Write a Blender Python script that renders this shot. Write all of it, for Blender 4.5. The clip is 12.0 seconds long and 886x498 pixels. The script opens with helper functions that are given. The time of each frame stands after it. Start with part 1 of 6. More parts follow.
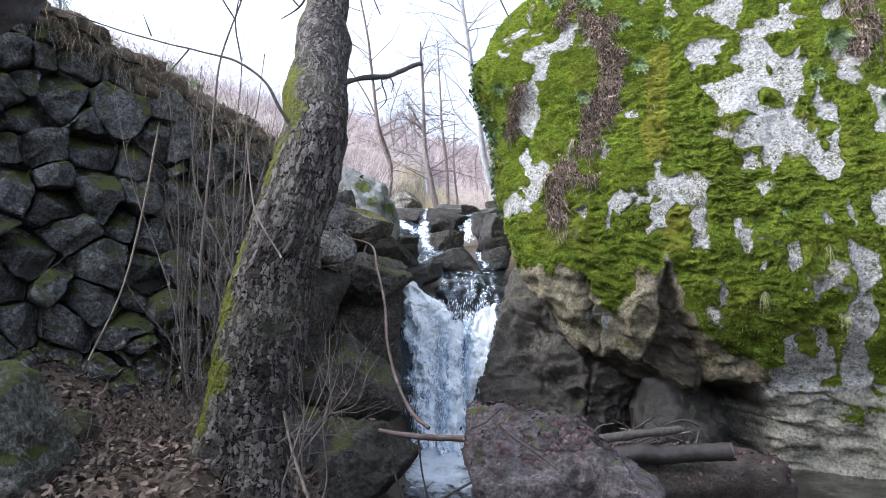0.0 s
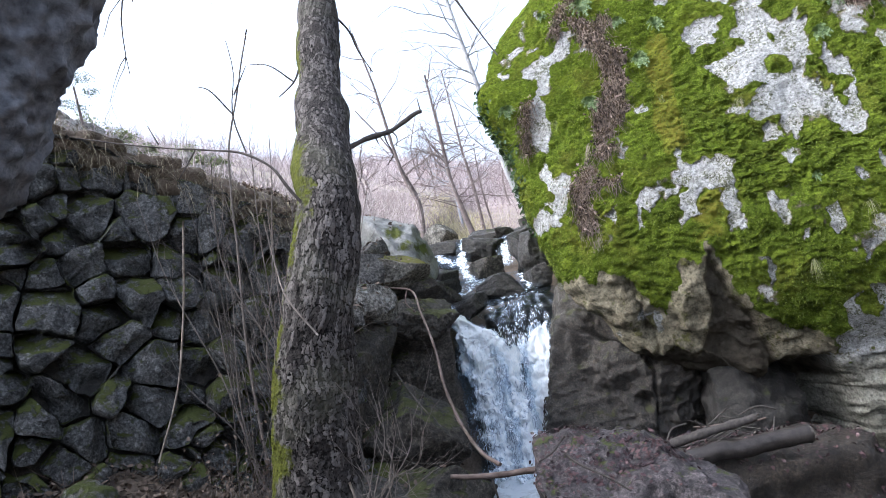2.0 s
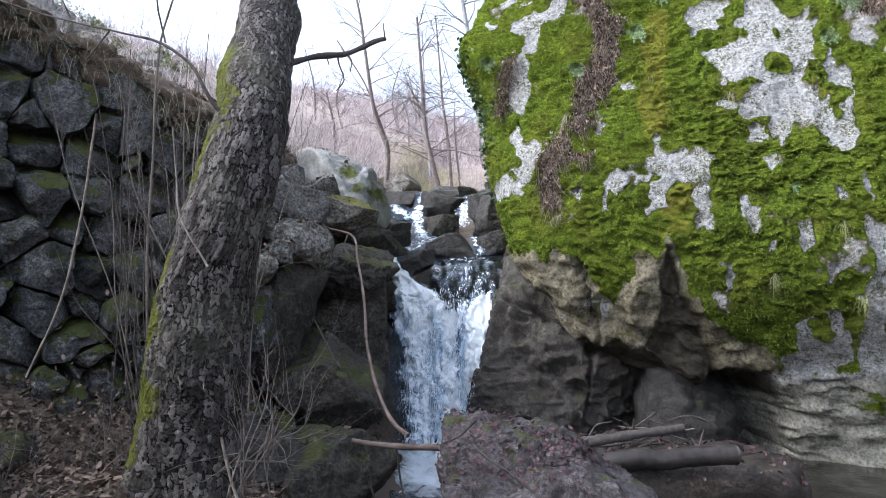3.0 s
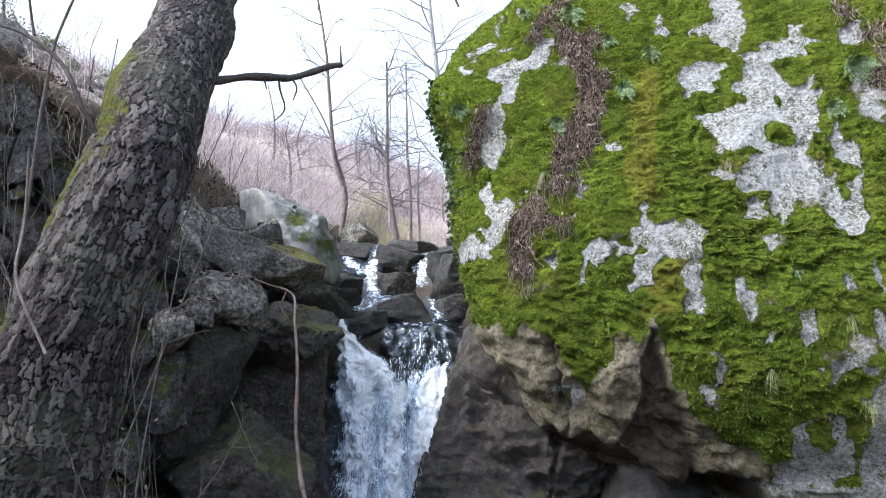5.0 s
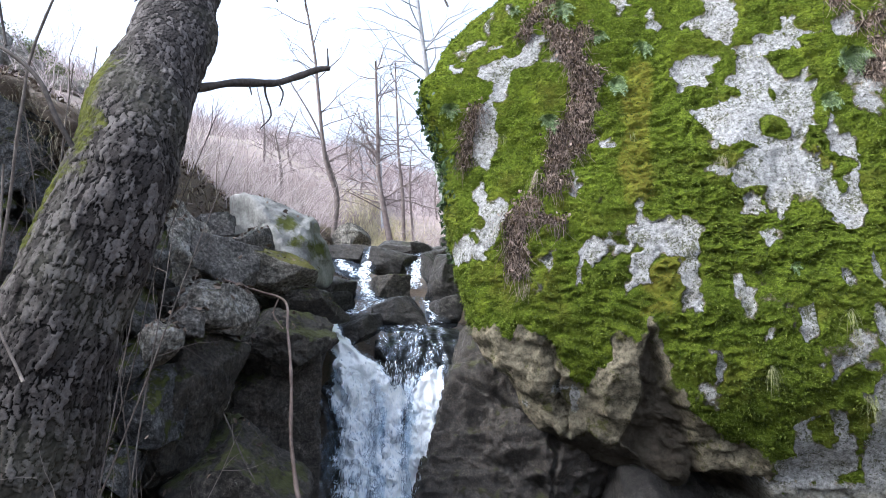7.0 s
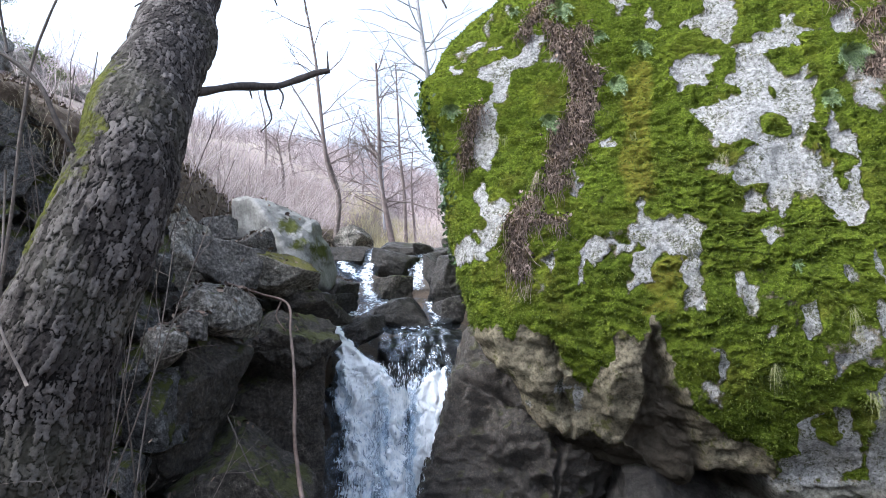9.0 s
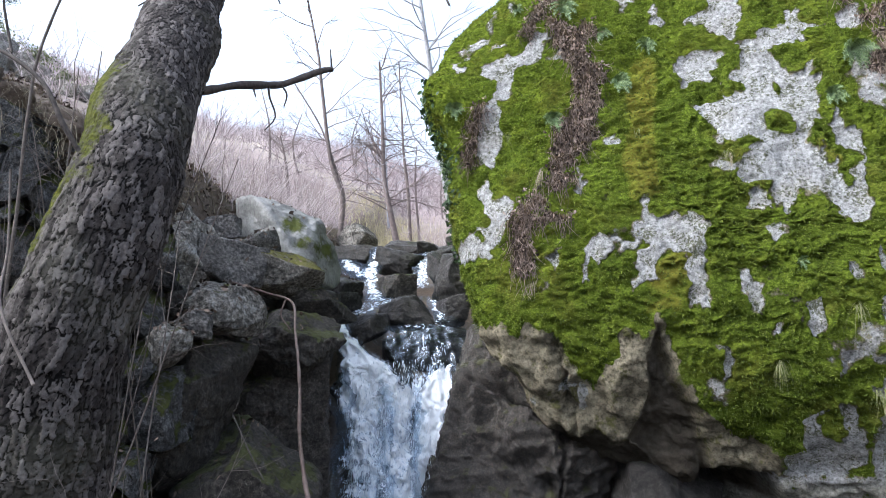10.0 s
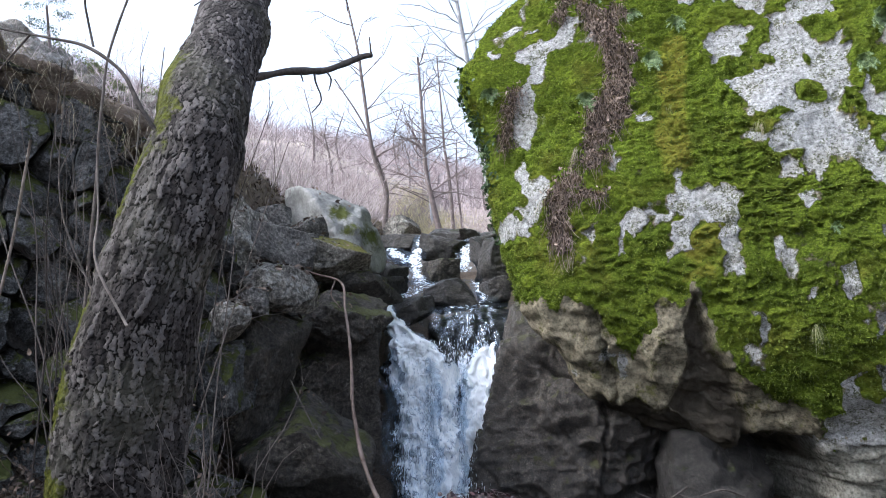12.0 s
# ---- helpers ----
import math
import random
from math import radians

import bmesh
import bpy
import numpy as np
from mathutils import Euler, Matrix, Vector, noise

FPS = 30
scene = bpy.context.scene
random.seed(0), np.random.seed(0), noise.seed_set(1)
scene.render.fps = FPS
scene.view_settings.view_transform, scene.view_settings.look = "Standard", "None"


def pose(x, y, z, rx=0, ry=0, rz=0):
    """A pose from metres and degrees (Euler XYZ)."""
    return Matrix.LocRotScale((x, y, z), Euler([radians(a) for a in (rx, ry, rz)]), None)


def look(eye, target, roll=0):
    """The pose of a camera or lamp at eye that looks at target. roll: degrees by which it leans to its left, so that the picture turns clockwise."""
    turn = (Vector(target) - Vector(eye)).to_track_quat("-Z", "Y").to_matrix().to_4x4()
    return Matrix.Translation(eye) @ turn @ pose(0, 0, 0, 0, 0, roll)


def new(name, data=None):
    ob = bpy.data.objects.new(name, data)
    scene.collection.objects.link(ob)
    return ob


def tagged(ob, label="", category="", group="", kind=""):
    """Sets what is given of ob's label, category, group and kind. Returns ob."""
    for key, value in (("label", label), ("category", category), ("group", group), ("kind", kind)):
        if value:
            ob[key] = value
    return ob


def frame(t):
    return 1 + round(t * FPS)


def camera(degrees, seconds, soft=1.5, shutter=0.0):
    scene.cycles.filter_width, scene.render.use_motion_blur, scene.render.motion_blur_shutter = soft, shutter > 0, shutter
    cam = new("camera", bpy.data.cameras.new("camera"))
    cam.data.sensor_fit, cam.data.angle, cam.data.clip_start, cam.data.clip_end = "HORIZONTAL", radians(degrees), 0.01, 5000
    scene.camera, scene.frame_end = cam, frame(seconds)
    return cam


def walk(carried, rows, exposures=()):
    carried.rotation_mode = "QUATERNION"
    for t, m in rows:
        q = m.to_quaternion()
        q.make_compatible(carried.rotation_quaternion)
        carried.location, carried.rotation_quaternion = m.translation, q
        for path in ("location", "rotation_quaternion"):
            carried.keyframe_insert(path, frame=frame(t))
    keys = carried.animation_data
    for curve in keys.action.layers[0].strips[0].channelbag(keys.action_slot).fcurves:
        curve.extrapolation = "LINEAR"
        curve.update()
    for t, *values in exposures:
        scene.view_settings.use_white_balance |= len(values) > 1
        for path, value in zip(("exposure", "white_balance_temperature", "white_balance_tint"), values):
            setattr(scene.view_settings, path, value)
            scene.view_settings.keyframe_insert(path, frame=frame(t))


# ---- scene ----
# ---- camera and its walk ----
cam = camera(61.6, 12.0, soft=0.9)
PATH = [
    (0, (0.000, 0.000, 1.450), (0.000, 1.996, 1.572), 0.00),
    (0.5, (0.005, 0.015, 1.461), (0.014, 2.013, 1.541), -0.48),
    (1, (0.005, 0.006, 1.451), (0.026, 2.004, 1.532), -0.78),
    (1.5, (0.052, -0.040, 1.494), (0.075, 1.954, 1.643), -4.13),
    (2, (0.093, -0.028, 1.542), (-0.024, 1.959, 1.735), -11.18),
    (2.5, (0.163, 0.133, 1.573), (0.086, 2.110, 1.867), -5.49),
    (3, (0.216, 0.357, 1.545), (0.175, 2.356, 1.608), -1.64),
    (3.2, (0.217, 0.431, 1.527), (0.191, 2.429, 1.620), -1.82),
    (5, (0.210, 1.062, 1.683), (0.285, 3.051, 1.881), 1.89),
    (5.5, (0.206, 1.120, 1.725), (0.318, 3.110, 1.896), 1.76),
    (6, (0.211, 1.146, 1.730), (0.290, 3.137, 1.901), 0.35),
    (6.5, (0.210, 1.135, 1.728), (0.290, 3.125, 1.910), 0.53),
    (7, (0.209, 1.130, 1.725), (0.302, 3.119, 1.915), 0.58),
    (9, (0.214, 1.123, 1.724), (0.300, 3.112, 1.917), 0.02),
    (9.5, (0.213, 1.126, 1.724), (0.295, 3.115, 1.913), 0.01),
    (10, (0.214, 1.123, 1.721), (0.289, 3.113, 1.910), -0.18),
    (10.5, (0.216, 1.095, 1.696), (0.286, 3.081, 1.916), 0.05),
    (11, (0.219, 0.992, 1.632), (0.239, 2.976, 1.883), -0.24),
    (11.5, (0.225, 0.934, 1.599), (0.226, 2.914, 1.881), 1.30),
    (12, (0.238, 0.916, 1.584), (0.192, 2.907, 1.766), -1.69),
]
walk(cam, [(t, look(eye, target, roll)) for t, eye, target, roll in PATH], exposures=[(0.0, 2.12, 5690, 10.0), (2.0, 2.12, 5690, 10.0), (3.0, 2.03, 5690, 10.0), (7.0, 2.01, 5690, 10.0), (9.0, 1.97, 5690, 10.0), (12.0, 1.90, 5690, 10.0)])

# ---- light ----
world = bpy.data.worlds.new("sky")
scene.world = world
world.use_nodes = True
wn = world.node_tree.nodes
wl = world.node_tree.links
sky = wn.new("ShaderNodeTexSky")
sky.sky_type = 'NISHITA'
sky.sun_disc = False
sky.sun_elevation = radians(38)
sky.sun_rotation = radians(-105)
sky.air_density, sky.dust_density, sky.ozone_density = 1.0, 6.0, 0.6
pale_sky = wn.new("ShaderNodeHueSaturation")
pale_sky.inputs["Saturation"].default_value = 0.5
wl.new(sky.outputs[0], pale_sky.inputs["Color"])
wl.new(pale_sky.outputs[0], wn["Background"].inputs[0])
wn["Background"].inputs[1].default_value = 0.15
sun_data = bpy.data.lights.new("sun", 'SUN')
sun_data.energy, sun_data.angle, sun_data.color = 0.3, radians(30), (1.0, 0.99, 0.97)
sun_ob = new("sun", sun_data)
sun_ob.matrix_world = look((0, 0, 30), (15.2, 4.08, 17.7))

# ---- tools ----
def hash01(i, j, k, seed):
    n = (i * 374761393 + j * 668265263 + k * 2147483647 + seed * 974634777) & 0x7FFFFFFF
    n = ((n ^ (n >> 13)) * 1274126177) & 0x7FFFFFFF
    n = ((n ^ (n >> 16)) * 461845907) & 0x7FFFFFFF
    return (n ^ (n >> 15)) / float(0x7FFFFFFF)


def vnoise(p, freq, seed=0):
    """Smooth noise from -1 to 1 at the rows of p."""
    q = np.asarray(p, float) * freq
    b = np.floor(q).astype(np.int64)
    f = q - b
    f = f * f * f * (f * (f * 6 - 15) + 10)
    out = np.zeros(len(q))
    for dx in (0, 1):
        for dy in (0, 1):
            for dz in (0, 1):
                w = np.abs(1 - dx - f[:, 0]) * np.abs(1 - dy - f[:, 1]) * np.abs(1 - dz - f[:, 2])
                out += w * hash01(b[:, 0] + dx, b[:, 1] + dy, b[:, 2] + dz, seed)
    return out * 2 - 1


def fbm(p, freq, octaves=4, seed=0, gain=0.5):
    total, amp = 0, 1.0
    for o in range(octaves):
        total = total + amp * vnoise(p, freq * 2 ** o, seed + 17 * o)
        amp *= gain
    return total


def ridged(p, freq, octaves=4, seed=0):
    total, amp = 0, 1.0
    for o in range(octaves):
        total = total + amp * (1 - 2 * np.abs(vnoise(p, freq * 2 ** o, seed + 31 * o)))
        amp *= 0.5
    return total


def sstep(a, b, x):
    t = np.clip((x - a) / (b - a), 0, 1)
    return t * t * (3 - 2 * t)


def mesh_of(name, verts, faces, material, smooth=True):
    me = bpy.data.meshes.new(name)
    me.from_pydata([tuple(v) for v in np.asarray(verts).tolist()], [], [tuple(f) for f in (faces.tolist() if isinstance(faces, np.ndarray) else faces)])
    me.materials.append(material)
    if smooth:
        me.polygons.foreach_set("use_smooth", [True] * len(me.polygons))
    me.update()
    return me


def mask_on(me, name, values):
    a = me.attributes.new(name, 'FLOAT', 'POINT')
    a.data.foreach_set("value", np.asarray(values, np.float32))


def piece(name, me, parent=None, label=""):
    ob = new(name, me)
    if parent is not None:
        ob.parent = parent
    if label:
        tagged(ob, label)
    return ob


def empty(name, place=(0, 0, 0)):
    ob = new(name)
    ob.location = place
    return ob


def grid_faces(nu, nv, wrap=False):
    """Quads of a grid of nu rows by nv columns; wrap joins the last column with the first."""
    i, j = np.meshgrid(np.arange(nu - 1), np.arange(nv if wrap else nv - 1), indexing="ij")
    i, j = i.ravel(), j.ravel()
    k = (j + 1) % nv
    return np.stack([i * nv + j, i * nv + k, (i + 1) * nv + k, (i + 1) * nv + j], 1)


def unit(v):
    v = np.asarray(v, float)
    return v / np.linalg.norm(v)


def smooth_line(points, n):
    """A Catmull-Rom line of n rows through the rows of points."""
    p = np.asarray(points, float)
    p = np.vstack([2 * p[0] - p[1], p, 2 * p[-1] - p[-2]])
    t = np.linspace(0, len(p) - 3 - 1e-6, n)
    i, f = t.astype(int), (t - t.astype(int))[:, None]
    a, b, c, d = p[i], p[i + 1], p[i + 2], p[i + 3]
    return 0.5 * (2 * b + (c - a) * f + (2 * a - 5 * b + 4 * c - d) * f ** 2 + (3 * b - a - 3 * c + d) * f ** 3)


def tube(line, radii, sides=8):
    """Vertices and faces of a closed tube along a line."""
    line = np.asarray(line, float)
    radii = np.broadcast_to(radii, len(line))
    tang = np.gradient(line, axis=0)
    tang /= np.linalg.norm(tang, axis=1)[:, None] + 1e-9
    ref = np.array([0.0, 1.0, 0.0]) if abs(tang[:, 1]).mean() < 0.8 else np.array([1.0, 0, 0])
    u = np.cross(tang, ref)
    u /= np.linalg.norm(u, axis=1)[:, None] + 1e-9
    v = np.cross(tang, u)
    a = np.linspace(0, 2 * np.pi, sides, endpoint=False)
    ring = u[:, None] * np.cos(a)[None, :, None] + v[:, None] * np.sin(a)[None, :, None]
    verts = (line[:, None] + ring * radii[:, None, None]).reshape(-1, 3)
    n = len(line)
    faces = [tuple(f) for f in grid_faces(n, sides, True).tolist()]
    faces += [tuple(range(sides)), tuple(range((n - 1) * sides, n * sides))[::-1]]
    return verts, faces


class Heap:
    """Collects many small meshes into one."""

    def __init__(self):
        self.v, self.f, self.n = [], [], 0

    def add(self, verts, faces):
        self.v.append(np.asarray(verts, float))
        self.f += [tuple(i + self.n for i in f) for f in faces]
        self.n += len(verts)

    def mesh(self, name, material, smooth=True):
        return mesh_of(name, np.vstack(self.v), self.f, material, smooth)


def sphere_dirs(n):
    """Unit directions and faces of a cube sphere with n by n quads a side."""
    me = bpy.data.meshes.new("ball")
    bm = bmesh.new()
    bmesh.ops.create_cube(bm, size=2)
    bmesh.ops.subdivide_edges(bm, edges=bm.edges[:], cuts=n - 1, use_grid_fill=True)
    bm.verts.index_update()
    v = np.array([x.co[:] for x in bm.verts])
    f = [tuple(x.index for x in face.verts) for face in bm.faces]
    bm.free()
    bpy.data.meshes.remove(me)
    v = np.tan(np.clip(v, -1, 1) * np.pi / 4)
    return v / np.linalg.norm(v, axis=1)[:, None], f


BALLS = {}


def rock_shape(size, seed, n=14, planes=13, soft=0.045, rough=0.085, turn=(0, 0, 0), cuts=()):
    """A block of stone: random and given cutting planes, softened edges, and relief. size: half lengths."""
    if n not in BALLS:
        BALLS[n] = sphere_dirs(n)
    d, faces = BALLS[n]
    rng = np.random.RandomState(seed)
    nor = rng.normal(size=(planes, 3))
    nor /= np.linalg.norm(nor, axis=1)[:, None]
    far = rng.uniform(0.62, 0.95, planes)
    box = np.vstack([np.eye(3), -np.eye(3)])
    nor, far = np.vstack([nor, box]), np.r_[far, np.full(6, 0.92)]
    for c in cuts:
        nor, far = np.vstack([nor, unit(c[:3])]), np.r_[far, c[3]]
    inv = np.maximum(d @ nor.T, 1e-3) / far
    power = 1.0 / soft
    r = 1.0 / (inv ** power).sum(1) ** (1 / power)
    v = d * r[:, None]
    v = v * np.asarray(size, float)
    s = float(np.mean(size))
    nrm = d
    crag = np.abs(fbm(v, 2.4 / s, 4, seed + 5, 0.55)) * 1.6 - 0.5
    step = fbm(v * np.array([1, 1, 2.2]), 2.0 / s, 3, seed + 8)
    step = np.round(step * 3) / 3 * 0.6 + step * 0.4
    v = v + nrm * (s * rough * (fbm(v, 1.6 / s, 6, seed, 0.6) * 0.7 - 0.7 * crag + 0.6 * step))[:, None]
    rot = np.array(Euler([radians(a) for a in turn]).to_matrix())
    return v @ rot.T, faces


def rock(name, place, size, seed, material, label, category="rock", n=14, planes=13, soft=0.045, rough=0.085, turn=(0, 0, 0), group="", cuts=(), parent=None):
    v, f = rock_shape(size, seed, n, planes, soft, rough, turn, cuts)
    ob = new(name, mesh_of(name, v, f, material))
    ob.location = place
    if parent is not None:
        ob.parent = parent
    else:
        tagged(ob, label, category, group)
    return ob


# ---- materials ----
class Nodes:
    def __init__(self, name):
        self.mat = bpy.data.materials.new(name)
        self.mat.use_nodes = True
        self.t = self.mat.node_tree
        self.b = self.t.nodes["Principled BSDF"]
        self.geo = self.t.nodes.new("ShaderNodeTexCoord").outputs["Object"]

    def node(self, kind, **kw):
        n = self.t.nodes.new(kind)
        for k, v in kw.items():
            if k == "operation":
                n.operation = v
            elif k == "blend":
                n.blend_type = v
        return n

    def link(self, a, b):
        self.t.links.new(a, b)

    def noise(self, scale, detail=6, rough=0.6, vec=None, dist=0.0):
        n = self.node("ShaderNodeTexNoise")
        n.inputs["Scale"].default_value, n.inputs["Detail"].default_value = scale, detail
        n.inputs["Roughness"].default_value, n.inputs["Distortion"].default_value = rough, dist
        self.link(vec or self.geo, n.inputs["Vector"])
        return n.outputs["Fac"]

    def voronoi(self, scale, feature='F1', vec=None):
        n = self.node("ShaderNodeTexVoronoi")
        n.feature = feature
        n.inputs["Scale"].default_value = scale
        self.link(vec or self.geo, n.inputs["Vector"])
        return n.outputs["Distance"]

    def stretch(self, x, y, z):
        n = self.node("ShaderNodeMapping")
        n.inputs["Scale"].default_value = (x, y, z)
        self.link(self.geo, n.inputs["Vector"])
        return n.outputs[0]

    def node_warp(self, amount, scale):
        """Coordinates shaken by noise."""
        n = self.node("ShaderNodeTexNoise")
        n.inputs["Scale"].default_value = scale
        self.link(self.geo, n.inputs["Vector"])
        a = self.t.nodes.new("ShaderNodeVectorMath")
        a.operation = 'MULTIPLY_ADD'
        self.link(n.outputs["Color"], a.inputs[0])
        a.inputs[1].default_value = (amount, amount, amount)
        self.link(self.geo, a.inputs[2])
        return a.outputs[0]

    def ramp(self, fac, stops):
        n = self.node("ShaderNodeValToRGB")
        e = n.color_ramp.elements
        while len(e) < len(stops):
            e.new(0.5)
        for el, (pos, col) in zip(e, stops):
            el.position = pos
            el.color = (*col, 1) if isinstance(col, tuple) else (col, col, col, 1)
        self.link(fac, n.inputs[0])
        return n.outputs[0]

    def math(self, op, a, b=0.0, c=0.0, clamp=False):
        n = self.node("ShaderNodeMath", operation=op)
        n.use_clamp = clamp
        for i, v in enumerate((a, b, c)):
            if isinstance(v, (int, float)):
                n.inputs[i].default_value = v
            else:
                self.link(v, n.inputs[i])
        return n.outputs[0]

    def mix(self, fac, a, b, blend='MIX'):
        n = self.t.nodes.new("ShaderNodeMix")
        n.data_type, n.blend_type = 'RGBA', blend
        for i, v in ((0, fac), (6, a), (7, b)):
            if isinstance(v, tuple):
                n.inputs[i].default_value = (*v, 1)
            elif isinstance(v, (int, float)):
                n.inputs[i].default_value = v
            else:
                self.link(v, n.inputs[i])
        return n.outputs[2]

    def attr(self, name):
        n = self.node("ShaderNodeAttribute")
        n.attribute_name = name
        return n.outputs["Fac"]

    def up(self):
        g = self.node("ShaderNodeNewGeometry")
        s = self.node("ShaderNodeSeparateXYZ")
        self.link(g.outputs["Normal"], s.inputs[0])
        return s.outputs[2]

    def random(self):
        return self.node("ShaderNodeObjectInfo").outputs["Random"]

    def island(self):
        return self.node("ShaderNodeNewGeometry").outputs["Random Per Island"]

    def done(self, colour, rough=0.85, height=None, strength=0.5, dist=0.01, spec=0.3):
        for v, k in ((colour, "Base Color"), (rough, "Roughness")):
            if isinstance(v, tuple):
                self.b.inputs[k].default_value = (*v, 1)
            elif isinstance(v, (int, float)):
                self.b.inputs[k].default_value = v
            else:
                self.link(v, self.b.inputs[k])
        self.b.inputs["Specular IOR Level"].default_value = spec
        if height is not None:
            n = self.node("ShaderNodeBump")
            n.inputs["Strength"].default_value, n.inputs["Distance"].default_value = strength, dist
            self.link(height, n.inputs["Height"])
            self.link(n.outputs[0], self.b.inputs["Normal"])
        return self.mat


def stone_material(name, dark, light, lichen=None, moss=0.0, wet=0.0, scale=1.0, moss_col=(0.07, 0.085, 0.012), lichen_amount=0.5):
    """Rough stone: coarse and fine mottling, pale lichen specks, moss on the upper sides."""
    m = Nodes(name)
    a = m.noise(2.2 * scale, 8, 0.65)
    b = m.noise(26 * scale, 8, 0.7)
    fac = m.math('ADD', m.math('MULTIPLY', a, 0.55), m.math('MULTIPLY', b, 0.45))
    col = m.ramp(fac, [(0.36, dark), (0.62, light)])
    col = m.mix(m.math('MULTIPLY', m.random(), 0.35), col, tuple(0.55 * c for c in dark))
    speck = m.noise(90 * scale, 4, 0.7)
    col = m.mix(m.ramp(speck, [(0.3, 0.0), (0.7, 0.35)]), col, tuple(min(1, 1.7 * c) for c in light))
    grain = m.noise(46 * scale ** 0.5, 4, 0.65)
    col = m.mix(1.0, col, m.ramp(grain, [(0.34, 0.35), (0.5, 0.9), (0.66, 1.6)]), 'MULTIPLY')
    pepper = m.noise(190, 3, 0.7)
    col = m.mix(1.0, col, m.ramp(pepper, [(0.34, 0.5), (0.5, 1.0), (0.66, 1.55)]), 'MULTIPLY')
    blotch = m.noise(11 * scale ** 0.5, 6, 0.7)
    col = m.mix(1.0, col, m.ramp(blotch, [(0.36, 0.55), (0.64, 1.3)]), 'MULTIPLY')
    if lichen:
        k = m.math('ADD', m.math('MULTIPLY', m.noise(5 * scale, 9, 0.75), 0.7), m.math('MULTIPLY', m.noise(40 * scale, 5, 0.7), 0.3))
        col = m.mix(m.ramp(k, [(0.62 - 0.2 * lichen_amount, 0.0), (0.67 - 0.2 * lichen_amount, 0.85)]), col, lichen)
    height = m.math('ADD', m.math('MULTIPLY', m.noise(8 * scale, 7, 0.7), 0.9), m.math('ADD', m.math('MULTIPLY', b, 0.4), m.math('ADD', m.math('MULTIPLY', grain, 0.5), m.math('MULTIPLY', pepper, 0.25))))
    if moss:
        w = m.math('ADD', m.math('MULTIPLY', m.up(), 0.28), m.noise(6 * scale, 7, 0.7))
        mk = m.ramp(w, [(0.86 - 0.35 * moss, 0.0), (0.94 - 0.35 * moss, 1.0)])
        g = m.mix(m.noise(60 * scale, 4), tuple(0.45 * c for c in moss_col), tuple(1.5 * c for c in moss_col))
        col = m.mix(mk, col, g)
        height = m.math('ADD', height, m.math('MULTIPLY', mk, 0.6))
    rough = 0.9 - 0.55 * wet
    if wet:
        rough = m.ramp(m.noise(7 * scale, 6), [(0.35, 0.75 - 0.5 * wet), (0.65, 0.8)])
    return m.done(col, rough, height, 1.0, 0.03 / scale, 0.3 + 0.3 * wet)


M_WALL = stone_material("wall stone", (0.014, 0.014, 0.0145), (0.125, 0.125, 0.123), (0.22, 0.22, 0.21), 0.68, 0.0, 1.5, lichen_amount=0.28, moss_col=(0.05, 0.058, 0.012))
M_WET = stone_material("wet rock", (0.006, 0.005, 0.0045), (0.042, 0.037, 0.031), None, 0.25, 0.8, moss_col=(0.03, 0.035, 0.008))
M_DARK = stone_material("dark rock", (0.011, 0.0098, 0.008), (0.070, 0.061, 0.050), (0.2, 0.19, 0.16), 0.5, 0.3, lichen_amount=0.15, moss_col=(0.05, 0.055, 0.012))
M_GREY = stone_material("grey rock", (0.055, 0.051, 0.045), (0.29, 0.272, 0.238), (0.4, 0.4, 0.38), 0.22, lichen_amount=0.35, moss_col=(0.08, 0.085, 0.015))
M_SLATE = stone_material("dark slate", (0.026, 0.024, 0.022), (0.15, 0.142, 0.132), (0.24, 0.235, 0.21), 0.15, 0.1, lichen_amount=0.1, moss_col=(0.06, 0.065, 0.014))
M_LEDGE = stone_material("mossy ledge", (0.05, 0.046, 0.038), (0.22, 0.205, 0.175), (0.36, 0.35, 0.31), 0.62, lichen_amount=0.3, moss_col=(0.10, 0.095, 0.015))
M_PALE = stone_material("pale rock", (0.24, 0.24, 0.24), (0.50, 0.50, 0.50), (0.6, 0.6, 0.6), 0.12, lichen_amount=0.5, moss_col=(0.1, 0.11, 0.015))


# ---- ground ----
def channel(y):
    """Height of the stream bed along the stream."""
    return np.interp(y, [-20, 0, 4.2, 6.6, 7.1, 7.6, 8.4, 9.5, 11, 14, 20, 60], [-0.6, -0.2, -0.12, -0.1, 0.6, 1.3, 1.55, 2.0, 2.3, 2.75, 3.2, 4.0])


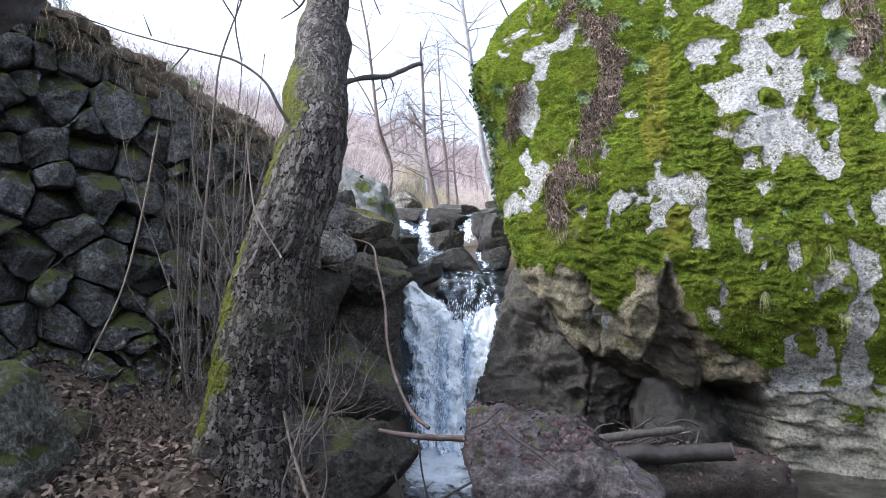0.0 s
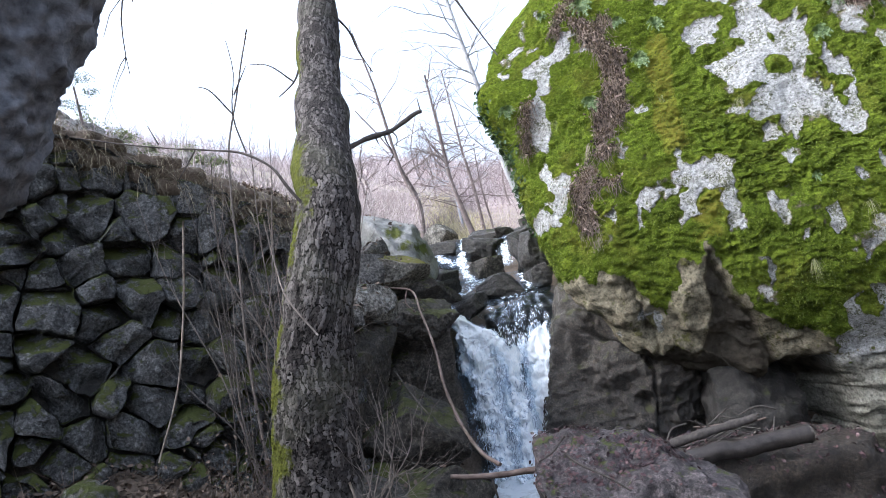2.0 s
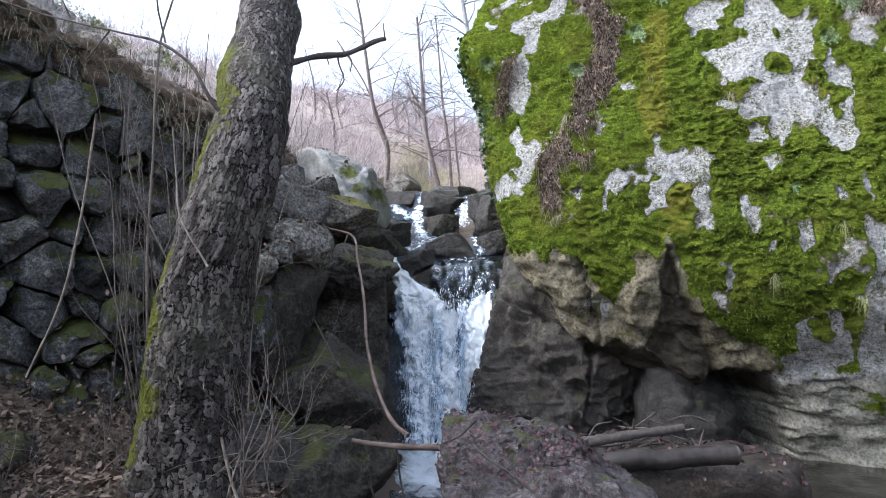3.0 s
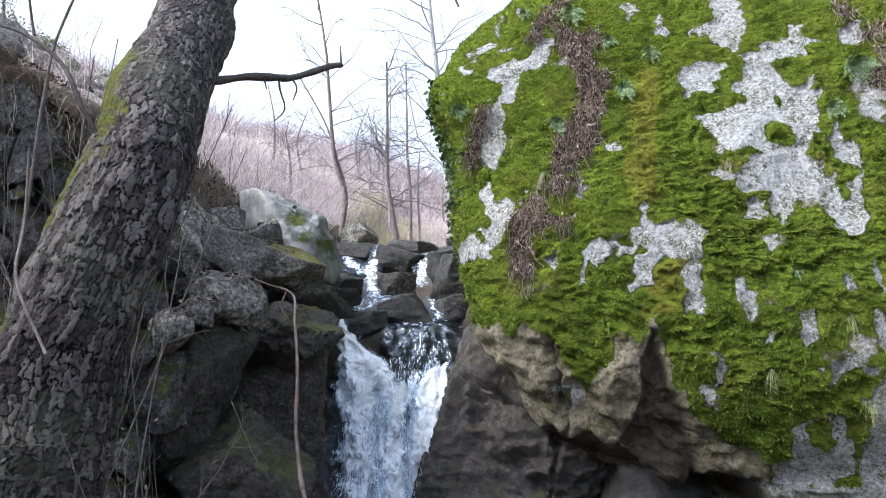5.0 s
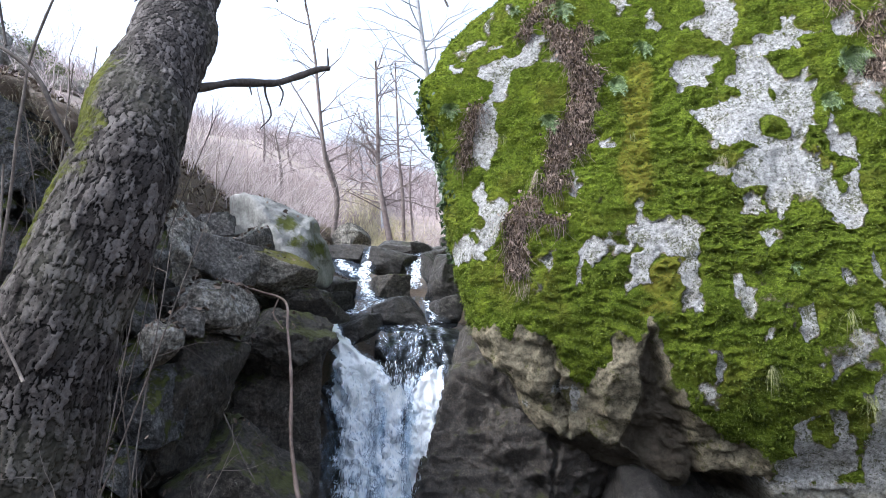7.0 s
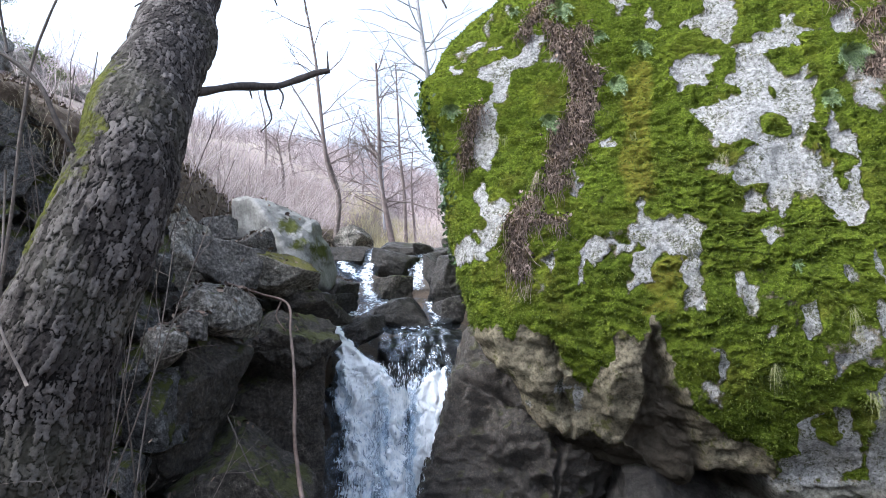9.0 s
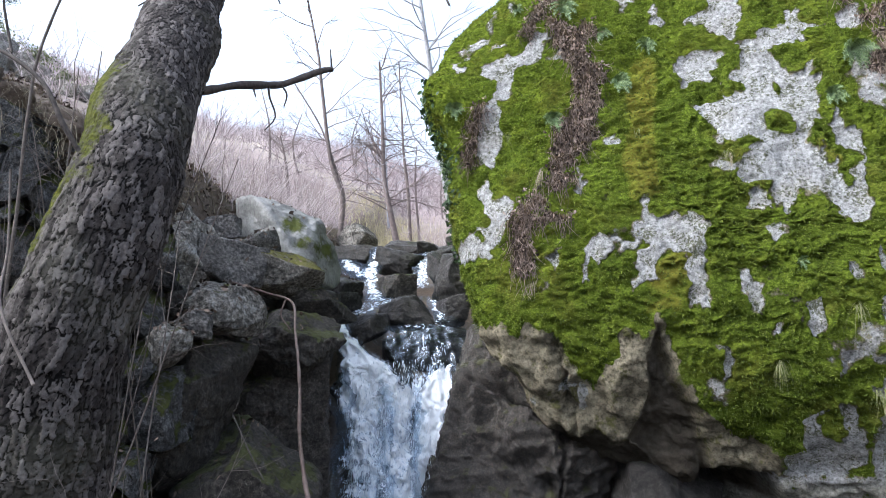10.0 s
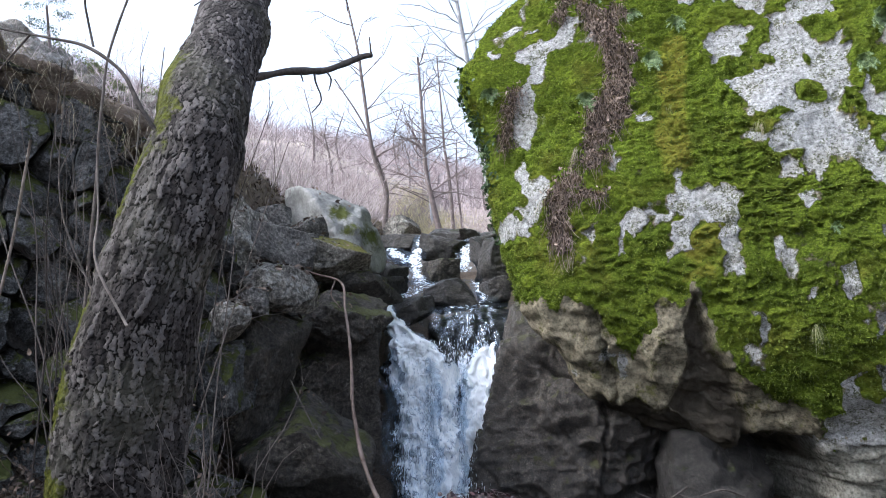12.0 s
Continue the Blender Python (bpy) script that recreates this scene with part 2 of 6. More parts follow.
def ground_height(x, y):
    mid = np.interp(y, [0, 5, 7, 9, 14, 60], [0.5, 0.35, 0.15, -0.05, -0.1, 3.0])
    z = channel(y)
    off = mid - x
    near = sstep(7.8, 6.2, y)
    z = z + near * (np.interp(off, [0.3, 0.9, 1.4, 1.9, 2.5, 4.0], [0, 0.35, 0.72, 0.92, 1.2, 1.5]) * np.interp(y, [-4, 1.5, 3.2, 5.0, 6.5], [0.1, 0.45, 0.95, 1.1, 1.2]))
    z = z + (1 - near) * (0.45 * sstep(0.45, 0.95, off) + 0.38 * np.clip(off - 0.7, 0, 4))
    wall_y = 2.95 + 0.81 * (x + 3.6)
    behind = sstep(0.25, 0.6, (y - wall_y) * 0.777) * sstep(-1.0, -1.7, x) * sstep(11, 7, y)
    top = 2.72 - 0.42 * (x + 1.6) + 0.10 * np.clip(y - 4.5, 0, 30)
    z = z * (1 - behind) + np.maximum(z, top) * behind
    z = z + 0.38 * np.clip(-x - np.interp(y, [9, 18], [3.2, 5.0]), 0, 14) * sstep(8, 14, y) * sstep(45, 24, y)
    right = np.clip(x - mid - 1.0, 0, None)
    z = z + 0.45 * np.minimum(right, 8) * sstep(7.5, 10, y) * sstep(40, 12, y)
    slope = np.interp(y, [14, 40, 130, 200, 1500], [0, 5.0, 19.0, 15.0, 15.0])
    z = z * sstep(60, 20, y) + 3.0 * sstep(20, 60, y) + slope - 0.075 * x * np.clip(y, 0, 130) / 130 * sstep(14, 40, y)
    z = z + 0.5 * np.clip(x - 6, 0, 30) * sstep(30, 5, y)
    # unseen banks added left and behind the camera to block low sky light
    z = z + 2.6 * sstep(-1.9, -3.4, x) * sstep(2.3, 1.2, y) * sstep(-14, -8, y) + 2.4 * sstep(-2.5, -5.5, y) * sstep(-16, -9, y)
    z = z + 0.26 * np.exp(-((x + 1.0) / 0.36) ** 2 - ((y - 2.85) / 0.42) ** 2)
    return z


def build_ground(material):
    ax = np.concatenate([-np.geomspace(900, 4.2, 60), np.linspace(-4, 4, 130), np.geomspace(4.2, 900, 50)])
    ay = np.concatenate([-np.geomspace(600, 3.2, 25), np.linspace(-3, 14, 210), np.geomspace(14.3, 1500, 90)])
    xx, yy = np.meshgrid(ax, ay, indexing="ij")
    p = np.stack([xx.ravel(), yy.ravel(), 0 * xx.ravel()], 1)
    z = ground_height(np.clip(p[:, 0], -120, 120), np.clip(p[:, 1], -30, 1500))
    far = sstep(14, 60, p[:, 1])
    z = z + 0.06 * fbm(p, 1.7, 4, 3) + far * (1.6 * fbm(p, 0.06, 4, 8) + 0.5 * fbm(p, 0.4, 3, 4))
    p[:, 2] = z
    return mesh_of("ground", p, grid_faces(len(ax), len(ay))[:, ::-1], material)


m = Nodes("leaf litter soil")
c1 = m.ramp(m.noise(2.5, 8, 0.7), [(0.3, (0.05, 0.038, 0.028)), (0.7, (0.16, 0.122, 0.092))])
c2 = m.ramp(m.noise(45, 6, 0.7), [(0.3, (0.04, 0.032, 0.024)), (0.75, (0.23, 0.175, 0.13))])
near = m.mix(0.55, c1, c2)
# far slope paled towards lilac: haze put into the soil colour
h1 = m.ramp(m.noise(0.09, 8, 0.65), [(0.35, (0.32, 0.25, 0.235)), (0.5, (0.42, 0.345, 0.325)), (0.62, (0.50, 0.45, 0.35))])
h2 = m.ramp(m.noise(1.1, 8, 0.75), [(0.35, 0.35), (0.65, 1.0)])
hazed_hills = m.mix(0.75, h1, h2, 'MULTIPLY')
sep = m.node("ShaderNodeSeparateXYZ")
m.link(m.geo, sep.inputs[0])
M_SOIL = m.done(m.mix(m.ramp(m.math('MULTIPLY', sep.outputs[1], 0.02), [(0.22, 0.0), (0.4, 1.0)]), near, hazed_hills), 0.95, m.noise(60, 6, 0.7), 0.8, 0.02)
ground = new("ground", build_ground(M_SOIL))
tagged(ground, "brown leaf-littered soil of a stream bank", "ground", kind="structure")


# ---- mossy boulder ----
def cut_solid(dirs, centre, planes, power):
    """Star-shaped solid from planes (normal, point) round a centre."""
    inv = 0
    for nrm, pt in planes:
        n = unit(nrm)
        dist = float(n @ (np.asarray(pt) - centre))
        inv = inv + (np.maximum(dirs @ n, 1e-4) / dist) ** power
    return 1.0 / inv ** (1 / power)


def front_dirs(rings, spokes, back):
    """Directions that crowd round -y; ring 0 is the pole."""
    th = np.concatenate([np.linspace(0.004, radians(84), rings), np.linspace(radians(85), radians(179.5), back)])
    ph = np.linspace(0, 2 * np.pi, spokes, endpoint=False)
    t, f = np.meshgrid(th, ph, indexing="ij")
    d = np.stack([np.sin(t) * np.cos(f), -np.cos(t), np.sin(t) * np.sin(f)], -1).reshape(-1, 3)
    faces = [tuple(q) for q in grid_faces(len(th), spokes, True).tolist()]
    faces += [tuple(range(spokes))[::-1], tuple(range((len(th) - 1) * spokes, len(th) * spokes))]
    return d, faces


def near_line(x, z, pts):
    """Distance of points from an open line."""
    best = np.full(len(x), 1e9)
    for (ax, az), (bx, bz) in zip(pts[:-1], pts[1:]):
        ex, ez = bx - ax, bz - az
        t = np.clip(((x - ax) * ex + (z - az) * ez) / (ex * ex + ez * ez + 1e-9), 0, 1)
        best = np.minimum(best, np.hypot(x - ax - t * ex, z - az - t * ez))
    return best


def inside(x, z, pts):
    """Signed distance to a closed outline, positive inside."""
    odd = np.zeros(len(x), bool)
    ring = pts + [pts[0]]
    for (ax, az), (bx, bz) in zip(ring[:-1], ring[1:]):
        hit = (az > z) != (bz > z)
        odd ^= hit & (x < (bx - ax) * (z - az) / (bz - az + 1e-12) + ax)
    d = near_line(x, z, ring)
    return np.where(odd, d, -d)


def blob_field(x, z, blobs):
    """Up to 1 at the middles of the blobs, 0 on their rims, below 0 outside."""
    best = np.full(len(x), -2.0)
    for cx, cz, rx, rz, tilt in blobs:
        c, s = math.cos(radians(tilt)), math.sin(radians(tilt))
        u, w = (x - cx) * c + (z - cz) * s, (z - cz) * c - (x - cx) * s
        best = np.maximum(best, (1 - np.hypot(u / rx, w / rz)) * min(1.0, min(rx, rz) / 0.1))
    return best


def outline_field(x, z, outlines):
    """1 ten centimetres inside an outline, 0 on its rim, below 0 outside."""
    best = np.full(len(x), -2.0)
    for pts in outlines:
        best = np.maximum(best, np.clip(inside(x, z, pts) / 0.1, -2, 1))
    return best


def strip_field(x, z, strips):
    best = np.full(len(x), -2.0)
    for width, pts in strips:
        best = np.maximum(best, (1 - near_line(x, z, pts) / width) * min(1.0, width / 0.1))
    return best


# outlines on the face of the boulder, as places across and up
LICHEN_CROWN = [
    [(2.35, 4.2), (2.49, 4.18), (2.5, 3.97), (2.51, 3.86), (2.47, 3.68), (2.42, 3.66), (2.37, 3.68), (2.36, 3.77), (2.23, 3.81), (2.17, 3.86), (2.24, 3.92), (2.31, 3.95)],
    [(2.02, 3.48), (2.1, 3.59), (2.2, 3.61), (2.33, 3.59), (2.37, 3.56), (2.29, 3.47), (2.25, 3.41), (2.29, 3.37), (2.21, 3.36), (2.06, 3.31), (2.06, 3.39)],
    [(2.45, 3.55), (2.44, 3.61), (2.58, 3.68), (2.65, 3.73), (2.76, 3.7), (2.77, 3.79), (2.81, 3.87), (2.84, 3.79), (2.9, 3.87), (2.86, 3.75), (2.97, 3.69), (2.85, 3.66), (2.85, 3.58), (2.79, 3.54), (2.7, 3.58), (2.61, 3.54)],
]
LICHEN_SHIELD = [
    [(2.45, 3.46), (2.49, 3.56), (2.61, 3.54), (2.67, 3.42), (2.72, 3.31), (2.8, 3.39), (2.85, 3.41), (2.81, 3.3), (2.88, 3.3), (2.84, 3.21), (2.8, 3.13), (2.8, 3.01), (2.74, 3.0), (2.75, 2.9), (2.68, 2.85), (2.73, 2.78), (2.78, 2.81), (2.74, 2.74), (2.79, 2.68), (2.83, 2.74), (2.83, 2.6), (2.85, 2.53), (2.88, 2.54), (2.97, 2.58), (2.94, 2.36), (2.88, 2.3), (2.81, 2.28), (2.79, 2.36), (2.75, 2.46), (2.69, 2.5), (2.61, 2.54), (2.56, 2.5), (2.5, 2.5), (2.53, 2.37), (2.47, 2.32), (2.48, 2.56), (2.37, 2.59), (2.28, 2.58), (2.24, 2.64), (2.25, 2.71), (2.33, 2.77), (2.42, 2.86), (2.33, 2.89)],
]
LICHEN_WING = [
    [(2.53, 3.33), (2.46, 2.85), (2.33, 2.89), (2.23, 2.87), (2.18, 2.97), (2.17, 3.01), (2.1, 3.08), (2.08, 3.16), (2.23, 3.18), (2.29, 3.2), (2.3, 3.29), (2.37, 3.35), (2.45, 3.46)],
    [(2.83, 3.02), (2.87, 3.08), (2.89, 3.0), (2.91, 2.93), (2.97, 2.94), (3.0, 2.88), (3.0, 2.81), (2.97, 2.77), (2.99, 2.73), (2.97, 2.62), (2.98, 2.56), (2.9, 2.51), (2.88, 2.56), (2.94, 2.67), (2.97, 2.73), (2.93, 2.77), (2.86, 2.84), (2.84, 2.92)],
    [(3.06, 3.76), (3.15, 3.82), (3.2, 3.74), (3.2, 3.67), (3.11, 3.64), (3.04, 3.67)],
    [(1.92, 3.84), (1.99, 4.04), (2.0, 3.91), (2.06, 3.88), (2.01, 3.84)],
]
LICHEN_MIDDLE = [
    [(1.69, 2.48), (1.73, 2.52), (1.72, 2.4), (1.81, 2.38), (1.85, 2.4), (1.87, 2.34), (1.94, 2.4), (2.05, 2.35), (2.06, 2.29), (1.99, 2.22), (2.01, 2.08), (2.02, 1.97), (2.01, 1.83), (1.89, 1.81), (1.88, 1.9), (1.91, 1.97), (1.88, 2.01), (1.9, 2.1), (1.84, 2.13), (1.78, 2.08), (1.76, 2.01), (1.68, 1.96), (1.6, 1.92), (1.57, 1.97), (1.6, 2.08), (1.62, 2.14), (1.67, 2.19), (1.62, 2.29), (1.67, 2.32)],
    [(1.29, 2.16), (1.43, 2.27), (1.49, 2.25), (1.51, 2.2), (1.44, 2.12), (1.37, 2.07), (1.32, 2.11), (1.33, 1.98), (1.29, 1.96)],
    [(1.11, 2.13), (1.17, 2.18), (1.19, 2.11), (1.16, 2.06)],
]
LICHEN_EDGE = [
    [(0.5, 2.2), (0.52, 2.11), (0.62, 2.12), (0.67, 2.16), (0.74, 2.16), (0.82, 2.26), (0.85, 2.37), (0.9, 2.49), (0.87, 2.57), (0.79, 2.56), (0.76, 2.63), (0.74, 2.73), (0.66, 2.66), (0.69, 2.53), (0.75, 2.44), (0.71, 2.38), (0.58, 2.29)],
    [(1.2, 3.93), (1.16, 3.67), (1.05, 3.64), (1.02, 3.67), (0.95, 3.59), (0.96, 3.49), (0.92, 3.35), (0.82, 3.36), (0.85, 3.26), (0.86, 3.02), (0.8, 2.84), (0.76, 2.8), (0.7, 2.85), (0.67, 2.97), (0.68, 3.13), (0.75, 3.27), (0.77, 3.34), (0.84, 3.5), (0.69, 3.57), (0.74, 3.67), (0.87, 3.72), (1.04, 3.77), (1.11, 3.92)],
]
LICHEN_SPOTS = [
    [(0.81, 3.84), (0.88, 3.89), (0.92, 3.84), (0.83, 3.8)],
    [(0.5, 3.74), (0.53, 3.6), (0.59, 3.63), (0.55, 3.73)],
    [(1.49, 2.95), (1.59, 2.95), (1.62, 2.88), (1.53, 2.88)],
    [(1.29, 2.55), (1.33, 2.73), (1.36, 2.73), (1.32, 2.53)],
    [(2.18, 2.04), (2.24, 2.01), (2.25, 1.95), (2.31, 1.94), (2.3, 1.87), (2.26, 1.78), (2.21, 1.8), (2.2, 1.9), (2.17, 1.97)],
    [(2.5, 1.83), (2.57, 1.85), (2.59, 1.77), (2.58, 1.64), (2.51, 1.62), (2.49, 1.72)],
    [(2.72, 2.05), (2.78, 2.07), (2.79, 1.94), (2.75, 1.97)],
]
LICHEN_DROPS = [
    [(2.04, 1.55), (2.09, 1.56), (2.14, 1.47), (2.12, 1.39), (2.08, 1.38), (2.06, 1.47)],
    [(2.92, 2.17), (2.95, 2.13), (2.96, 1.97), (2.92, 2.0), (2.9, 2.09)],
    [(2.31, 1.66), (2.35, 1.7), (2.35, 1.64), (2.32, 1.63)],
    [(2.3, 2.51), (2.35, 2.53), (2.4, 2.48), (2.41, 2.38), (2.35, 2.37), (2.29, 2.38)],
    [(2.36, 2.31), (2.45, 2.3), (2.44, 2.25), (2.41, 2.2), (2.37, 2.26)],
    [(2.66, 1.5), (2.69, 1.49), (2.71, 1.4), (2.67, 1.4)],
    [(1.74, 4.14), (1.82, 4.14), (1.84, 4.07), (1.76, 4.06)],
    [(2.67, 1.24), (2.74, 1.26), (2.78, 1.13), (2.75, 1.07), (2.7, 1.14)],
]
LICHEN_FOOT = [
    [(2.89, 1.82), (2.93, 1.84), (3.08, 1.72), (3.1, 1.58), (3.02, 1.48), (3.08, 1.37), (3.09, 1.21), (3.07, 1.13), (3.1, 0.95), (3.18, 0.87), (3.15, 0.73), (3.19, 0.47), (3.04, 0.72), (2.95, 0.95), (2.92, 1.21), (2.92, 1.37), (2.96, 1.5), (2.89, 1.66)],
    [(2.56, 1.11), (2.61, 1.18), (2.65, 1.01), (2.74, 0.99), (2.77, 1.08), (2.71, 1.25), (2.76, 1.24), (2.82, 1.08), (2.89, 0.95), (2.84, 0.83), (2.7, 0.8), (2.51, 0.82), (2.47, 0.88), (2.58, 0.94)],
    [(3.23, 3.04), (3.35, 2.96), (3.27, 2.63), (3.2, 2.64), (3.22, 2.8)],
    [(2.93, 2.12), (2.97, 1.94), (2.94, 1.96), (2.92, 2.06)],
    [(3.07, 2.17), (3.2, 2.22), (3.17, 1.94), (3.09, 1.98)],
]
LICHEN_LOW = [
    [(2.48, 0.86), (2.63, 0.84), (2.73, 0.94), (2.87, 1.06), (2.95, 0.84), (2.78, 0.74), (2.65, 0.76), (2.54, 0.74)],
    [(2.86, 1.31), (3.01, 1.35), (3.2, 0.66), (3.11, 0.65), (3.01, 0.88), (3.0, 1.03)],
    [(2.66, 0.73), (2.82, 0.7), (2.93, 0.63), (2.7, 0.57)],
]
MOSS_HOLES = [
    (2.55, 2.99, 0.085, 0.09, 0),
    (1.79, 2.05, 0.06, 0.10, 0),
    (2.40, 3.50, 0.06, 0.05, 0),
    (2.76, 3.50, 0.06, 0.09, -25),
    (2.36, 3.27, 0.06, 0.05, 0),
    (2.60, 3.24, 0.03, 0.03, 0),
    (2.78, 2.92, 0.03, 0.06, 0),
    (0.68, 2.30, 0.045, 0.035, 0),
]
LEAF_STRIPS = [
    (0.072, [(1.27, 3.87), (1.41, 3.75), (1.5, 3.89)]),
    (0.061, [(1.52, 3.53), (1.44, 3.11), (1.38, 2.91)]),
    (0.061, [(1.31, 3.12), (1.23, 2.9), (1.23, 2.64)]),
    (0.072, [(1.04, 2.53), (0.93, 2.37), (0.94, 2.09)]),
    (0.036, [(1.07, 2.4), (1.25, 2.4)]),
    (0.047, [(0.71, 3.27), (0.63, 3.09), (0.64, 2.86)]),
    (0.036, [(1.05, 3.9), (1.24, 4.15), (1.35, 4.25)]),
    (0.050, [(3.23, 3.71), (3.37, 3.79)]),
    (0.072, [(3.31, 3.56), (3.21, 3.35)]),
    (0.036, [(3.06, 3.98), (3.13, 3.87)]),
    (0.079, [(1.29, 3.95), (1.40, 3.70), (1.48, 3.40)]),
    (0.065, [(1.46, 3.25), (1.34, 3.10), (1.26, 2.85)]),
]
YELLOW_STRIPS = [
    (0.100, [(1.84, 3.50), (1.76, 3.05), (1.73, 2.80), (1.70, 2.58)]),
    (0.090, [(1.73, 1.97), (1.83, 2.06)]),
    (0.070, [(1.79, 1.83), (1.69, 1.81)]),
    (0.050, [(2.76, 2.80), (2.83, 2.72)]),
]
MOSS_EDGE = [(0.38, 2.33), (0.49, 2.12), (0.52, 1.83), (0.62, 1.69), (0.71, 1.68), (0.81, 1.7), (0.9, 1.6), (0.94, 1.7), (1.02, 1.64), (1.11, 1.61), (1.17, 1.46), (1.24, 1.39), (1.36, 1.28), (1.42, 1.36), (1.49, 1.47), (1.51, 1.62), (1.56, 1.67), (1.63, 1.62), (1.68, 1.63), (1.72, 1.76), (1.76, 1.75), (1.79, 1.53), (1.91, 1.34), (1.98, 1.21), (2.08, 1.1), (2.19, 1.01), (2.33, 0.95), (2.45, 0.92), (2.51, 0.72), (2.63, 0.7), (2.72, 0.71), (2.9, 0.72), (3.04, 0.48), (3.28, 0.4), (3.41, 0.41)]
TAN_FOOT = [(0.6, 1.68), (0.71, 1.6), (0.82, 1.41), (0.9, 1.26), (1.01, 1.14), (1.07, 1.03), (1.25, 1.02), (1.33, 0.97), (1.44, 1.05), (1.5, 0.97), (1.59, 0.94), (1.74, 0.98), (1.88, 0.87), (1.99, 0.71)]
CAVE = [(1.72, 1.76), (1.69, 1.62), (1.65, 1.48), (1.69, 1.29), (1.65, 1.1), (1.61, 0.95), (1.73, 0.86), (1.89, 0.66), (2.02, 0.43), (2.62, 0.52), (2.48, 0.77), (2.16, 0.79), (2.04, 1.04), (1.97, 1.21), (1.89, 1.36), (1.78, 1.54)]
HOLLOW = [(2.14, 0.80), (2.48, 0.76), (2.66, 0.48), (2.78, 0.05), (2.2, -0.05), (1.98, 0.5)]
CRACKS = [
    [(0.82, 1.39), (0.93, 1.22), (1.04, 1.07), (1.08, 1.01)],
    [(1.11, 1.54), (1.16, 1.39), (1.22, 1.23), (1.28, 1.1), (1.3, 0.99)],
    [(1.24, 1.39), (1.18, 1.46), (1.11, 1.61)],
]

B_CENTRE = np.array([2.5, 7.5, 2.3])
B_PLANES = [
    ((-0.33, -1, 0.0), (1.7, 5.72, 1.6)),
    ((-0.35, -1, 0.42), (1.7, 5.74, 2.2)),
    ((-0.75, -0.8, 0.1), (0.82, 6.15, 2.4)),
    ((-1, 0.16, -0.04), (0.485, 6.9, 2.5)),
    ((-0.93, 0.16, -0.36), (0.555, 6.4, 1.87)),
    ((-0.8, 0.14, -0.58), (0.82, 6.3, 1.42)),
    ((-0.62, -0.25, 0.75), (0.58, 6.7, 3.9)),
    ((0, -0.3, 1), (2.5, 6.5, 5.0)),
    ((1, 0, 0), (5.4, 7.5, 2)),
    ((0, 1, 0), (2.5, 11, 2)),
    ((-0.25, -0.656, -0.444), (1.32, 6.2, 0.99)),
    ((-0.55, -0.15, -0.83), (1.3, 6.2, 0.88)),
    ((0, 0, -1), (2.5, 7, -0.35)),
]


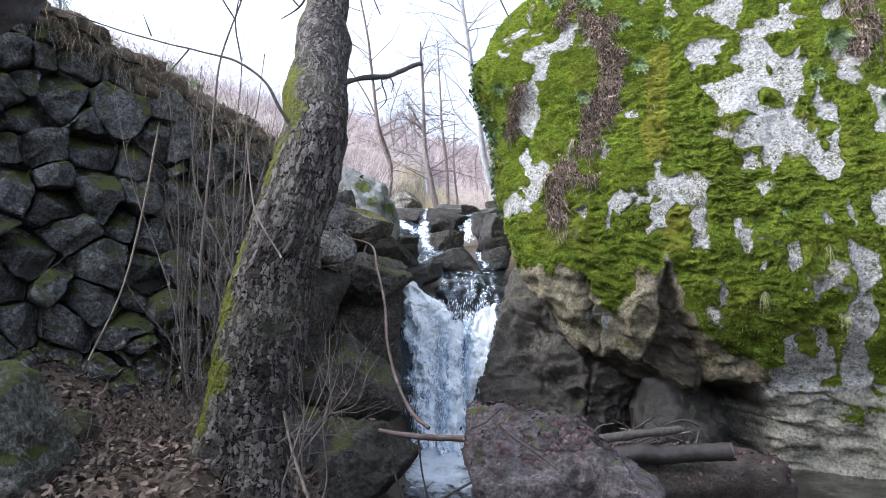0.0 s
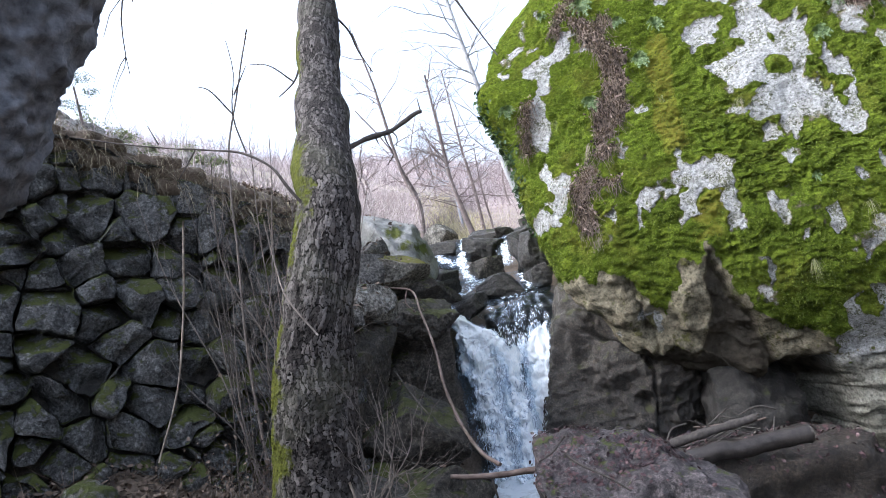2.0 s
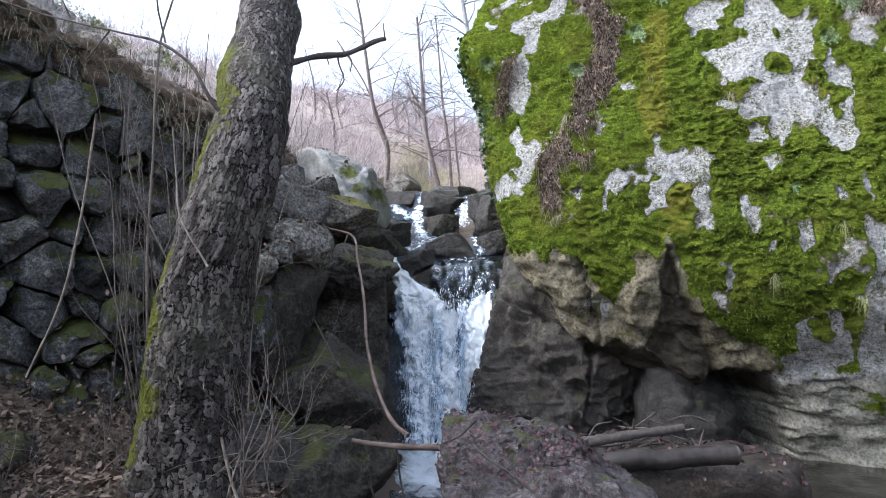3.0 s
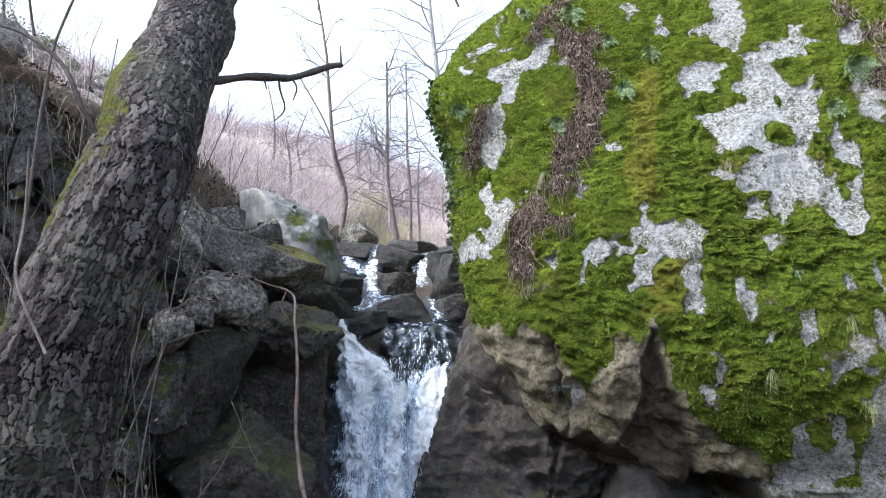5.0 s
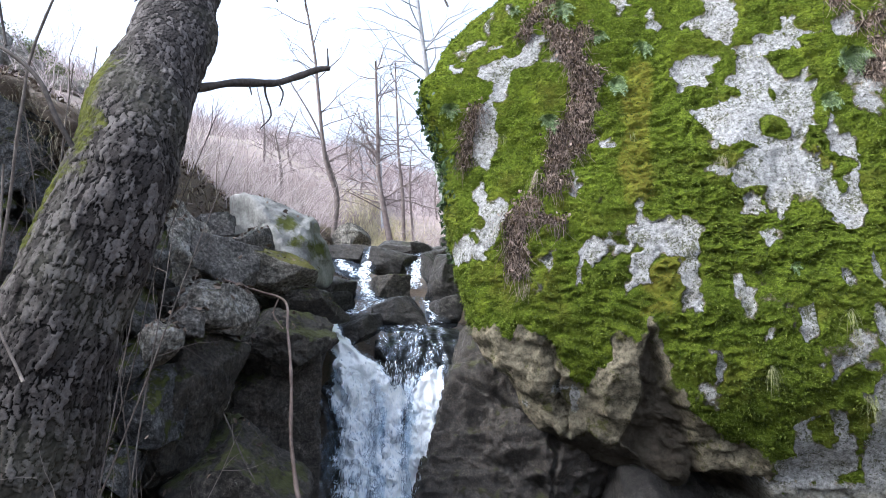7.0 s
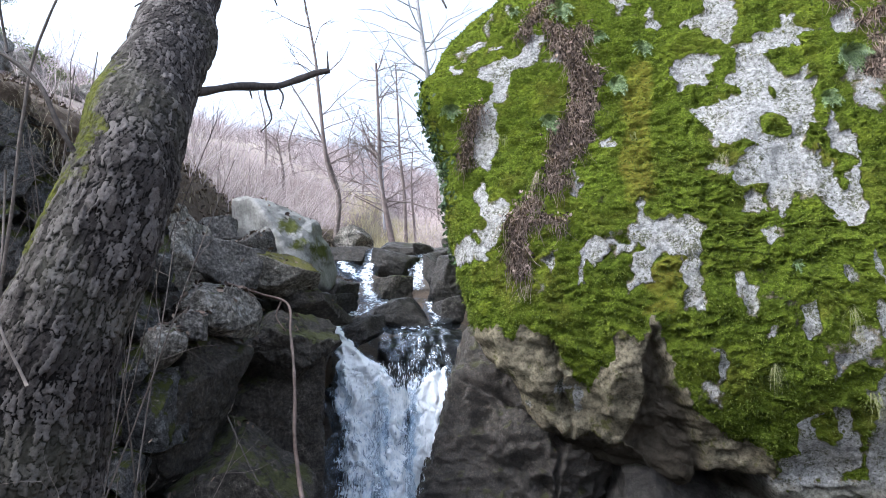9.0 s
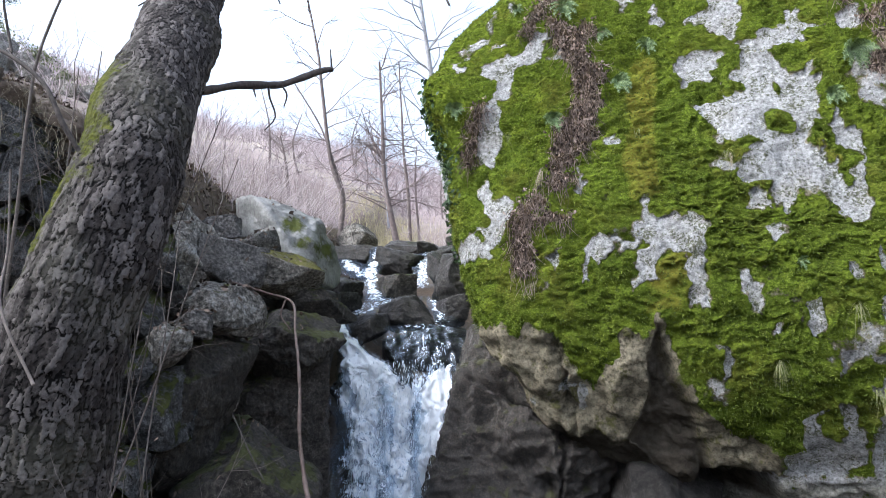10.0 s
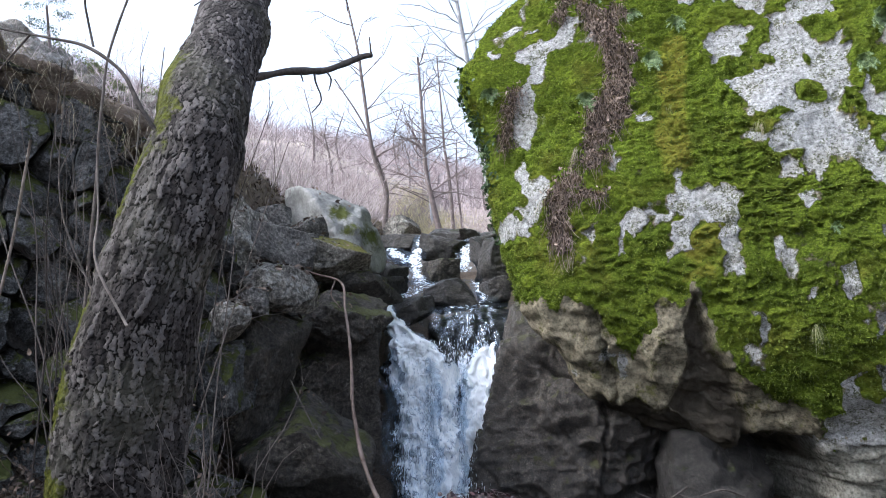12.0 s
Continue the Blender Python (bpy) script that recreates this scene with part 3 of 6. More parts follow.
def boulder_surface():
    d, faces = front_dirs(330, 700, 30)
    r = cut_solid(d, B_CENTRE, B_PLANES, 26)
    v = B_CENTRE + d * r[:, None]
    lump = 0.055 * fbm(v, 0.9, 3, 5) + 0.018 * ridged(v, 2.2, 3, 9)
    bulge = 0.22 * np.exp(-((v[:, 2] - 3.38) / 0.26) ** 2 - ((v[:, 0] - 0.35) / 0.35) ** 2) - 0.04 * np.exp(-((v[:, 2] - 2.85) / 0.16) ** 2 - ((v[:, 0] - 0.4) / 0.25) ** 2)
    v = v + d * (lump + bulge)[:, None]
    x, z = v[:, 0], v[:, 2]
    front = sstep(7.4, 6.8, v[:, 1])
    wx = x + 0.022 * fbm(v, 8, 4, 21, 0.6) + 0.016 * vnoise(v, 26, 5)
    wz = z + 0.026 * fbm(v, 8, 4, 22, 0.6) + 0.018 * vnoise(v, 26, 6)
    edge = MOSS_EDGE + [(5.0, 0.85), (5.0, 6.0), (-1.0, 6.0), (-1.0, 2.2)]
    above = inside(wx, wz, edge)
    pale = outline_field(wx, wz, LICHEN_CROWN + LICHEN_SHIELD + LICHEN_WING + LICHEN_MIDDLE + LICHEN_EDGE + LICHEN_SPOTS + LICHEN_DROPS + LICHEN_FOOT + LICHEN_LOW)
    far_right = sstep(3.35, 3.6, x)
    pale = np.where(far_right > 0, np.maximum(pale, far_right * (0.9 * fbm(v, 1.4, 4, 77) - 0.05)), pale)
    pale = np.minimum(pale, -blob_field(wx, wz, MOSS_HOLES))
    scatter = fbm(v, 3.2, 4, 41) * 0.6 - 0.5
    pale = np.maximum(pale, scatter)
    leaf = strip_field(wx, wz, LEAF_STRIPS) + 0.25 * fbm(v, 7, 3, 91)
    yellow = strip_field(wx, wz, YELLOW_STRIPS)
    moss = np.minimum(np.clip(above / 0.05, -1, 1), -pale * 2.6 + 0.05)
    low = inside(x, z, [(2.2, 0.74), (2.6, 0.76), (3.0, 0.78), (5.5, 0.9), (5.5, -1), (2.2, -1)])
    moss = np.where(low > 0, np.minimum(moss, 0.9 * fbm(v, 4, 4, 61) + 0.15 - 1.6 * low), moss)
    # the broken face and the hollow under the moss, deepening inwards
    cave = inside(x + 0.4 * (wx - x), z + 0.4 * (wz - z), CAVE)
    left_side = near_line(x, z, CAVE[:9])
    hollow = inside(wx, wz, HOLLOW)
    depth = (0.07 + 0.15 * sstep(0.9, 1.6, z)) * sstep(-0.005, 0.04, cave) * sstep(0.0, 0.34, left_side) * front + 0.05 * sstep(0.0, 0.04, cave) * front
    depth = depth + 0.5 * sstep(-0.01, 0.14, hollow) * front
    depth = depth + 0.05 * sstep(0.0, 0.03, cave) * (ridged(v, 3.0, 4, 73) - 0.3)
    thick = np.clip(moss, 0, 1)
    drape = v * np.array([1.0, 1.0, 1.9])
    warped = drape + 0.10 * np.stack([fbm(v, 3.5, 2, 53), 0 * x, fbm(v, 3.5, 2, 54)], 1)
    cushion = 1 - np.abs(fbm(warped, 5.5, 3, 55)) * 2.4
    small = 1 - np.abs(fbm(warped, 14.0, 3, 56)) * 2.4
    soft = thick * (0.014 + 0.018 * cushion + 0.009 * small + 0.007 * vnoise(drape, 36, 57))
    crease = (1 - sstep(0.0, 0.09, np.abs(fbm(drape, 2.4, 4, 58)))) * sstep(-0.12, 0.12, fbm(v, 1.3, 2, 59))
    saw = z * 3.4 + 0.9 * x * fbm(v, 0.5, 2, 64) + 1.3 * fbm(v, 1.6, 3, 63)
    saw = saw - np.floor(saw)
    ledge = (1 - saw) * sstep(0.0, 0.12, saw)
    soft = soft + (0.028 * (ledge - 0.4) * sstep(-0.15, 0.2, fbm(v, 1.1, 3, 65)) - 0.026 * crease) * thick
    steps = np.round(fbm(v * np.array([1, 1, 1.5]), 2.6, 3, 74) * 5) / 5
    fray = (1 - thick) * (0.008 * ridged(v, 9, 4, 71) + sstep(0.2, -0.2, pale) * (0.02 * ridged(v, 5, 4, 72) + 0.045 * steps))
    # cracks and a step in the bare rock beside the cave
    crack = np.min([near_line(wx, wz, line) for line in CRACKS], axis=0)
    # wet rock below the tan foot; this mask also carries painted shade
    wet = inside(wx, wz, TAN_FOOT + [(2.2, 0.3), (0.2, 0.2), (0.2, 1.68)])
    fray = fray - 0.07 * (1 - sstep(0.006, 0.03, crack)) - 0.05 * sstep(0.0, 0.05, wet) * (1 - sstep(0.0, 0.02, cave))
    v = v + d * (soft + fray)[:, None]
    v[:, 1] += depth - 0.3 * np.clip(0.85 - z, 0, 1.2) * sstep(2.5, 2.85, x) * front
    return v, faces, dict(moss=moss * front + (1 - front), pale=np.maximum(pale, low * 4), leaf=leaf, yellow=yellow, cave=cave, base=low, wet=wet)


def moss_colour(m):
    fine = m.noise(70, 6, 0.75)
    mid = m.noise(6, 6, 0.6)
    big = m.noise(1.5, 4, 0.6)
    g = m.ramp(fine, [(0.28, (0.026, 0.038, 0.006)), (0.5, (0.082, 0.116, 0.013)), (0.74, (0.185, 0.232, 0.032))])
    g = m.mix(m.ramp(mid, [(0.44, 0.0), (0.68, 0.65)]), g, (0.034, 0.050, 0.008))
    g = m.mix(m.ramp(big, [(0.45, 0.0), (0.7, 0.5)]), g, (0.130, 0.168, 0.020))
    g = m.mix(m.ramp(m.noise(3.1, 6, 0.65), [(0.52, 0.0), (0.70, 0.6)]), g, (0.105, 0.092, 0.020))
    g = m.mix(m.ramp(m.noise(4.3, 6, 0.65), [(0.52, 0.0), (0.7, 0.6)]), g, (0.165, 0.205, 0.022))
    tuft = m.noise(1.0, 5, 0.7, m.stretch(24, 24, 42))
    g = m.mix(1.0, g, m.ramp(tuft, [(0.34, 0.6), (0.5, 1.0), (0.66, 1.35)]), 'MULTIPLY')
    return g, fine


m = Nodes("moss, lichen and bare rock")
green, fine = moss_colour(m)
green = m.mix(m.ramp(m.math('ADD', m.attr("yellow"), m.math('MULTIPLY', m.noise(7, 6, 0.7), 1.2)), [(0.6, 0.0), (1.0, 0.32)]), green, (0.26, 0.205, 0.04))
lich = m.ramp(m.math('ADD', m.math('MULTIPLY', m.noise(22, 9, 0.8), 0.6), m.math('MULTIPLY', m.noise(120, 5, 0.75), 0.4)),
              [(0.38, (0.08, 0.08, 0.068)), (0.46, (0.25, 0.25, 0.24)), (0.54, (0.35, 0.35, 0.345)), (0.64, (0.45, 0.45, 0.455))])
lich = m.mix(m.ramp(m.noise(3.5, 5), [(0.5, 0.0), (0.75, 0.45)]), lich, (0.34, 0.31, 0.26))
fleck = m.math('ADD', m.math('MULTIPLY', m.noise(58, 5, 0.75), 0.6), m.math('MULTIPLY', m.noise(7, 5, 0.7), 0.4))
lich = m.mix(m.ramp(fleck, [(0.535, 0.0), (0.555, 0.9)]), lich, m.mix(fine, (0.05, 0.055, 0.03), (0.12, 0.125, 0.07)))
tan = m.ramp(m.noise(5, 9, 0.72), [(0.30, (0.08, 0.07, 0.05)), (0.5, (0.19, 0.168, 0.12)), (0.7, (0.33, 0.295, 0.21))])
tan = m.mix(m.ramp(m.noise(9, 7, 0.7), [(0.55, 0.0), (0.62, 0.7)]), tan, m.mix(fine, (0.05, 0.055, 0.012), (0.13, 0.13, 0.03)))
pal = m.ramp(m.math('ADD', m.math('MULTIPLY', m.attr("pale"), 3.5), m.math('MULTIPLY', m.math('SUBTRACT', m.noise(16, 8, 0.8), 0.5), 2.0)), [(0.02, 0.0), (0.12, 1.0)])
bare = m.mix(pal, tan, lich)
bare = m.mix(m.ramp(m.attr("base"), [(-0.05, 0.0), (0.1, 0.85)]), bare, m.ramp(m.noise(7, 9, 0.75), [(0.36, (0.11, 0.105, 0.08)), (0.52, (0.27, 0.26, 0.215)), (0.66, (0.40, 0.39, 0.34))]))
bare = m.mix(1.0, bare, m.ramp(m.noise(42, 5, 0.7), [(0.34, 0.45), (0.5, 0.95), (0.66, 1.35)]), 'MULTIPLY')
# dark wet brown below the tan foot, overhang shade painted into it
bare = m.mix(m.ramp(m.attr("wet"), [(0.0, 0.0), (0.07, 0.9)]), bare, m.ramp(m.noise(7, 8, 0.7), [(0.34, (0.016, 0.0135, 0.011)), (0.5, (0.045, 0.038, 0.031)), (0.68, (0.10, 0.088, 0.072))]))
# dark brown recess rock, shade under the moss lip put into its colour
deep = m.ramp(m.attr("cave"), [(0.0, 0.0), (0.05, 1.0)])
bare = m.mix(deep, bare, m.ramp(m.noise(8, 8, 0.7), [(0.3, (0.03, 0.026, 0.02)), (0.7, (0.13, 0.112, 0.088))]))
edge = m.math('ADD', m.attr("moss"), m.math('MULTIPLY', m.math('SUBTRACT', m.noise(20, 8, 0.8), 0.5), 1.5))
mk = m.ramp(edge, [(0.0, 0.0), (0.16, 1.0)])
mk = m.math('MULTIPLY', mk, m.math('SUBTRACT', 1.0, m.ramp(m.attr("cave"), [(0.0, 0.0), (0.02, 1.0)])))
col = m.mix(mk, bare, green)
litter = m.ramp(m.noise(40, 5, 0.7), [(0.3, (0.04, 0.028, 0.02)), (0.7, (0.17, 0.12, 0.085))])
col = m.mix(m.ramp(m.math('ADD', m.attr("leaf"), m.math('MULTIPLY', m.math('SUBTRACT', m.noise(22, 5), 0.5), 1.0)), [(0.0, 0.0), (0.2, 0.9)]), col, litter)
hgt = m.math('ADD', m.math('MULTIPLY', m.noise(60, 6, 0.75), 0.7), m.math('ADD', m.math('MULTIPLY', mk, 0.35), m.math('MULTIPLY', m.noise(1.0, 5, 0.7, m.stretch(24, 24, 42)), m.math('MULTIPLY', mk, 1.2))))
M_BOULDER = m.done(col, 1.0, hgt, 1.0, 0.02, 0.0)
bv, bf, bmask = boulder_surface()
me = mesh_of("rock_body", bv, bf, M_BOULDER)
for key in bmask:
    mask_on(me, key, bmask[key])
boulder = empty("mossy_boulder", (2.5, 7.5, 0.0))
tagged(boulder, "huge boulder covered in bright green moss and white lichen", "boulder")


def hang(ob, thing):
    """Puts a mesh made in world metres under a thing without moving it."""
    ob.parent = thing
    ob.matrix_parent_inverse = Matrix.Translation(-thing.location)
    return ob


hang(new("rock_body", me), boulder)

# ---- tree ----
TRUNK = np.array([(-0.84, 3.12, 0.35, 0.25), (-0.785, 3.08, 0.9, 0.175), (-0.735, 3.03, 1.3, 0.170), (-0.635, 2.99, 1.7, 0.152), (-0.555, 3.06, 2.05, 0.14),
                  (-0.555, 3.32, 2.4, 0.120), (-0.595, 3.62, 2.7, 0.110), (-0.62, 3.88, 3.0, 0.107), (-0.61, 4.2, 3.5, 0.10), (-0.55, 4.6, 4.4, 0.095), (-0.5, 4.8, 5.6, 0.07), (-0.45, 4.9, 7.0, 0.03)])


def worley(u, v, seed, wrap):
    """Distance from the cell's rim, a value per cell, and how far up in the cell; u wraps round."""
    bu, bv2 = np.floor(u).astype(np.int64), np.floor(v).astype(np.int64)
    f1, f2, val, low = np.full(len(u), 9.0), np.full(len(u), 9.0), np.zeros(len(u)), np.zeros(len(u))
    for du in (-1, 0, 1):
        for dv in (-1, 0, 1):
            cu, cv = bu + du, bv2 + dv
            ku = np.mod(cu, wrap)
            px = cu + 0.15 + 0.7 * hash01(ku, cv, 0 * ku, seed)
            py = cv + 0.15 + 0.7 * hash01(ku, cv, 0 * ku + 1, seed)
            d = np.hypot(u - px, v - py)
            h = hash01(ku, cv, 0 * ku + 2, seed)
            nearer = d < f1
            f2 = np.where(nearer, f1, np.minimum(f2, d))
            val = np.where(nearer, h, val)
            low = np.where(nearer, v - py, low)
            f1 = np.where(nearer, d, f1)
    return f2 - f1, val, low


def trunk_mesh(material):
    sides = 350
    t = smooth_line(TRUNK, 3000)
    way = np.r_[0, np.cumsum(np.linalg.norm(np.diff(t[:, :3], axis=0), axis=1))]
    at = np.r_[np.linspace(0, 0.2, 20), np.linspace(0.203, 3.7, 1080), np.linspace(3.72, way[-1], 140)]
    t = np.stack([np.interp(at, way, t[:, k]) for k in range(4)], 1)
    rows, line, rad = len(t), t[:, :3], t[:, 3]
    tang = np.gradient(line, axis=0)
    tang /= np.linalg.norm(tang, axis=1)[:, None]
    u = np.cross(tang, np.array([0.0, 1.0, 0.0]))
    u /= np.linalg.norm(u, axis=1)[:, None]
    w = np.cross(tang, u)
    a = np.linspace(0, 2 * np.pi, sides, endpoint=False)
    ring = u[:, None] * np.cos(a)[None, :, None] + w[:, None] * np.sin(a)[None, :, None]
    s = np.r_[0, np.cumsum(np.linalg.norm(np.diff(line, axis=0), axis=1))]
    S, A = np.meshgrid(s, a, indexing="ij")
    base = (line[:, None] + ring * rad[:, None, None]).reshape(-1, 3)
    S, A = S.ravel(), A.ravel()
    warp = fbm(base, 7, 3, 4)
    jag, jog = 0.30 * vnoise(base, 60, 6) + 0.14 * vnoise(base, 150, 16), 0.28 * vnoise(base, 60, 7) + 0.14 * vnoise(base, 150, 17)
    turns = 60
    rim, val, low = worley(A / (2 * np.pi) * turns + 0.9 * warp + 1.3 * jag, S / 0.050 + 0.7 * warp + 1.3 * jog, 3, turns)
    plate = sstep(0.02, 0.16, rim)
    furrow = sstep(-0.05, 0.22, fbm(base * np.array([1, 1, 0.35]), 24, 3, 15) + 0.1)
    z = base[:, 2]
    lump = 0.02 * fbm(base, 3.0, 3, 7) + 0.014 * np.exp(-((z - 2.42) / 0.13) ** 2) * (0.4 + 0.6 * np.sin(A + 2.0))
    root = 0.07 * sstep(1.1, 0.5, z) * np.sin(A * 3 + 0.7)
    flake = 0.0042 * plate * (0.3 + 1.0 * val) - 0.0036 * plate * low + 0.005 * furrow + 0.0012 * fbm(base, 110, 2, 9)
    size = np.clip(np.repeat(rad, sides) / 0.15, 0.4, 1.2)
    out = lump + root + flake * size
    v = base + ring.reshape(-1, 3) * out[:, None]
    faces = [tuple(f) for f in grid_faces(rows, sides, True).tolist()]
    me = mesh_of("trunk", v, faces, material)
    side = ring.reshape(-1, 3) @ unit((-1.0, -0.12, 0.3))
    patch = np.exp(-((z - 1.2) / 0.45) ** 2) * 0.42 + np.exp(-((z - 2.2) / 0.3) ** 2) * 0.38 + np.exp(-((z - 1.75) / 0.3) ** 2) * 0.2
    moss = 0.9 * side + patch - 0.95 + 0.28 * fbm(base, 7, 4, 12)
    mask_on(me, "moss", moss)
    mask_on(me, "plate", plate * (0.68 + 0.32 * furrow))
    mask_on(me, "cell", val)
    return me


m = Nodes("bark")
grain = m.noise(70, 6, 0.7)
bark = m.ramp(m.math('ADD', m.math('MULTIPLY', grain, 0.6), m.math('MULTIPLY', m.attr("cell"), 0.3)), [(0.26, (0.018, 0.015, 0.014)), (0.44, (0.058, 0.051, 0.047)), (0.62, (0.155, 0.140, 0.132))])
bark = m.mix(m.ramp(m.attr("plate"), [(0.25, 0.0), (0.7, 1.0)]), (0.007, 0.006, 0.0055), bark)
bark = m.mix(m.ramp(m.noise(3.0, 5), [(0.5, 0.0), (0.75, 0.4)]), bark, (0.13, 0.13, 0.09))
mg = m.ramp(m.noise(80, 5, 0.7), [(0.3, (0.025, 0.03, 0.004)), (0.7, (0.12, 0.13, 0.015))])
mk = m.ramp(m.math('ADD', m.attr("moss"), m.math('MULTIPLY', m.math('SUBTRACT', m.noise(25, 6, 0.75), 0.5), 0.9)), [(0.0, 0.0), (0.15, 0.95)])
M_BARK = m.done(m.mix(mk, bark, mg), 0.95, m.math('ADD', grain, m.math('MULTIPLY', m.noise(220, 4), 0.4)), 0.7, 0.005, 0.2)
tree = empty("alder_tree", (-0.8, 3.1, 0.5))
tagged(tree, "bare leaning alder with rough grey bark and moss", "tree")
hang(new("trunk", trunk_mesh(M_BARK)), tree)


# ---- left bank ----
m = Nodes("pale rock with moss")
pale_c = m.ramp(m.math('ADD', m.math('MULTIPLY', m.noise(4, 8, 0.7), 0.6), m.math('MULTIPLY', m.noise(45, 6, 0.7), 0.4)), [(0.36, (0.13, 0.13, 0.122)), (0.62, (0.37, 0.365, 0.35))])
patch_m = m.ramp(m.math('ADD', m.attr("moss"), m.math('MULTIPLY', m.math('SUBTRACT', m.noise(18, 8, 0.8), 0.5), 2.2)), [(0.0, 0.0), (0.4, 0.95)])
M_PALEMOSS = m.done(m.mix(patch_m, pale_c, m.mix(m.noise(60, 4), (0.04, 0.048, 0.007), (0.13, 0.145, 0.02))), 0.92, m.math('ADD', m.noise(30, 7, 0.7), m.math('MULTIPLY', patch_m, 0.5)), 0.8, 0.015, 0.25)

def bank(place, size, seed, material, label, **kw):
    rs = np.random.RandomState(seed + 1)
    kw.setdefault("soft", 0.02)
    kw.setdefault("turn", tuple(rs.uniform(-14, 14, 2)) + (rs.uniform(-40, 40),))
    return rock("bank_rock", place, size, seed, material, label, "rock", group="rocks of the stream bank", **kw)


kw_block = dict(n=44, planes=8, rough=0.04, soft=0.018)
bank((-0.70, 6.55, 2.03), (0.33, 0.30, 0.185), 101, M_LEDGE, "flat grey ledge stone with yellow moss", cuts=((0.25, -0.2, 0.9, 0.75),), turn=(4, 8, 10), **kw_block)
bank((-0.54, 6.62, 1.80), (0.25, 0.25, 0.13), 102, M_DARK, "brown stone jammed under a ledge", **kw_block)
white_rock = bank((-0.86, 7.42, 2.34), (0.46, 0.55, 0.44), 12, M_PALE, "pale smooth boulder with a patch of moss", n=50, planes=9, soft=0.045, rough=0.045, turn=(0, 0, 0), cuts=((0.48, -0.2, 0.85, 0.66), (-0.55, -0.8, -0.1, 0.66), (0.6, -0.6, 0.3, 0.74)))
patch_v = np.empty(len(white_rock.data.vertices) * 3)
white_rock.data.vertices.foreach_get("co", patch_v)
patch_v = patch_v.reshape(-1, 3) + np.array((-0.83, 7.42, 2.30))
patch = np.maximum(blob_field(patch_v[:, 0], patch_v[:, 2], [(-0.74, 2.43, 0.09, 0.10, 0), (-0.66, 2.30, 0.09, 0.05, 20), (-0.52, 2.27, 0.06, 0.10, 0)]), -1)
mask_on(white_rock.data, "moss", patch + 0.25 * fbm(patch_v, 12, 3, 2))
white_rock.data.materials[0] = M_PALEMOSS
bank((-1.28, 6.0, 2.10), (0.22, 0.24, 0.29), 104, M_GREY, "tall angular grey block in the bank", cuts=((0.75, -0.35, 0.5, 0.55), (-0.5, -0.8, 0.2, 0.7)), turn=(0, 0, 0), **kw_block)
bank((-1.04, 6.2, 2.07), (0.25, 0.26, 0.21), 105, M_SLATE, "dark angular block of the bank", cuts=((0.3, -0.8, 0.5, 0.6),), turn=(5, 12, 15), **kw_block)
bank((-0.88, 5.2, 1.80), (0.20, 0.18, 0.155), 106, M_GREY, "angular grey stone wedged in the bank", cuts=((0.5, -0.3, 0.8, 0.62), (-0.6, -0.2, 0.75, 0.7)), turn=(0, -6, 10), **kw_block)
bank((-0.74, 5.32, 1.77), (0.12, 0.13, 0.145), 109, M_GREY, "small grey angular stone", cuts=((0.6, -0.5, 0.5, 0.6),), turn=(0, 12, 0), **kw_block)
bank((-1.01, 4.85, 1.61), (0.145, 0.13, 0.128), 107, M_GREY, "rounded mossy stone wedged in the bank", n=36, planes=16, soft=0.06, rough=0.05)
bank((-0.92, 5.0, 1.70), (0.105, 0.1, 0.08), 108, M_SLATE, "small dark angular stone", **kw_block)
bank((-1.12, 5.25, 1.78), (0.16, 0.2, 0.12), 118, M_DARK, "dark stone in the bank behind the tree", **kw_block)
bank((-1.00, 5.12, 1.24), (0.25, 0.34, 0.47), 110, M_DARK, "large dark leaning rock beside the tree", cuts=((0.7, -0.5, 0.15, 0.62), (-0.5, -0.8, 0.3, 0.66)), n=60, planes=7, rough=0.05, soft=0.02, turn=(0, 20, 8))
bank((-0.62, 6.05, 1.56), (0.40, 0.42, 0.25), 111, M_DARK, "brown flat-topped rock beside the waterfall", cuts=((0.25, -0.45, 0.8, 0.62), (0.5, -0.8, 0.1, 0.7), (-0.6, -0.6, 0.3, 0.7)), n=60, planes=14, rough=0.085, soft=0.03, turn=(0, 7, 16))
bank((-0.76, 6.2, 1.05), (0.42, 0.42, 0.52), 119, M_DARK, "large dark wet rock beside the waterfall", cuts=((0.1, -0.95, -0.1, 0.7),), n=60, planes=7, rough=0.055, soft=0.02, turn=(0, 0, 8))
bank((-0.66, 5.2, 0.84), (0.40, 0.42, 0.37), 112, M_DARK, "dark wet rock with a sloping top", cuts=((0.62, -0.25, 0.75, 0.6), (-0.5, -0.3, 0.8, 0.7)), n=60, planes=7, rough=0.05, soft=0.02, turn=(0, 0, 5))
bank((-0.60, 4.62, 0.38), (0.38, 0.42, 0.34), 113, M_DARK, "dark wet rock at the edge of the pool", n=44, planes=8, rough=0.05)
bank((-0.95, 4.4, 0.5), (0.3, 0.35, 0.35), 115, M_WET, "dark rock at the foot of the tree", n=40, planes=8, rough=0.05)
bank((-0.72, 6.9, 1.55), (0.32, 0.4, 0.4), 116, M_WET, "dark wet rock beside the falls", n=40, planes=8, rough=0.05)
bank((-1.4, 5.6, 1.6), (0.3, 0.4, 0.5), 117, M_DARK, "dark rock behind the tree", n=40, planes=8, rough=0.05)
bank((-0.85, 5.42, 1.32), (0.08, 0.09, 0.12), 123, M_GREY, "small grey stone wedged in a gap", turn=(0, 20, 0), **kw_block)
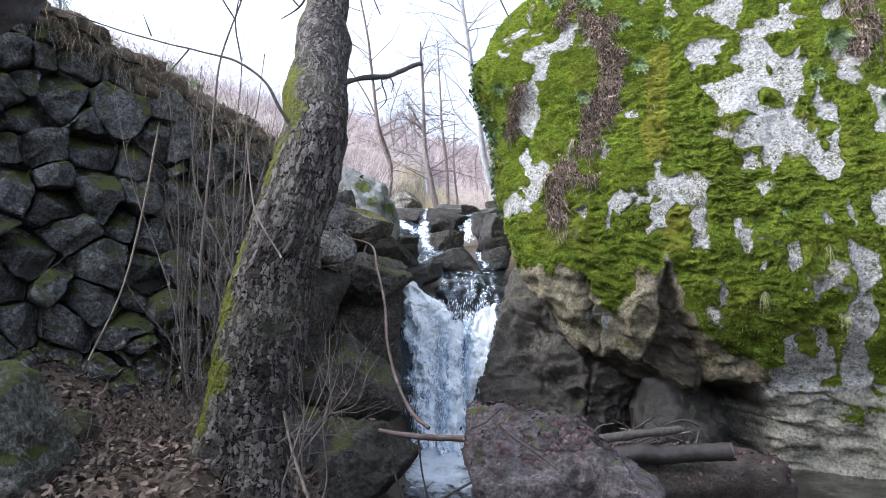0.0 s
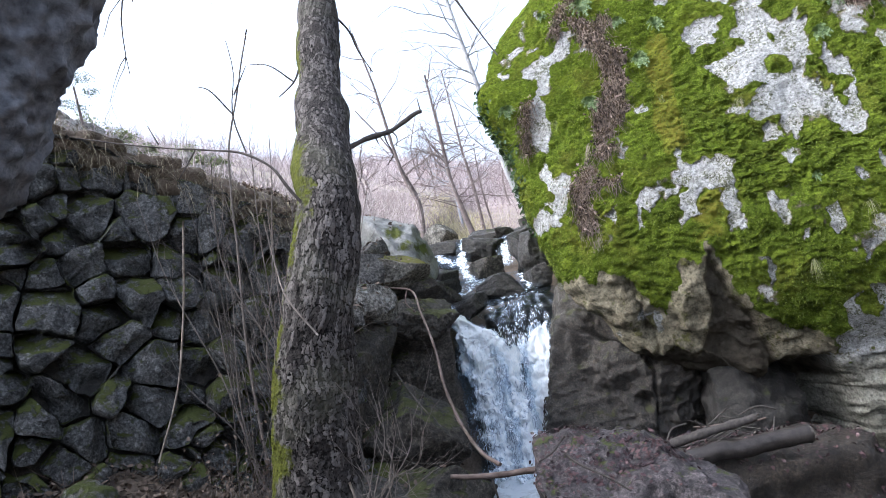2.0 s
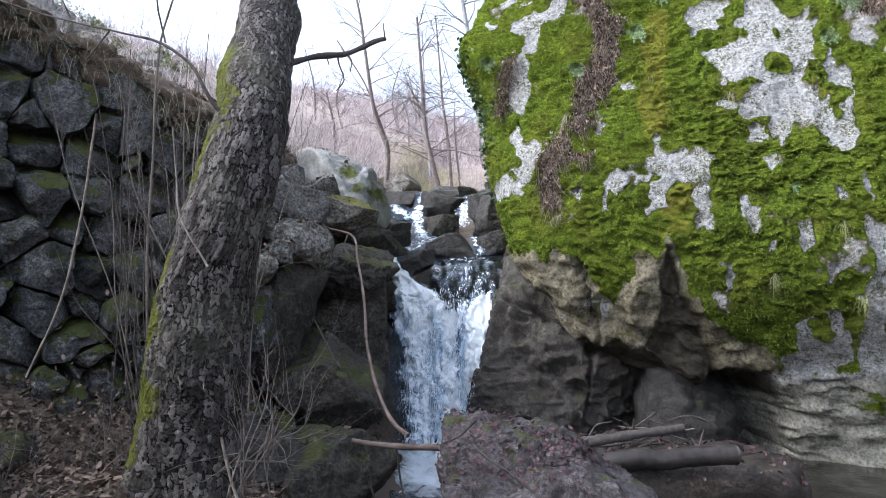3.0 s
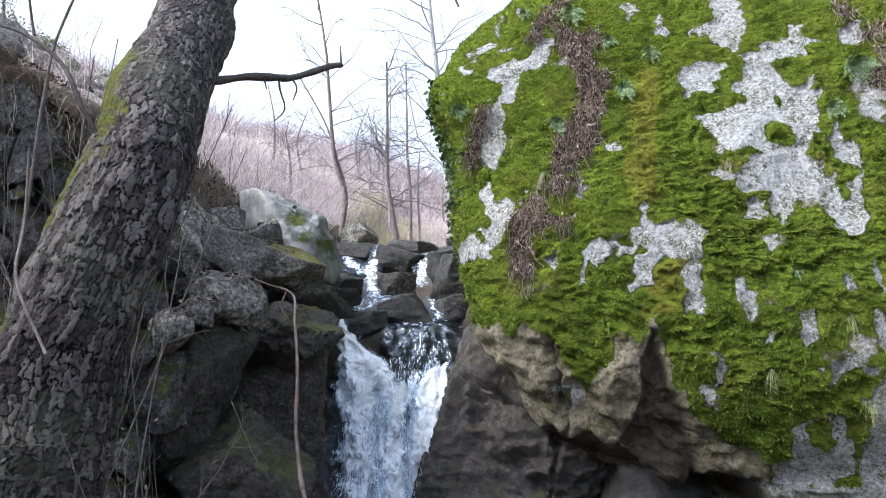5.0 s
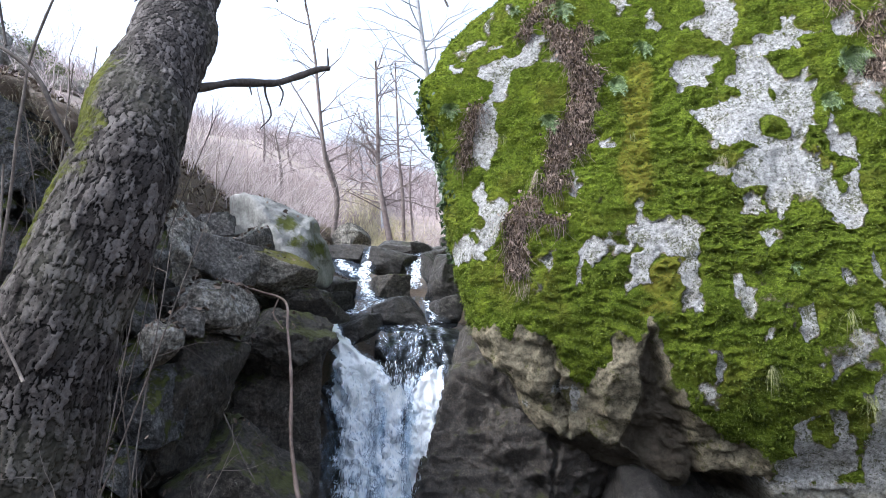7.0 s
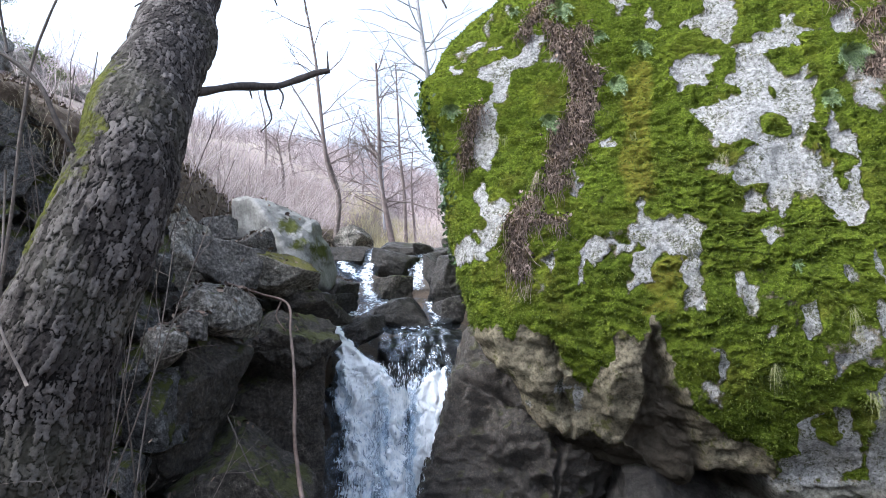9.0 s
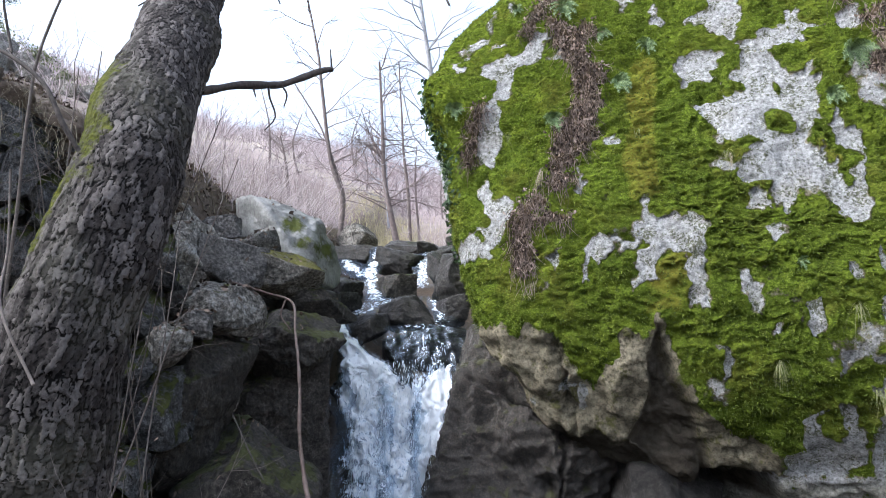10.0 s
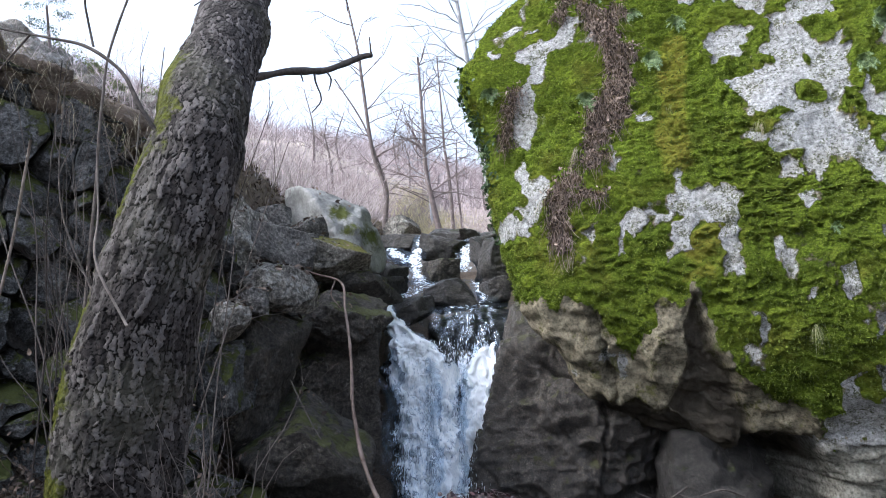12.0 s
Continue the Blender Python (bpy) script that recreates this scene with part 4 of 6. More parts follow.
bank((-1.55, 6.5, 2.25), (0.25, 0.3, 0.3), 125, M_GREY, "angular grey block half buried in the slope", **kw_block)
bank((-0.95, 6.62, 2.28), (0.12, 0.14, 0.09), 127, M_SLATE, "small dark stone on the slope", **kw_block)
bank((-1.25, 6.75, 2.42), (0.16, 0.14, 0.11), 128, M_SLATE, "small dark stone on the slope", **kw_block)


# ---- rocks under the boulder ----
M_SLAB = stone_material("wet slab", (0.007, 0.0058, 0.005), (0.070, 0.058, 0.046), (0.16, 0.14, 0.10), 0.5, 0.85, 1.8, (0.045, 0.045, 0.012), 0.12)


def slab_mesh():
    """The dark rock under the boulder: flat broken faces, a slanting side along the falls, cracks."""
    if 110 not in BALLS:
        BALLS[110] = sphere_dirs(110)
    d, faces = BALLS[110]
    mid = np.array([1.2, 7.2, 0.6])
    sides = [((-0.12, -1, 0.10), (1.2, 6.42, 0.8)), ((-1, 0.14, 0.24), (0.49, 6.6, 1.2)), ((-0.3, -0.2, 0.9), (0.9, 6.6, 1.66)), ((1, -0.1, 0), (2.2, 7, 0.5)), ((0, 1, 0), (1.2, 8.0, 0.6)), ((0, 0, -1), (1.2, 7, -0.5)),
             ((0.3, -0.9, -0.35), (1.55, 6.40, 0.75)), ((-0.35, -0.95, 0.2), (0.66, 6.47, 1.3))]
    v = mid + d * cut_solid(d, mid, sides, 40)[:, None]
    x, z = v[:, 0] + 0.03 * fbm(v, 6, 3, 1), v[:, 2] + 0.03 * fbm(v, 6, 3, 2)
    gaps = [[(1.22, 1.1), (1.24, 0.8), (1.2, 0.3)], [(1.46, 1.0), (1.62, 0.82), (1.82, 0.62), (1.9, 0.2)], [(0.6, 1.3), (0.85, 1.18), (1.1, 1.05)]]
    crack = np.min([near_line(x, z, g) for g in gaps], axis=0)
    step = np.round(fbm(v * np.array([1, 1, 1.4]), 1.6, 3, 4) * 6) / 6
    out = 0.07 * step + 0.035 * fbm(v, 3.2, 5, 5, 0.6) + 0.03 * ridged(v, 7, 4, 6) - 0.07 * (1 - sstep(0.004, 0.022, crack))
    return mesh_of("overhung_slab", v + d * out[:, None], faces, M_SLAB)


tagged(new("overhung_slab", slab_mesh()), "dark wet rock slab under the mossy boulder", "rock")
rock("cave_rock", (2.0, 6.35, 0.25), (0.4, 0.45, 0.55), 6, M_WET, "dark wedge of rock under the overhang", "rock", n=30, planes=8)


# ---- cascade stones ----
def fall_rock(place, size, seed, label, material=None, **kw):
    kw = dict(dict(planes=8, rough=0.05, soft=0.025), **kw)
    return rock("cascade_rock", place, size, seed, material or M_WET, label, "rock", group="rocks of the cascade", turn=(seed * 37 % 29 - 14, seed * 53 % 25 - 12, seed * 71 % 90 - 45), **kw)


fall_rock((0.13, 7.66, 1.77), (0.24, 0.2, 0.165), 201, "dark wet block standing in the stream", n=30, planes=7)
fall_rock((-0.20, 7.42, 1.63), (0.20, 0.17, 0.13), 202, "brown wet stone at the lip of the falls", n=30)
fall_rock((-0.46, 8.12, 2.01), (0.22, 0.18, 0.13), 203, "dark wet stone between the rapids", n=30)
fall_rock((-0.42, 7.72, 1.85), (0.15, 0.14, 0.11), 204, "dark wet stone beside the rapids", n=30)
fall_rock((0.02, 8.22, 2.04), (0.19, 0.17, 0.13), 205, "smooth violet-grey wet stone", M_DARK, n=30)
fall_rock((0.30, 7.95, 1.38), (0.42, 0.45, 0.27), 206, "dark wet ledge under the lip of the falls", n=34, planes=5)
fall_rock((-0.50, 9.5, 2.38), (0.26, 0.22, 0.17), 207, "dark rock at the head of the cascade", n=30)
fall_rock((0.04, 8.95, 2.30), (0.20, 0.2, 0.16), 208, "dark rock at the head of the cascade", n=30)
fall_rock((0.44, 8.62, 2.22), (0.10, 0.18, 0.2), 209, "dark upright rock beside the rapids", n=30)
fall_rock((0.58, 8.3, 2.0), (0.18, 0.26, 0.36), 210, "dark upright rock against the boulder", n=30)
fall_rock((-0.60, 11.8, 2.88), (0.30, 0.25, 0.19), 211, "rounded brown stone above the cascade", M_GREY, n=30)
fall_rock((0.12, 9.9, 2.56), (0.32, 0.22, 0.1), 212, "flat dark stone at the head of the cascade", n=30)
fall_rock((-0.40, 9.8, 2.50), (0.22, 0.16, 0.1), 213, "flat dark stone at the head of the cascade", n=30)
fall_rock((0.58, 7.76, 1.82), (0.13, 0.17, 0.15), 214, "dark wet stone beside the lip of the falls", n=30)
fall_rock((0.62, 9.6, 2.4), (0.25, 0.25, 0.2), 215, "dark rock beside the rapids", n=30)
fall_rock((-0.76, 8.5, 2.18), (0.14, 0.2, 0.22), 216, "dark wet rock beside the rapids", n=30)
fall_rock((-0.1, 7.62, 0.7), (0.5, 0.35, 0.75), 217, "dark wet rock face behind the falling water", n=36, planes=6)
fall_rock((0.45, 7.7, 0.6), (0.4, 0.35, 0.8), 218, "dark wet rock face behind the falling water", n=36, planes=6)
fall_rock((0.36, 9.6, 2.52), (0.15, 0.14, 0.1), 220, "small dark stone at the head of the cascade", n=30, planes=8)
fall_rock((0.9, 10.6, 2.6), (0.3, 0.25, 0.22), 219, "brown rock on the far bank", M_DARK, n=30)

# ---- foreground rocks ----
M_MUD = stone_material("wet mud", (0.010, 0.007, 0.005), (0.045, 0.034, 0.024), None, 0.0, 0.6, 1.5)
mud_bank = rock("mud_bank", (1.35, 4.95, 0.12), (0.75, 0.75, 0.40), 305, M_MUD, "muddy bank of silt and drift beside the pool", "mud", n=30, planes=4, soft=0.12, rough=0.08)
M_LEAFROCK = stone_material("stream rock", (0.020, 0.016, 0.017), (0.12, 0.10, 0.10), (0.19, 0.17, 0.15), 0.2, 0.5, 1.6, lichen_amount=0.1)
for k, (x, y, r) in enumerate(((1.75, 3.9, 0.10), (2.0, 4.2, 0.13), (2.3, 4.0, 0.09), (1.95, 3.6, 0.08), (2.25, 4.45, 0.12), (1.6, 4.15, 0.08), (2.55, 4.3, 0.1), (1.4, 3.75, 0.09), (2.1, 3.8, 0.06), (1.85, 4.4, 0.07), (2.7, 4.6, 0.14), (1.2, 4.1, 0.1))):
    rock("stream_stone", (x, y, 0.03), (r * 1.2, r, r * 0.7), 330 + k, M_DARK, "wet brown stone lying in the shallow stream", "stone", n=12, planes=10, group="stones in the stream")
leaf_rock = rock("stream_rock", (0.63, 3.66, 0.46), (0.55, 0.52, 0.44), 14, M_LEAFROCK, "rock topped with wet fallen leaves in the stream", "rock", n=70, planes=6, soft=0.03, rough=0.07, cuts=((-0.05, -0.55, 0.8, 0.66), (0.70, -0.1, 0.70, 0.62)))
M_MOSSROCK = stone_material("mossy grey rock", (0.035, 0.034, 0.028), (0.17, 0.165, 0.14), (0.26, 0.26, 0.23), 0.6, lichen_amount=0.2, moss_col=(0.05, 0.06, 0.012))
rock("bank_boulder", (-1.70, 2.98, 0.74), (0.27, 0.28, 0.47), 301, M_MOSSROCK, "mossy grey boulder at the foot of the wall", "rock", n=34, planes=10, cuts=((0.9, -0.2, 0.35, 0.7),))
rock("bank_boulder", (-1.74, 3.5, 0.74), (0.16, 0.2, 0.17), 302, M_DARK, "small brown stone in the leaf litter", "rock", n=20)


# ---- water ----
m = Nodes("foaming water")
st = m.stretch(52, 52, 8.0)
streak = m.noise(1.0, 7, 0.62, st, 0.6)
clump = m.noise(11, 7, 0.72)
broad = m.noise(1.0, 4, 0.6, m.stretch(20, 20, 6.0), 0.8)
foam = m.math('ADD', m.math('ADD', m.math('MULTIPLY', streak, 0.55), m.math('MULTIPLY', broad, 0.4)), m.math('MULTIPLY', clump, 0.4))
foam = m.math('ADD', foam, m.math('ADD', m.attr("foam"), 0.0))
fac = m.ramp(foam, [(0.53, 0.0), (0.60, 1.0)])
m.done(m.ramp(foam, [(0.54, (0.26, 0.33, 0.42)), (0.61, (0.68, 0.75, 0.83)), (0.69, (0.92, 0.95, 0.97))]), 0.6, foam, 0.5, 0.03, 0.3)
clear = m.node("ShaderNodeBsdfTransparent")
clear.inputs[0].default_value = (0.85, 0.9, 0.95, 1)
gloss = m.node("ShaderNodeBsdfGlossy")
gloss.inputs["Roughness"].default_value = 0.35
gloss.inputs["Color"].default_value = (0.72, 0.82, 0.95, 1)
film_mix = m.node("ShaderNodeMixShader")
film_mix.inputs[0].default_value = 0.09
m.link(clear.outputs[0], film_mix.inputs[1])
m.link(gloss.outputs[0], film_mix.inputs[2])
out_mix = m.node("ShaderNodeMixShader")
m.link(fac, out_mix.inputs[0])
m.link(film_mix.outputs[0], out_mix.inputs[1])
m.link(m.b.outputs[0], out_mix.inputs[2])
m.link(out_mix.outputs[0], m.t.nodes["Material Output"].inputs[0])
M_FOAM = m.mat

m = Nodes("pool water")
pf = m.math('ADD', m.math('MULTIPLY', m.noise(5, 7, 0.65), 0.8), m.attr("foam"))
fac = m.ramp(pf, [(0.55, 0.0), (0.8, 0.95)])
M_POOL = m.done(m.mix(fac, (0.016, 0.015, 0.012), (0.75, 0.8, 0.85)), m.ramp(pf, [(0.5, 0.06), (0.8, 0.5)]), m.noise(14, 5), 0.35, 0.03, 0.5)


def ribbon(rows, across, along, foam_at, seed, bump=0.05):
    """A sheet of water: rows of x, y, z, half width; foam_at gives how white each row is."""
    p = smooth_line(rows, along)
    f = np.interp(np.linspace(0, 1, along), np.linspace(0, 1, len(foam_at)), foam_at)
    u = np.linspace(-1, 1, across)
    p[:, 3] *= 1 + 0.35 * fbm(np.stack([np.full(along, seed * 3.1), p[:, 1] * 3, p[:, 2] * 3], 1), 1.5, 3, seed + 30)
    v = np.empty((along, across, 3))
    v[:, :, 0] = p[:, None, 0] + u[None] * p[:, None, 3]
    v[:, :, 1] = p[:, None, 1] + 0.25 * (u[None] ** 2) * p[:, None, 3]
    v[:, :, 2] = p[:, None, 2]
    flat = v.reshape(-1, 3)
    q = flat * np.array([9, 9, 2.0])
    n = fbm(q, 1.0, 3, seed) + 0.5 * fbm(flat, 16, 2, seed + 3)
    flat[:, 1] -= bump * n
    flat[:, 0] += 0.4 * bump * fbm(flat, 7, 3, seed + 8)
    flat[:, 2] += 0.25 * bump * fbm(flat, 11, 2, seed + 5)
    edge = 0.6 * np.abs(u[None]) ** 3 * np.ones((along, 1))
    return flat, (f[:, None] - edge).ravel()


def water(name, label, layers, thing=None):
    top = thing or tagged(empty(name, layers[0][0][0][:3]), label, "water")
    for rows, across, along, foam_at, seed, bump in layers:
        v, f = ribbon(rows, across, along, foam_at, seed, bump)
        me = mesh_of("water_sheet", v, grid_faces(along, across), M_FOAM)
        mask_on(me, "foam", f)
        hang(new("water_sheet", me), top)
    return top


falls = water("waterfall", "white foaming waterfall dropping over dark rock", [
    ([(-0.45, 7.42, 1.72, 0.09), (-0.34, 7.18, 1.56, 0.11), (-0.18, 7.0, 1.36, 0.22), (-0.09, 6.95, 1.15, 0.33), (-0.06, 6.85, 0.85, 0.36), (-0.04, 6.72, 0.45, 0.38), (-0.02, 6.55, 0.02, 0.40)], 70, 170, [0.06, 0.14, 0.22, 0.16, 0.05, -0.02, 0.04], 1, 0.07),
    ([(-0.30, 7.12, 1.48, 0.06), (-0.20, 6.95, 1.3, 0.13), (-0.14, 6.88, 1.1, 0.2), (-0.16, 6.80, 0.8, 0.25), (-0.14, 6.64, 0.35, 0.26), (-0.10, 6.5, 0.02, 0.28)], 56, 170, [0.05, 0.12, 0.05, -0.03, -0.07, 0.0], 2, 0.09),
    ([(0.30, 7.75, 1.70, 0.42), (0.30, 7.45, 1.675, 0.42), (0.30, 7.32, 1.63, 0.41), (0.33, 7.22, 1.48, 0.35), (0.36, 7.14, 1.30, 0.27), (0.35, 7.05, 1.1, 0.22), (0.30, 6.90, 0.6, 0.19), (0.25, 6.6, 0.02, 0.22)], 80, 190, [-0.22, -0.14, -0.19, -0.17, -0.12, 0.05, 0.15, 0.2], 3, 0.03),
    ([(0.46, 7.12, 1.36, 0.10), (0.38, 7.02, 1.15, 0.13), (0.31, 6.90, 0.85, 0.14), (0.28, 6.72, 0.4, 0.15), (0.25, 6.52, 0.02, 0.2)], 46, 140, [-0.08, 0.22, 0.27, 0.25, 0.2], 4, 0.06),
    ([(0.10, 6.92, 1.05, 0.14), (0.10, 6.82, 0.8, 0.18), (0.10, 6.7, 0.4, 0.2), (0.10, 6.5, 0.02, 0.24)], 44, 120, [-0.12, 0.02, 0.03, 0.1], 11, 0.08),
])

rapids = water("rapids", "white rapids running down between dark stones", [
    ([(-0.53, 9.1, 2.36, 0.13), (-0.42, 8.75, 2.24, 0.16), (-0.30, 8.5, 2.14, 0.14)], 30, 50, [-0.10, -0.08, -0.16], 5, 0.03),
    ([(-0.20, 9.3, 2.52, 0.07), (-0.21, 8.9, 2.33, 0.09), (-0.23, 8.45, 2.13, 0.13), (-0.17, 8.1, 1.97, 0.14), (-0.14, 7.9, 1.89, 0.14)], 30, 70, [-0.16, -0.06, -0.04, -0.06, -0.14], 6, 0.035),
    ([(0.32, 9.1, 2.44, 0.06), (0.30, 8.85, 2.30, 0.11), (0.28, 8.55, 2.14, 0.13), (0.26, 8.2, 2.02, 0.14)], 30, 50, [-0.16, -0.08, -0.06, -0.14], 7, 0.03),
    ([(0.08, 8.05, 1.94, 0.34), (-0.10, 7.9, 1.88, 0.30), (-0.26, 7.7, 1.80, 0.22), (-0.42, 7.45, 1.73, 0.12)], 44, 50, [-0.20, -0.10, -0.12, -0.08], 8, 0.025),
    ([(0.37, 7.98, 1.90, 0.06), (0.42, 7.78, 1.80, 0.08), (0.46, 7.55, 1.70, 0.10)], 24, 36, [-0.10, -0.10, -0.14], 9, 0.02),
    ([(0.52, 8.85, 2.32, 0.025), (0.50, 8.65, 2.22, 0.03), (0.46, 8.4, 2.09, 0.04)], 12, 30, [-0.06, -0.04, -0.04], 10, 0.015),
    ([(-0.62, 8.4, 2.12, 0.05), (-0.60, 8.2, 2.0, 0.06), (-0.58, 8.0, 1.9, 0.07)], 14, 30, [-0.18, -0.14, -0.18], 12, 0.02),
])


def pool_mesh():
    nx, ny = 120, 150
    xx, yy = np.meshgrid(np.linspace(-1.0, 3.4, nx), np.linspace(-6, 7.2, ny), indexing="ij")
    p = np.stack([xx.ravel(), yy.ravel(), 0 * xx.ravel()], 1)
    near = np.exp(-((p[:, 0] - 0.05) / 0.55) ** 2 - ((p[:, 1] - 6.3) / 1.3) ** 2)
    p[:, 2] = 0.04 + 0.012 * fbm(p, 5, 3, 6) + near * (0.05 + 0.06 * fbm(p, 7, 3, 9)) - 0.05 * sstep(4.5, 0, p[:, 1])
    me = mesh_of("pool_water", p, grid_faces(nx, ny)[:, ::-1], M_POOL)
    mask_on(me, "foam", 0.55 * near - 0.1)
    return me


tagged(new("pool_water", pool_mesh()), "dark shallow pool water with foam below the falls", "water", kind="structure")

# spray: drops thrown off the falling water
rng = np.random.RandomState(5)
drops = Heap()
oct_v = np.array([(1, 0, 0), (-1, 0, 0), (0, 1, 0), (0, -1, 0), (0, 0, 1), (0, 0, -1)], float)
oct_f = [(0, 2, 4), (2, 1, 4), (1, 3, 4), (3, 0, 4), (2, 0, 5), (1, 2, 5), (3, 1, 5), (0, 3, 5)]
for _ in range(2200):
    z = rng.uniform(0.05, 1.4)
    cx, w = np.interp(z, [0, 0.8, 1.4], [0.12, 0.10, 0.0]), np.interp(z, [0, 0.8, 1.4], [0.42, 0.40, 0.30])
    s = rng.uniform(0.001, 0.003)
    drops.add(oct_v * np.array([s, s, s * rng.uniform(2, 9)]) + (cx + w * rng.uniform(-1, 1) * rng.uniform(0.5, 1.05), np.interp(z, [0, 1.4], [6.4, 6.95]) - rng.uniform(0, 0.1), z), oct_f)
m = Nodes("water drops")
M_DROP = m.done((0.85, 0.9, 0.95), 0.15, None)
hang(new("spray", drops.mesh("spray", M_DROP)), falls)["kind"] = "stuff"


# ---- plants, sticks and litter ----
def plain(name, dark, light, scale=30, rough=0.9, island=0.0, height=None):
    m = Nodes(name)
    fac = m.noise(scale, 5, 0.65)
    if island:
        fac = m.math('ADD', m.math('MULTIPLY', fac, 1 - island), m.math('MULTIPLY', m.island(), island))
    return m.done(m.ramp(fac, [(0.25, dark), (0.75, light)]), rough, m.noise(scale * 4, 4), 0.5, 0.004, 0.25)


M_TWIG = plain("grey twig", (0.07, 0.058, 0.05), (0.22, 0.19, 0.17), 40)
M_DARKTWIG = plain("dark branch", (0.03, 0.026, 0.024), (0.11, 0.095, 0.085), 50)
M_DEADWOOD = plain("dead wood", (0.09, 0.07, 0.055), (0.34, 0.29, 0.24), 25)
M_REDSTICK = plain("reddish stick", (0.05, 0.032, 0.026), (0.24, 0.185, 0.16), 9)
M_WETWOOD = plain("wet wood", (0.010, 0.009, 0.008), (0.06, 0.05, 0.045), 22, 0.4)
m = Nodes("lichened log")
lg = m.math('ADD', m.math('MULTIPLY', m.noise(16, 7, 0.7), 0.6), m.math('MULTIPLY', m.noise(70, 5, 0.7), 0.4))
M_LOG = m.done(m.ramp(lg, [(0.40, (0.016, 0.014, 0.012)), (0.5, (0.055, 0.048, 0.041)), (0.6, (0.19, 0.17, 0.145))]), 0.95, lg, 1.0, 0.02, 0.2)
M_LEAF = plain("dead leaf", (0.032, 0.023, 0.018), (0.18, 0.135, 0.105), 20, 0.8, 0.75)
M_CREEPER = plain("dead creeper", (0.035, 0.025, 0.02), (0.32, 0.25, 0.205), 20, 0.85, 0.8)
M_WETLEAF = plain("wet dead leaf", (0.022, 0.012, 0.014), (0.11, 0.062, 0.062), 20, 0.35, 0.8)
M_STRAW = plain("dry grass", (0.09, 0.075, 0.05), (0.32, 0.28, 0.19), 30, 0.85, 0.7)
M_GRASS = plain("pale green grass", (0.08, 0.09, 0.03), (0.26, 0.27, 0.12), 30, 0.85, 0.7)
M_FERN = plain("fern green", (0.06, 0.095, 0.035), (0.24, 0.32, 0.15), 25, 0.7, 0.5)
# brush colour lightened and cooled to take in the haze
M_HAZYBRUSH = plain("haze-paled brown brush", (0.22, 0.18, 0.18), (0.52, 0.455, 0.46), 3, 0.95, 0.7)
M_MOSSTUFT = plain("moss tuft", (0.045, 0.065, 0.009), (0.15, 0.19, 0.026), 9, 0.95, 0.6)
M_BUSH = plain("grey-green bush", (0.10, 0.12, 0.06), (0.30, 0.33, 0.18), 6, 0.9, 0.6)
M_IVY = plain("ivy green", (0.012, 0.03, 0.010), (0.05, 0.09, 0.03), 20, 0.5, 0.5)


def ground_z(x, y):
    p = np.array([[x, y, 0.0]])
    return float(ground_height(p[:, 0], p[:, 1])[0] + 0.06 * fbm(p, 1.7, 4, 3)[0])


def stick(name, points, r0, r1, material, label="", category="stick", sides=8, n=24, knot=0.12, thing=None, seed=0):
    """A crooked stick or branch through points, thinning from r0 to r1."""
    line = smooth_line(points, n)
    t = np.linspace(0, 1, n)
    line = line + 0.25 * r0 * np.stack([fbm(line + k * 7.1, 6, 2, seed + k) for k in range(3)], 1)
    rad = (r0 + (r1 - r0) * t) * (1 + knot * fbm(line, 14, 2, seed + 9))
    v, f = tube(line, rad, sides)
    ob = new(name, mesh_of(name, v, f, material))
    if thing is not None:
        hang(ob, thing)
        if label:
            tagged(ob, label)
        return ob
    tagged(ob, label, category)
    return ob


def branchlets(heap, rng, start, way, length, radius, level, spread=0.6, droop=0.0, sides=4):
    """A twig with side twigs, added to a heap."""
    n = 6
    pts = [np.array(start, float)]
    d = unit(way)
    for _ in range(n - 1):
        d = unit(d + rng.normal(size=3) * 0.16 + np.array([0, 0, -droop]))
        pts.append(pts[-1] + d * length / (n - 1))
    v, f = tube(np.array(pts), np.linspace(radius, radius * 0.35, n), sides)
    heap.add(v, f)
    if level > 0:
        for k in range(rng.randint(2, 5)):
            i = rng.randint(1, n)
            side = unit(d + rng.normal(size=3) * spread)
            branchlets(heap, rng, pts[i], side, length * rng.uniform(0.35, 0.65), radius * 0.5, level - 1, spread, droop, max(3, sides - 1))


# the tree's branches
br = stick("branch", [(-0.49, 3.52, 2.47), (-0.38, 3.68, 2.54), (-0.28, 3.85, 2.60), (-0.16, 4.0, 2.70), (-0.12, 4.03, 2.72)], 0.015, 0.012, M_DARKTWIG, "broken dead branch", thing=tree, seed=2, knot=0.2, n=50)
for k, pts in enumerate(([(-0.32, 3.78, 2.58), (-0.31, 3.76, 2.52), (-0.29, 3.77, 2.45), (-0.33, 3.77, 2.40)], [(-0.29, 3.84, 2.6), (-0.26, 3.82, 2.55), (-0.27, 3.82, 2.5)], [(-0.12, 4.03, 2.72), (-0.125, 4.03, 2.80)], [(-0.36, 3.7, 2.55), (-0.345, 3.69, 2.5)])):
    stick("twig", pts, 0.005, 0.002, M_DARKTWIG, thing=br, n=10, sides=5, seed=k)
arc = stick("branch", [(-0.57, 3.0, 2.05), (-0.66, 2.98, 2.2), (-0.73, 3.0, 2.32), (-0.86, 3.05, 2.42), (-1.06, 3.15, 2.50), (-1.42, 3.3, 2.63), (-1.8, 3.4, 2.78)], 0.0075, 0.0025, M_DARKTWIG, "thin arching side branch", thing=tree, n=40, seed=5)
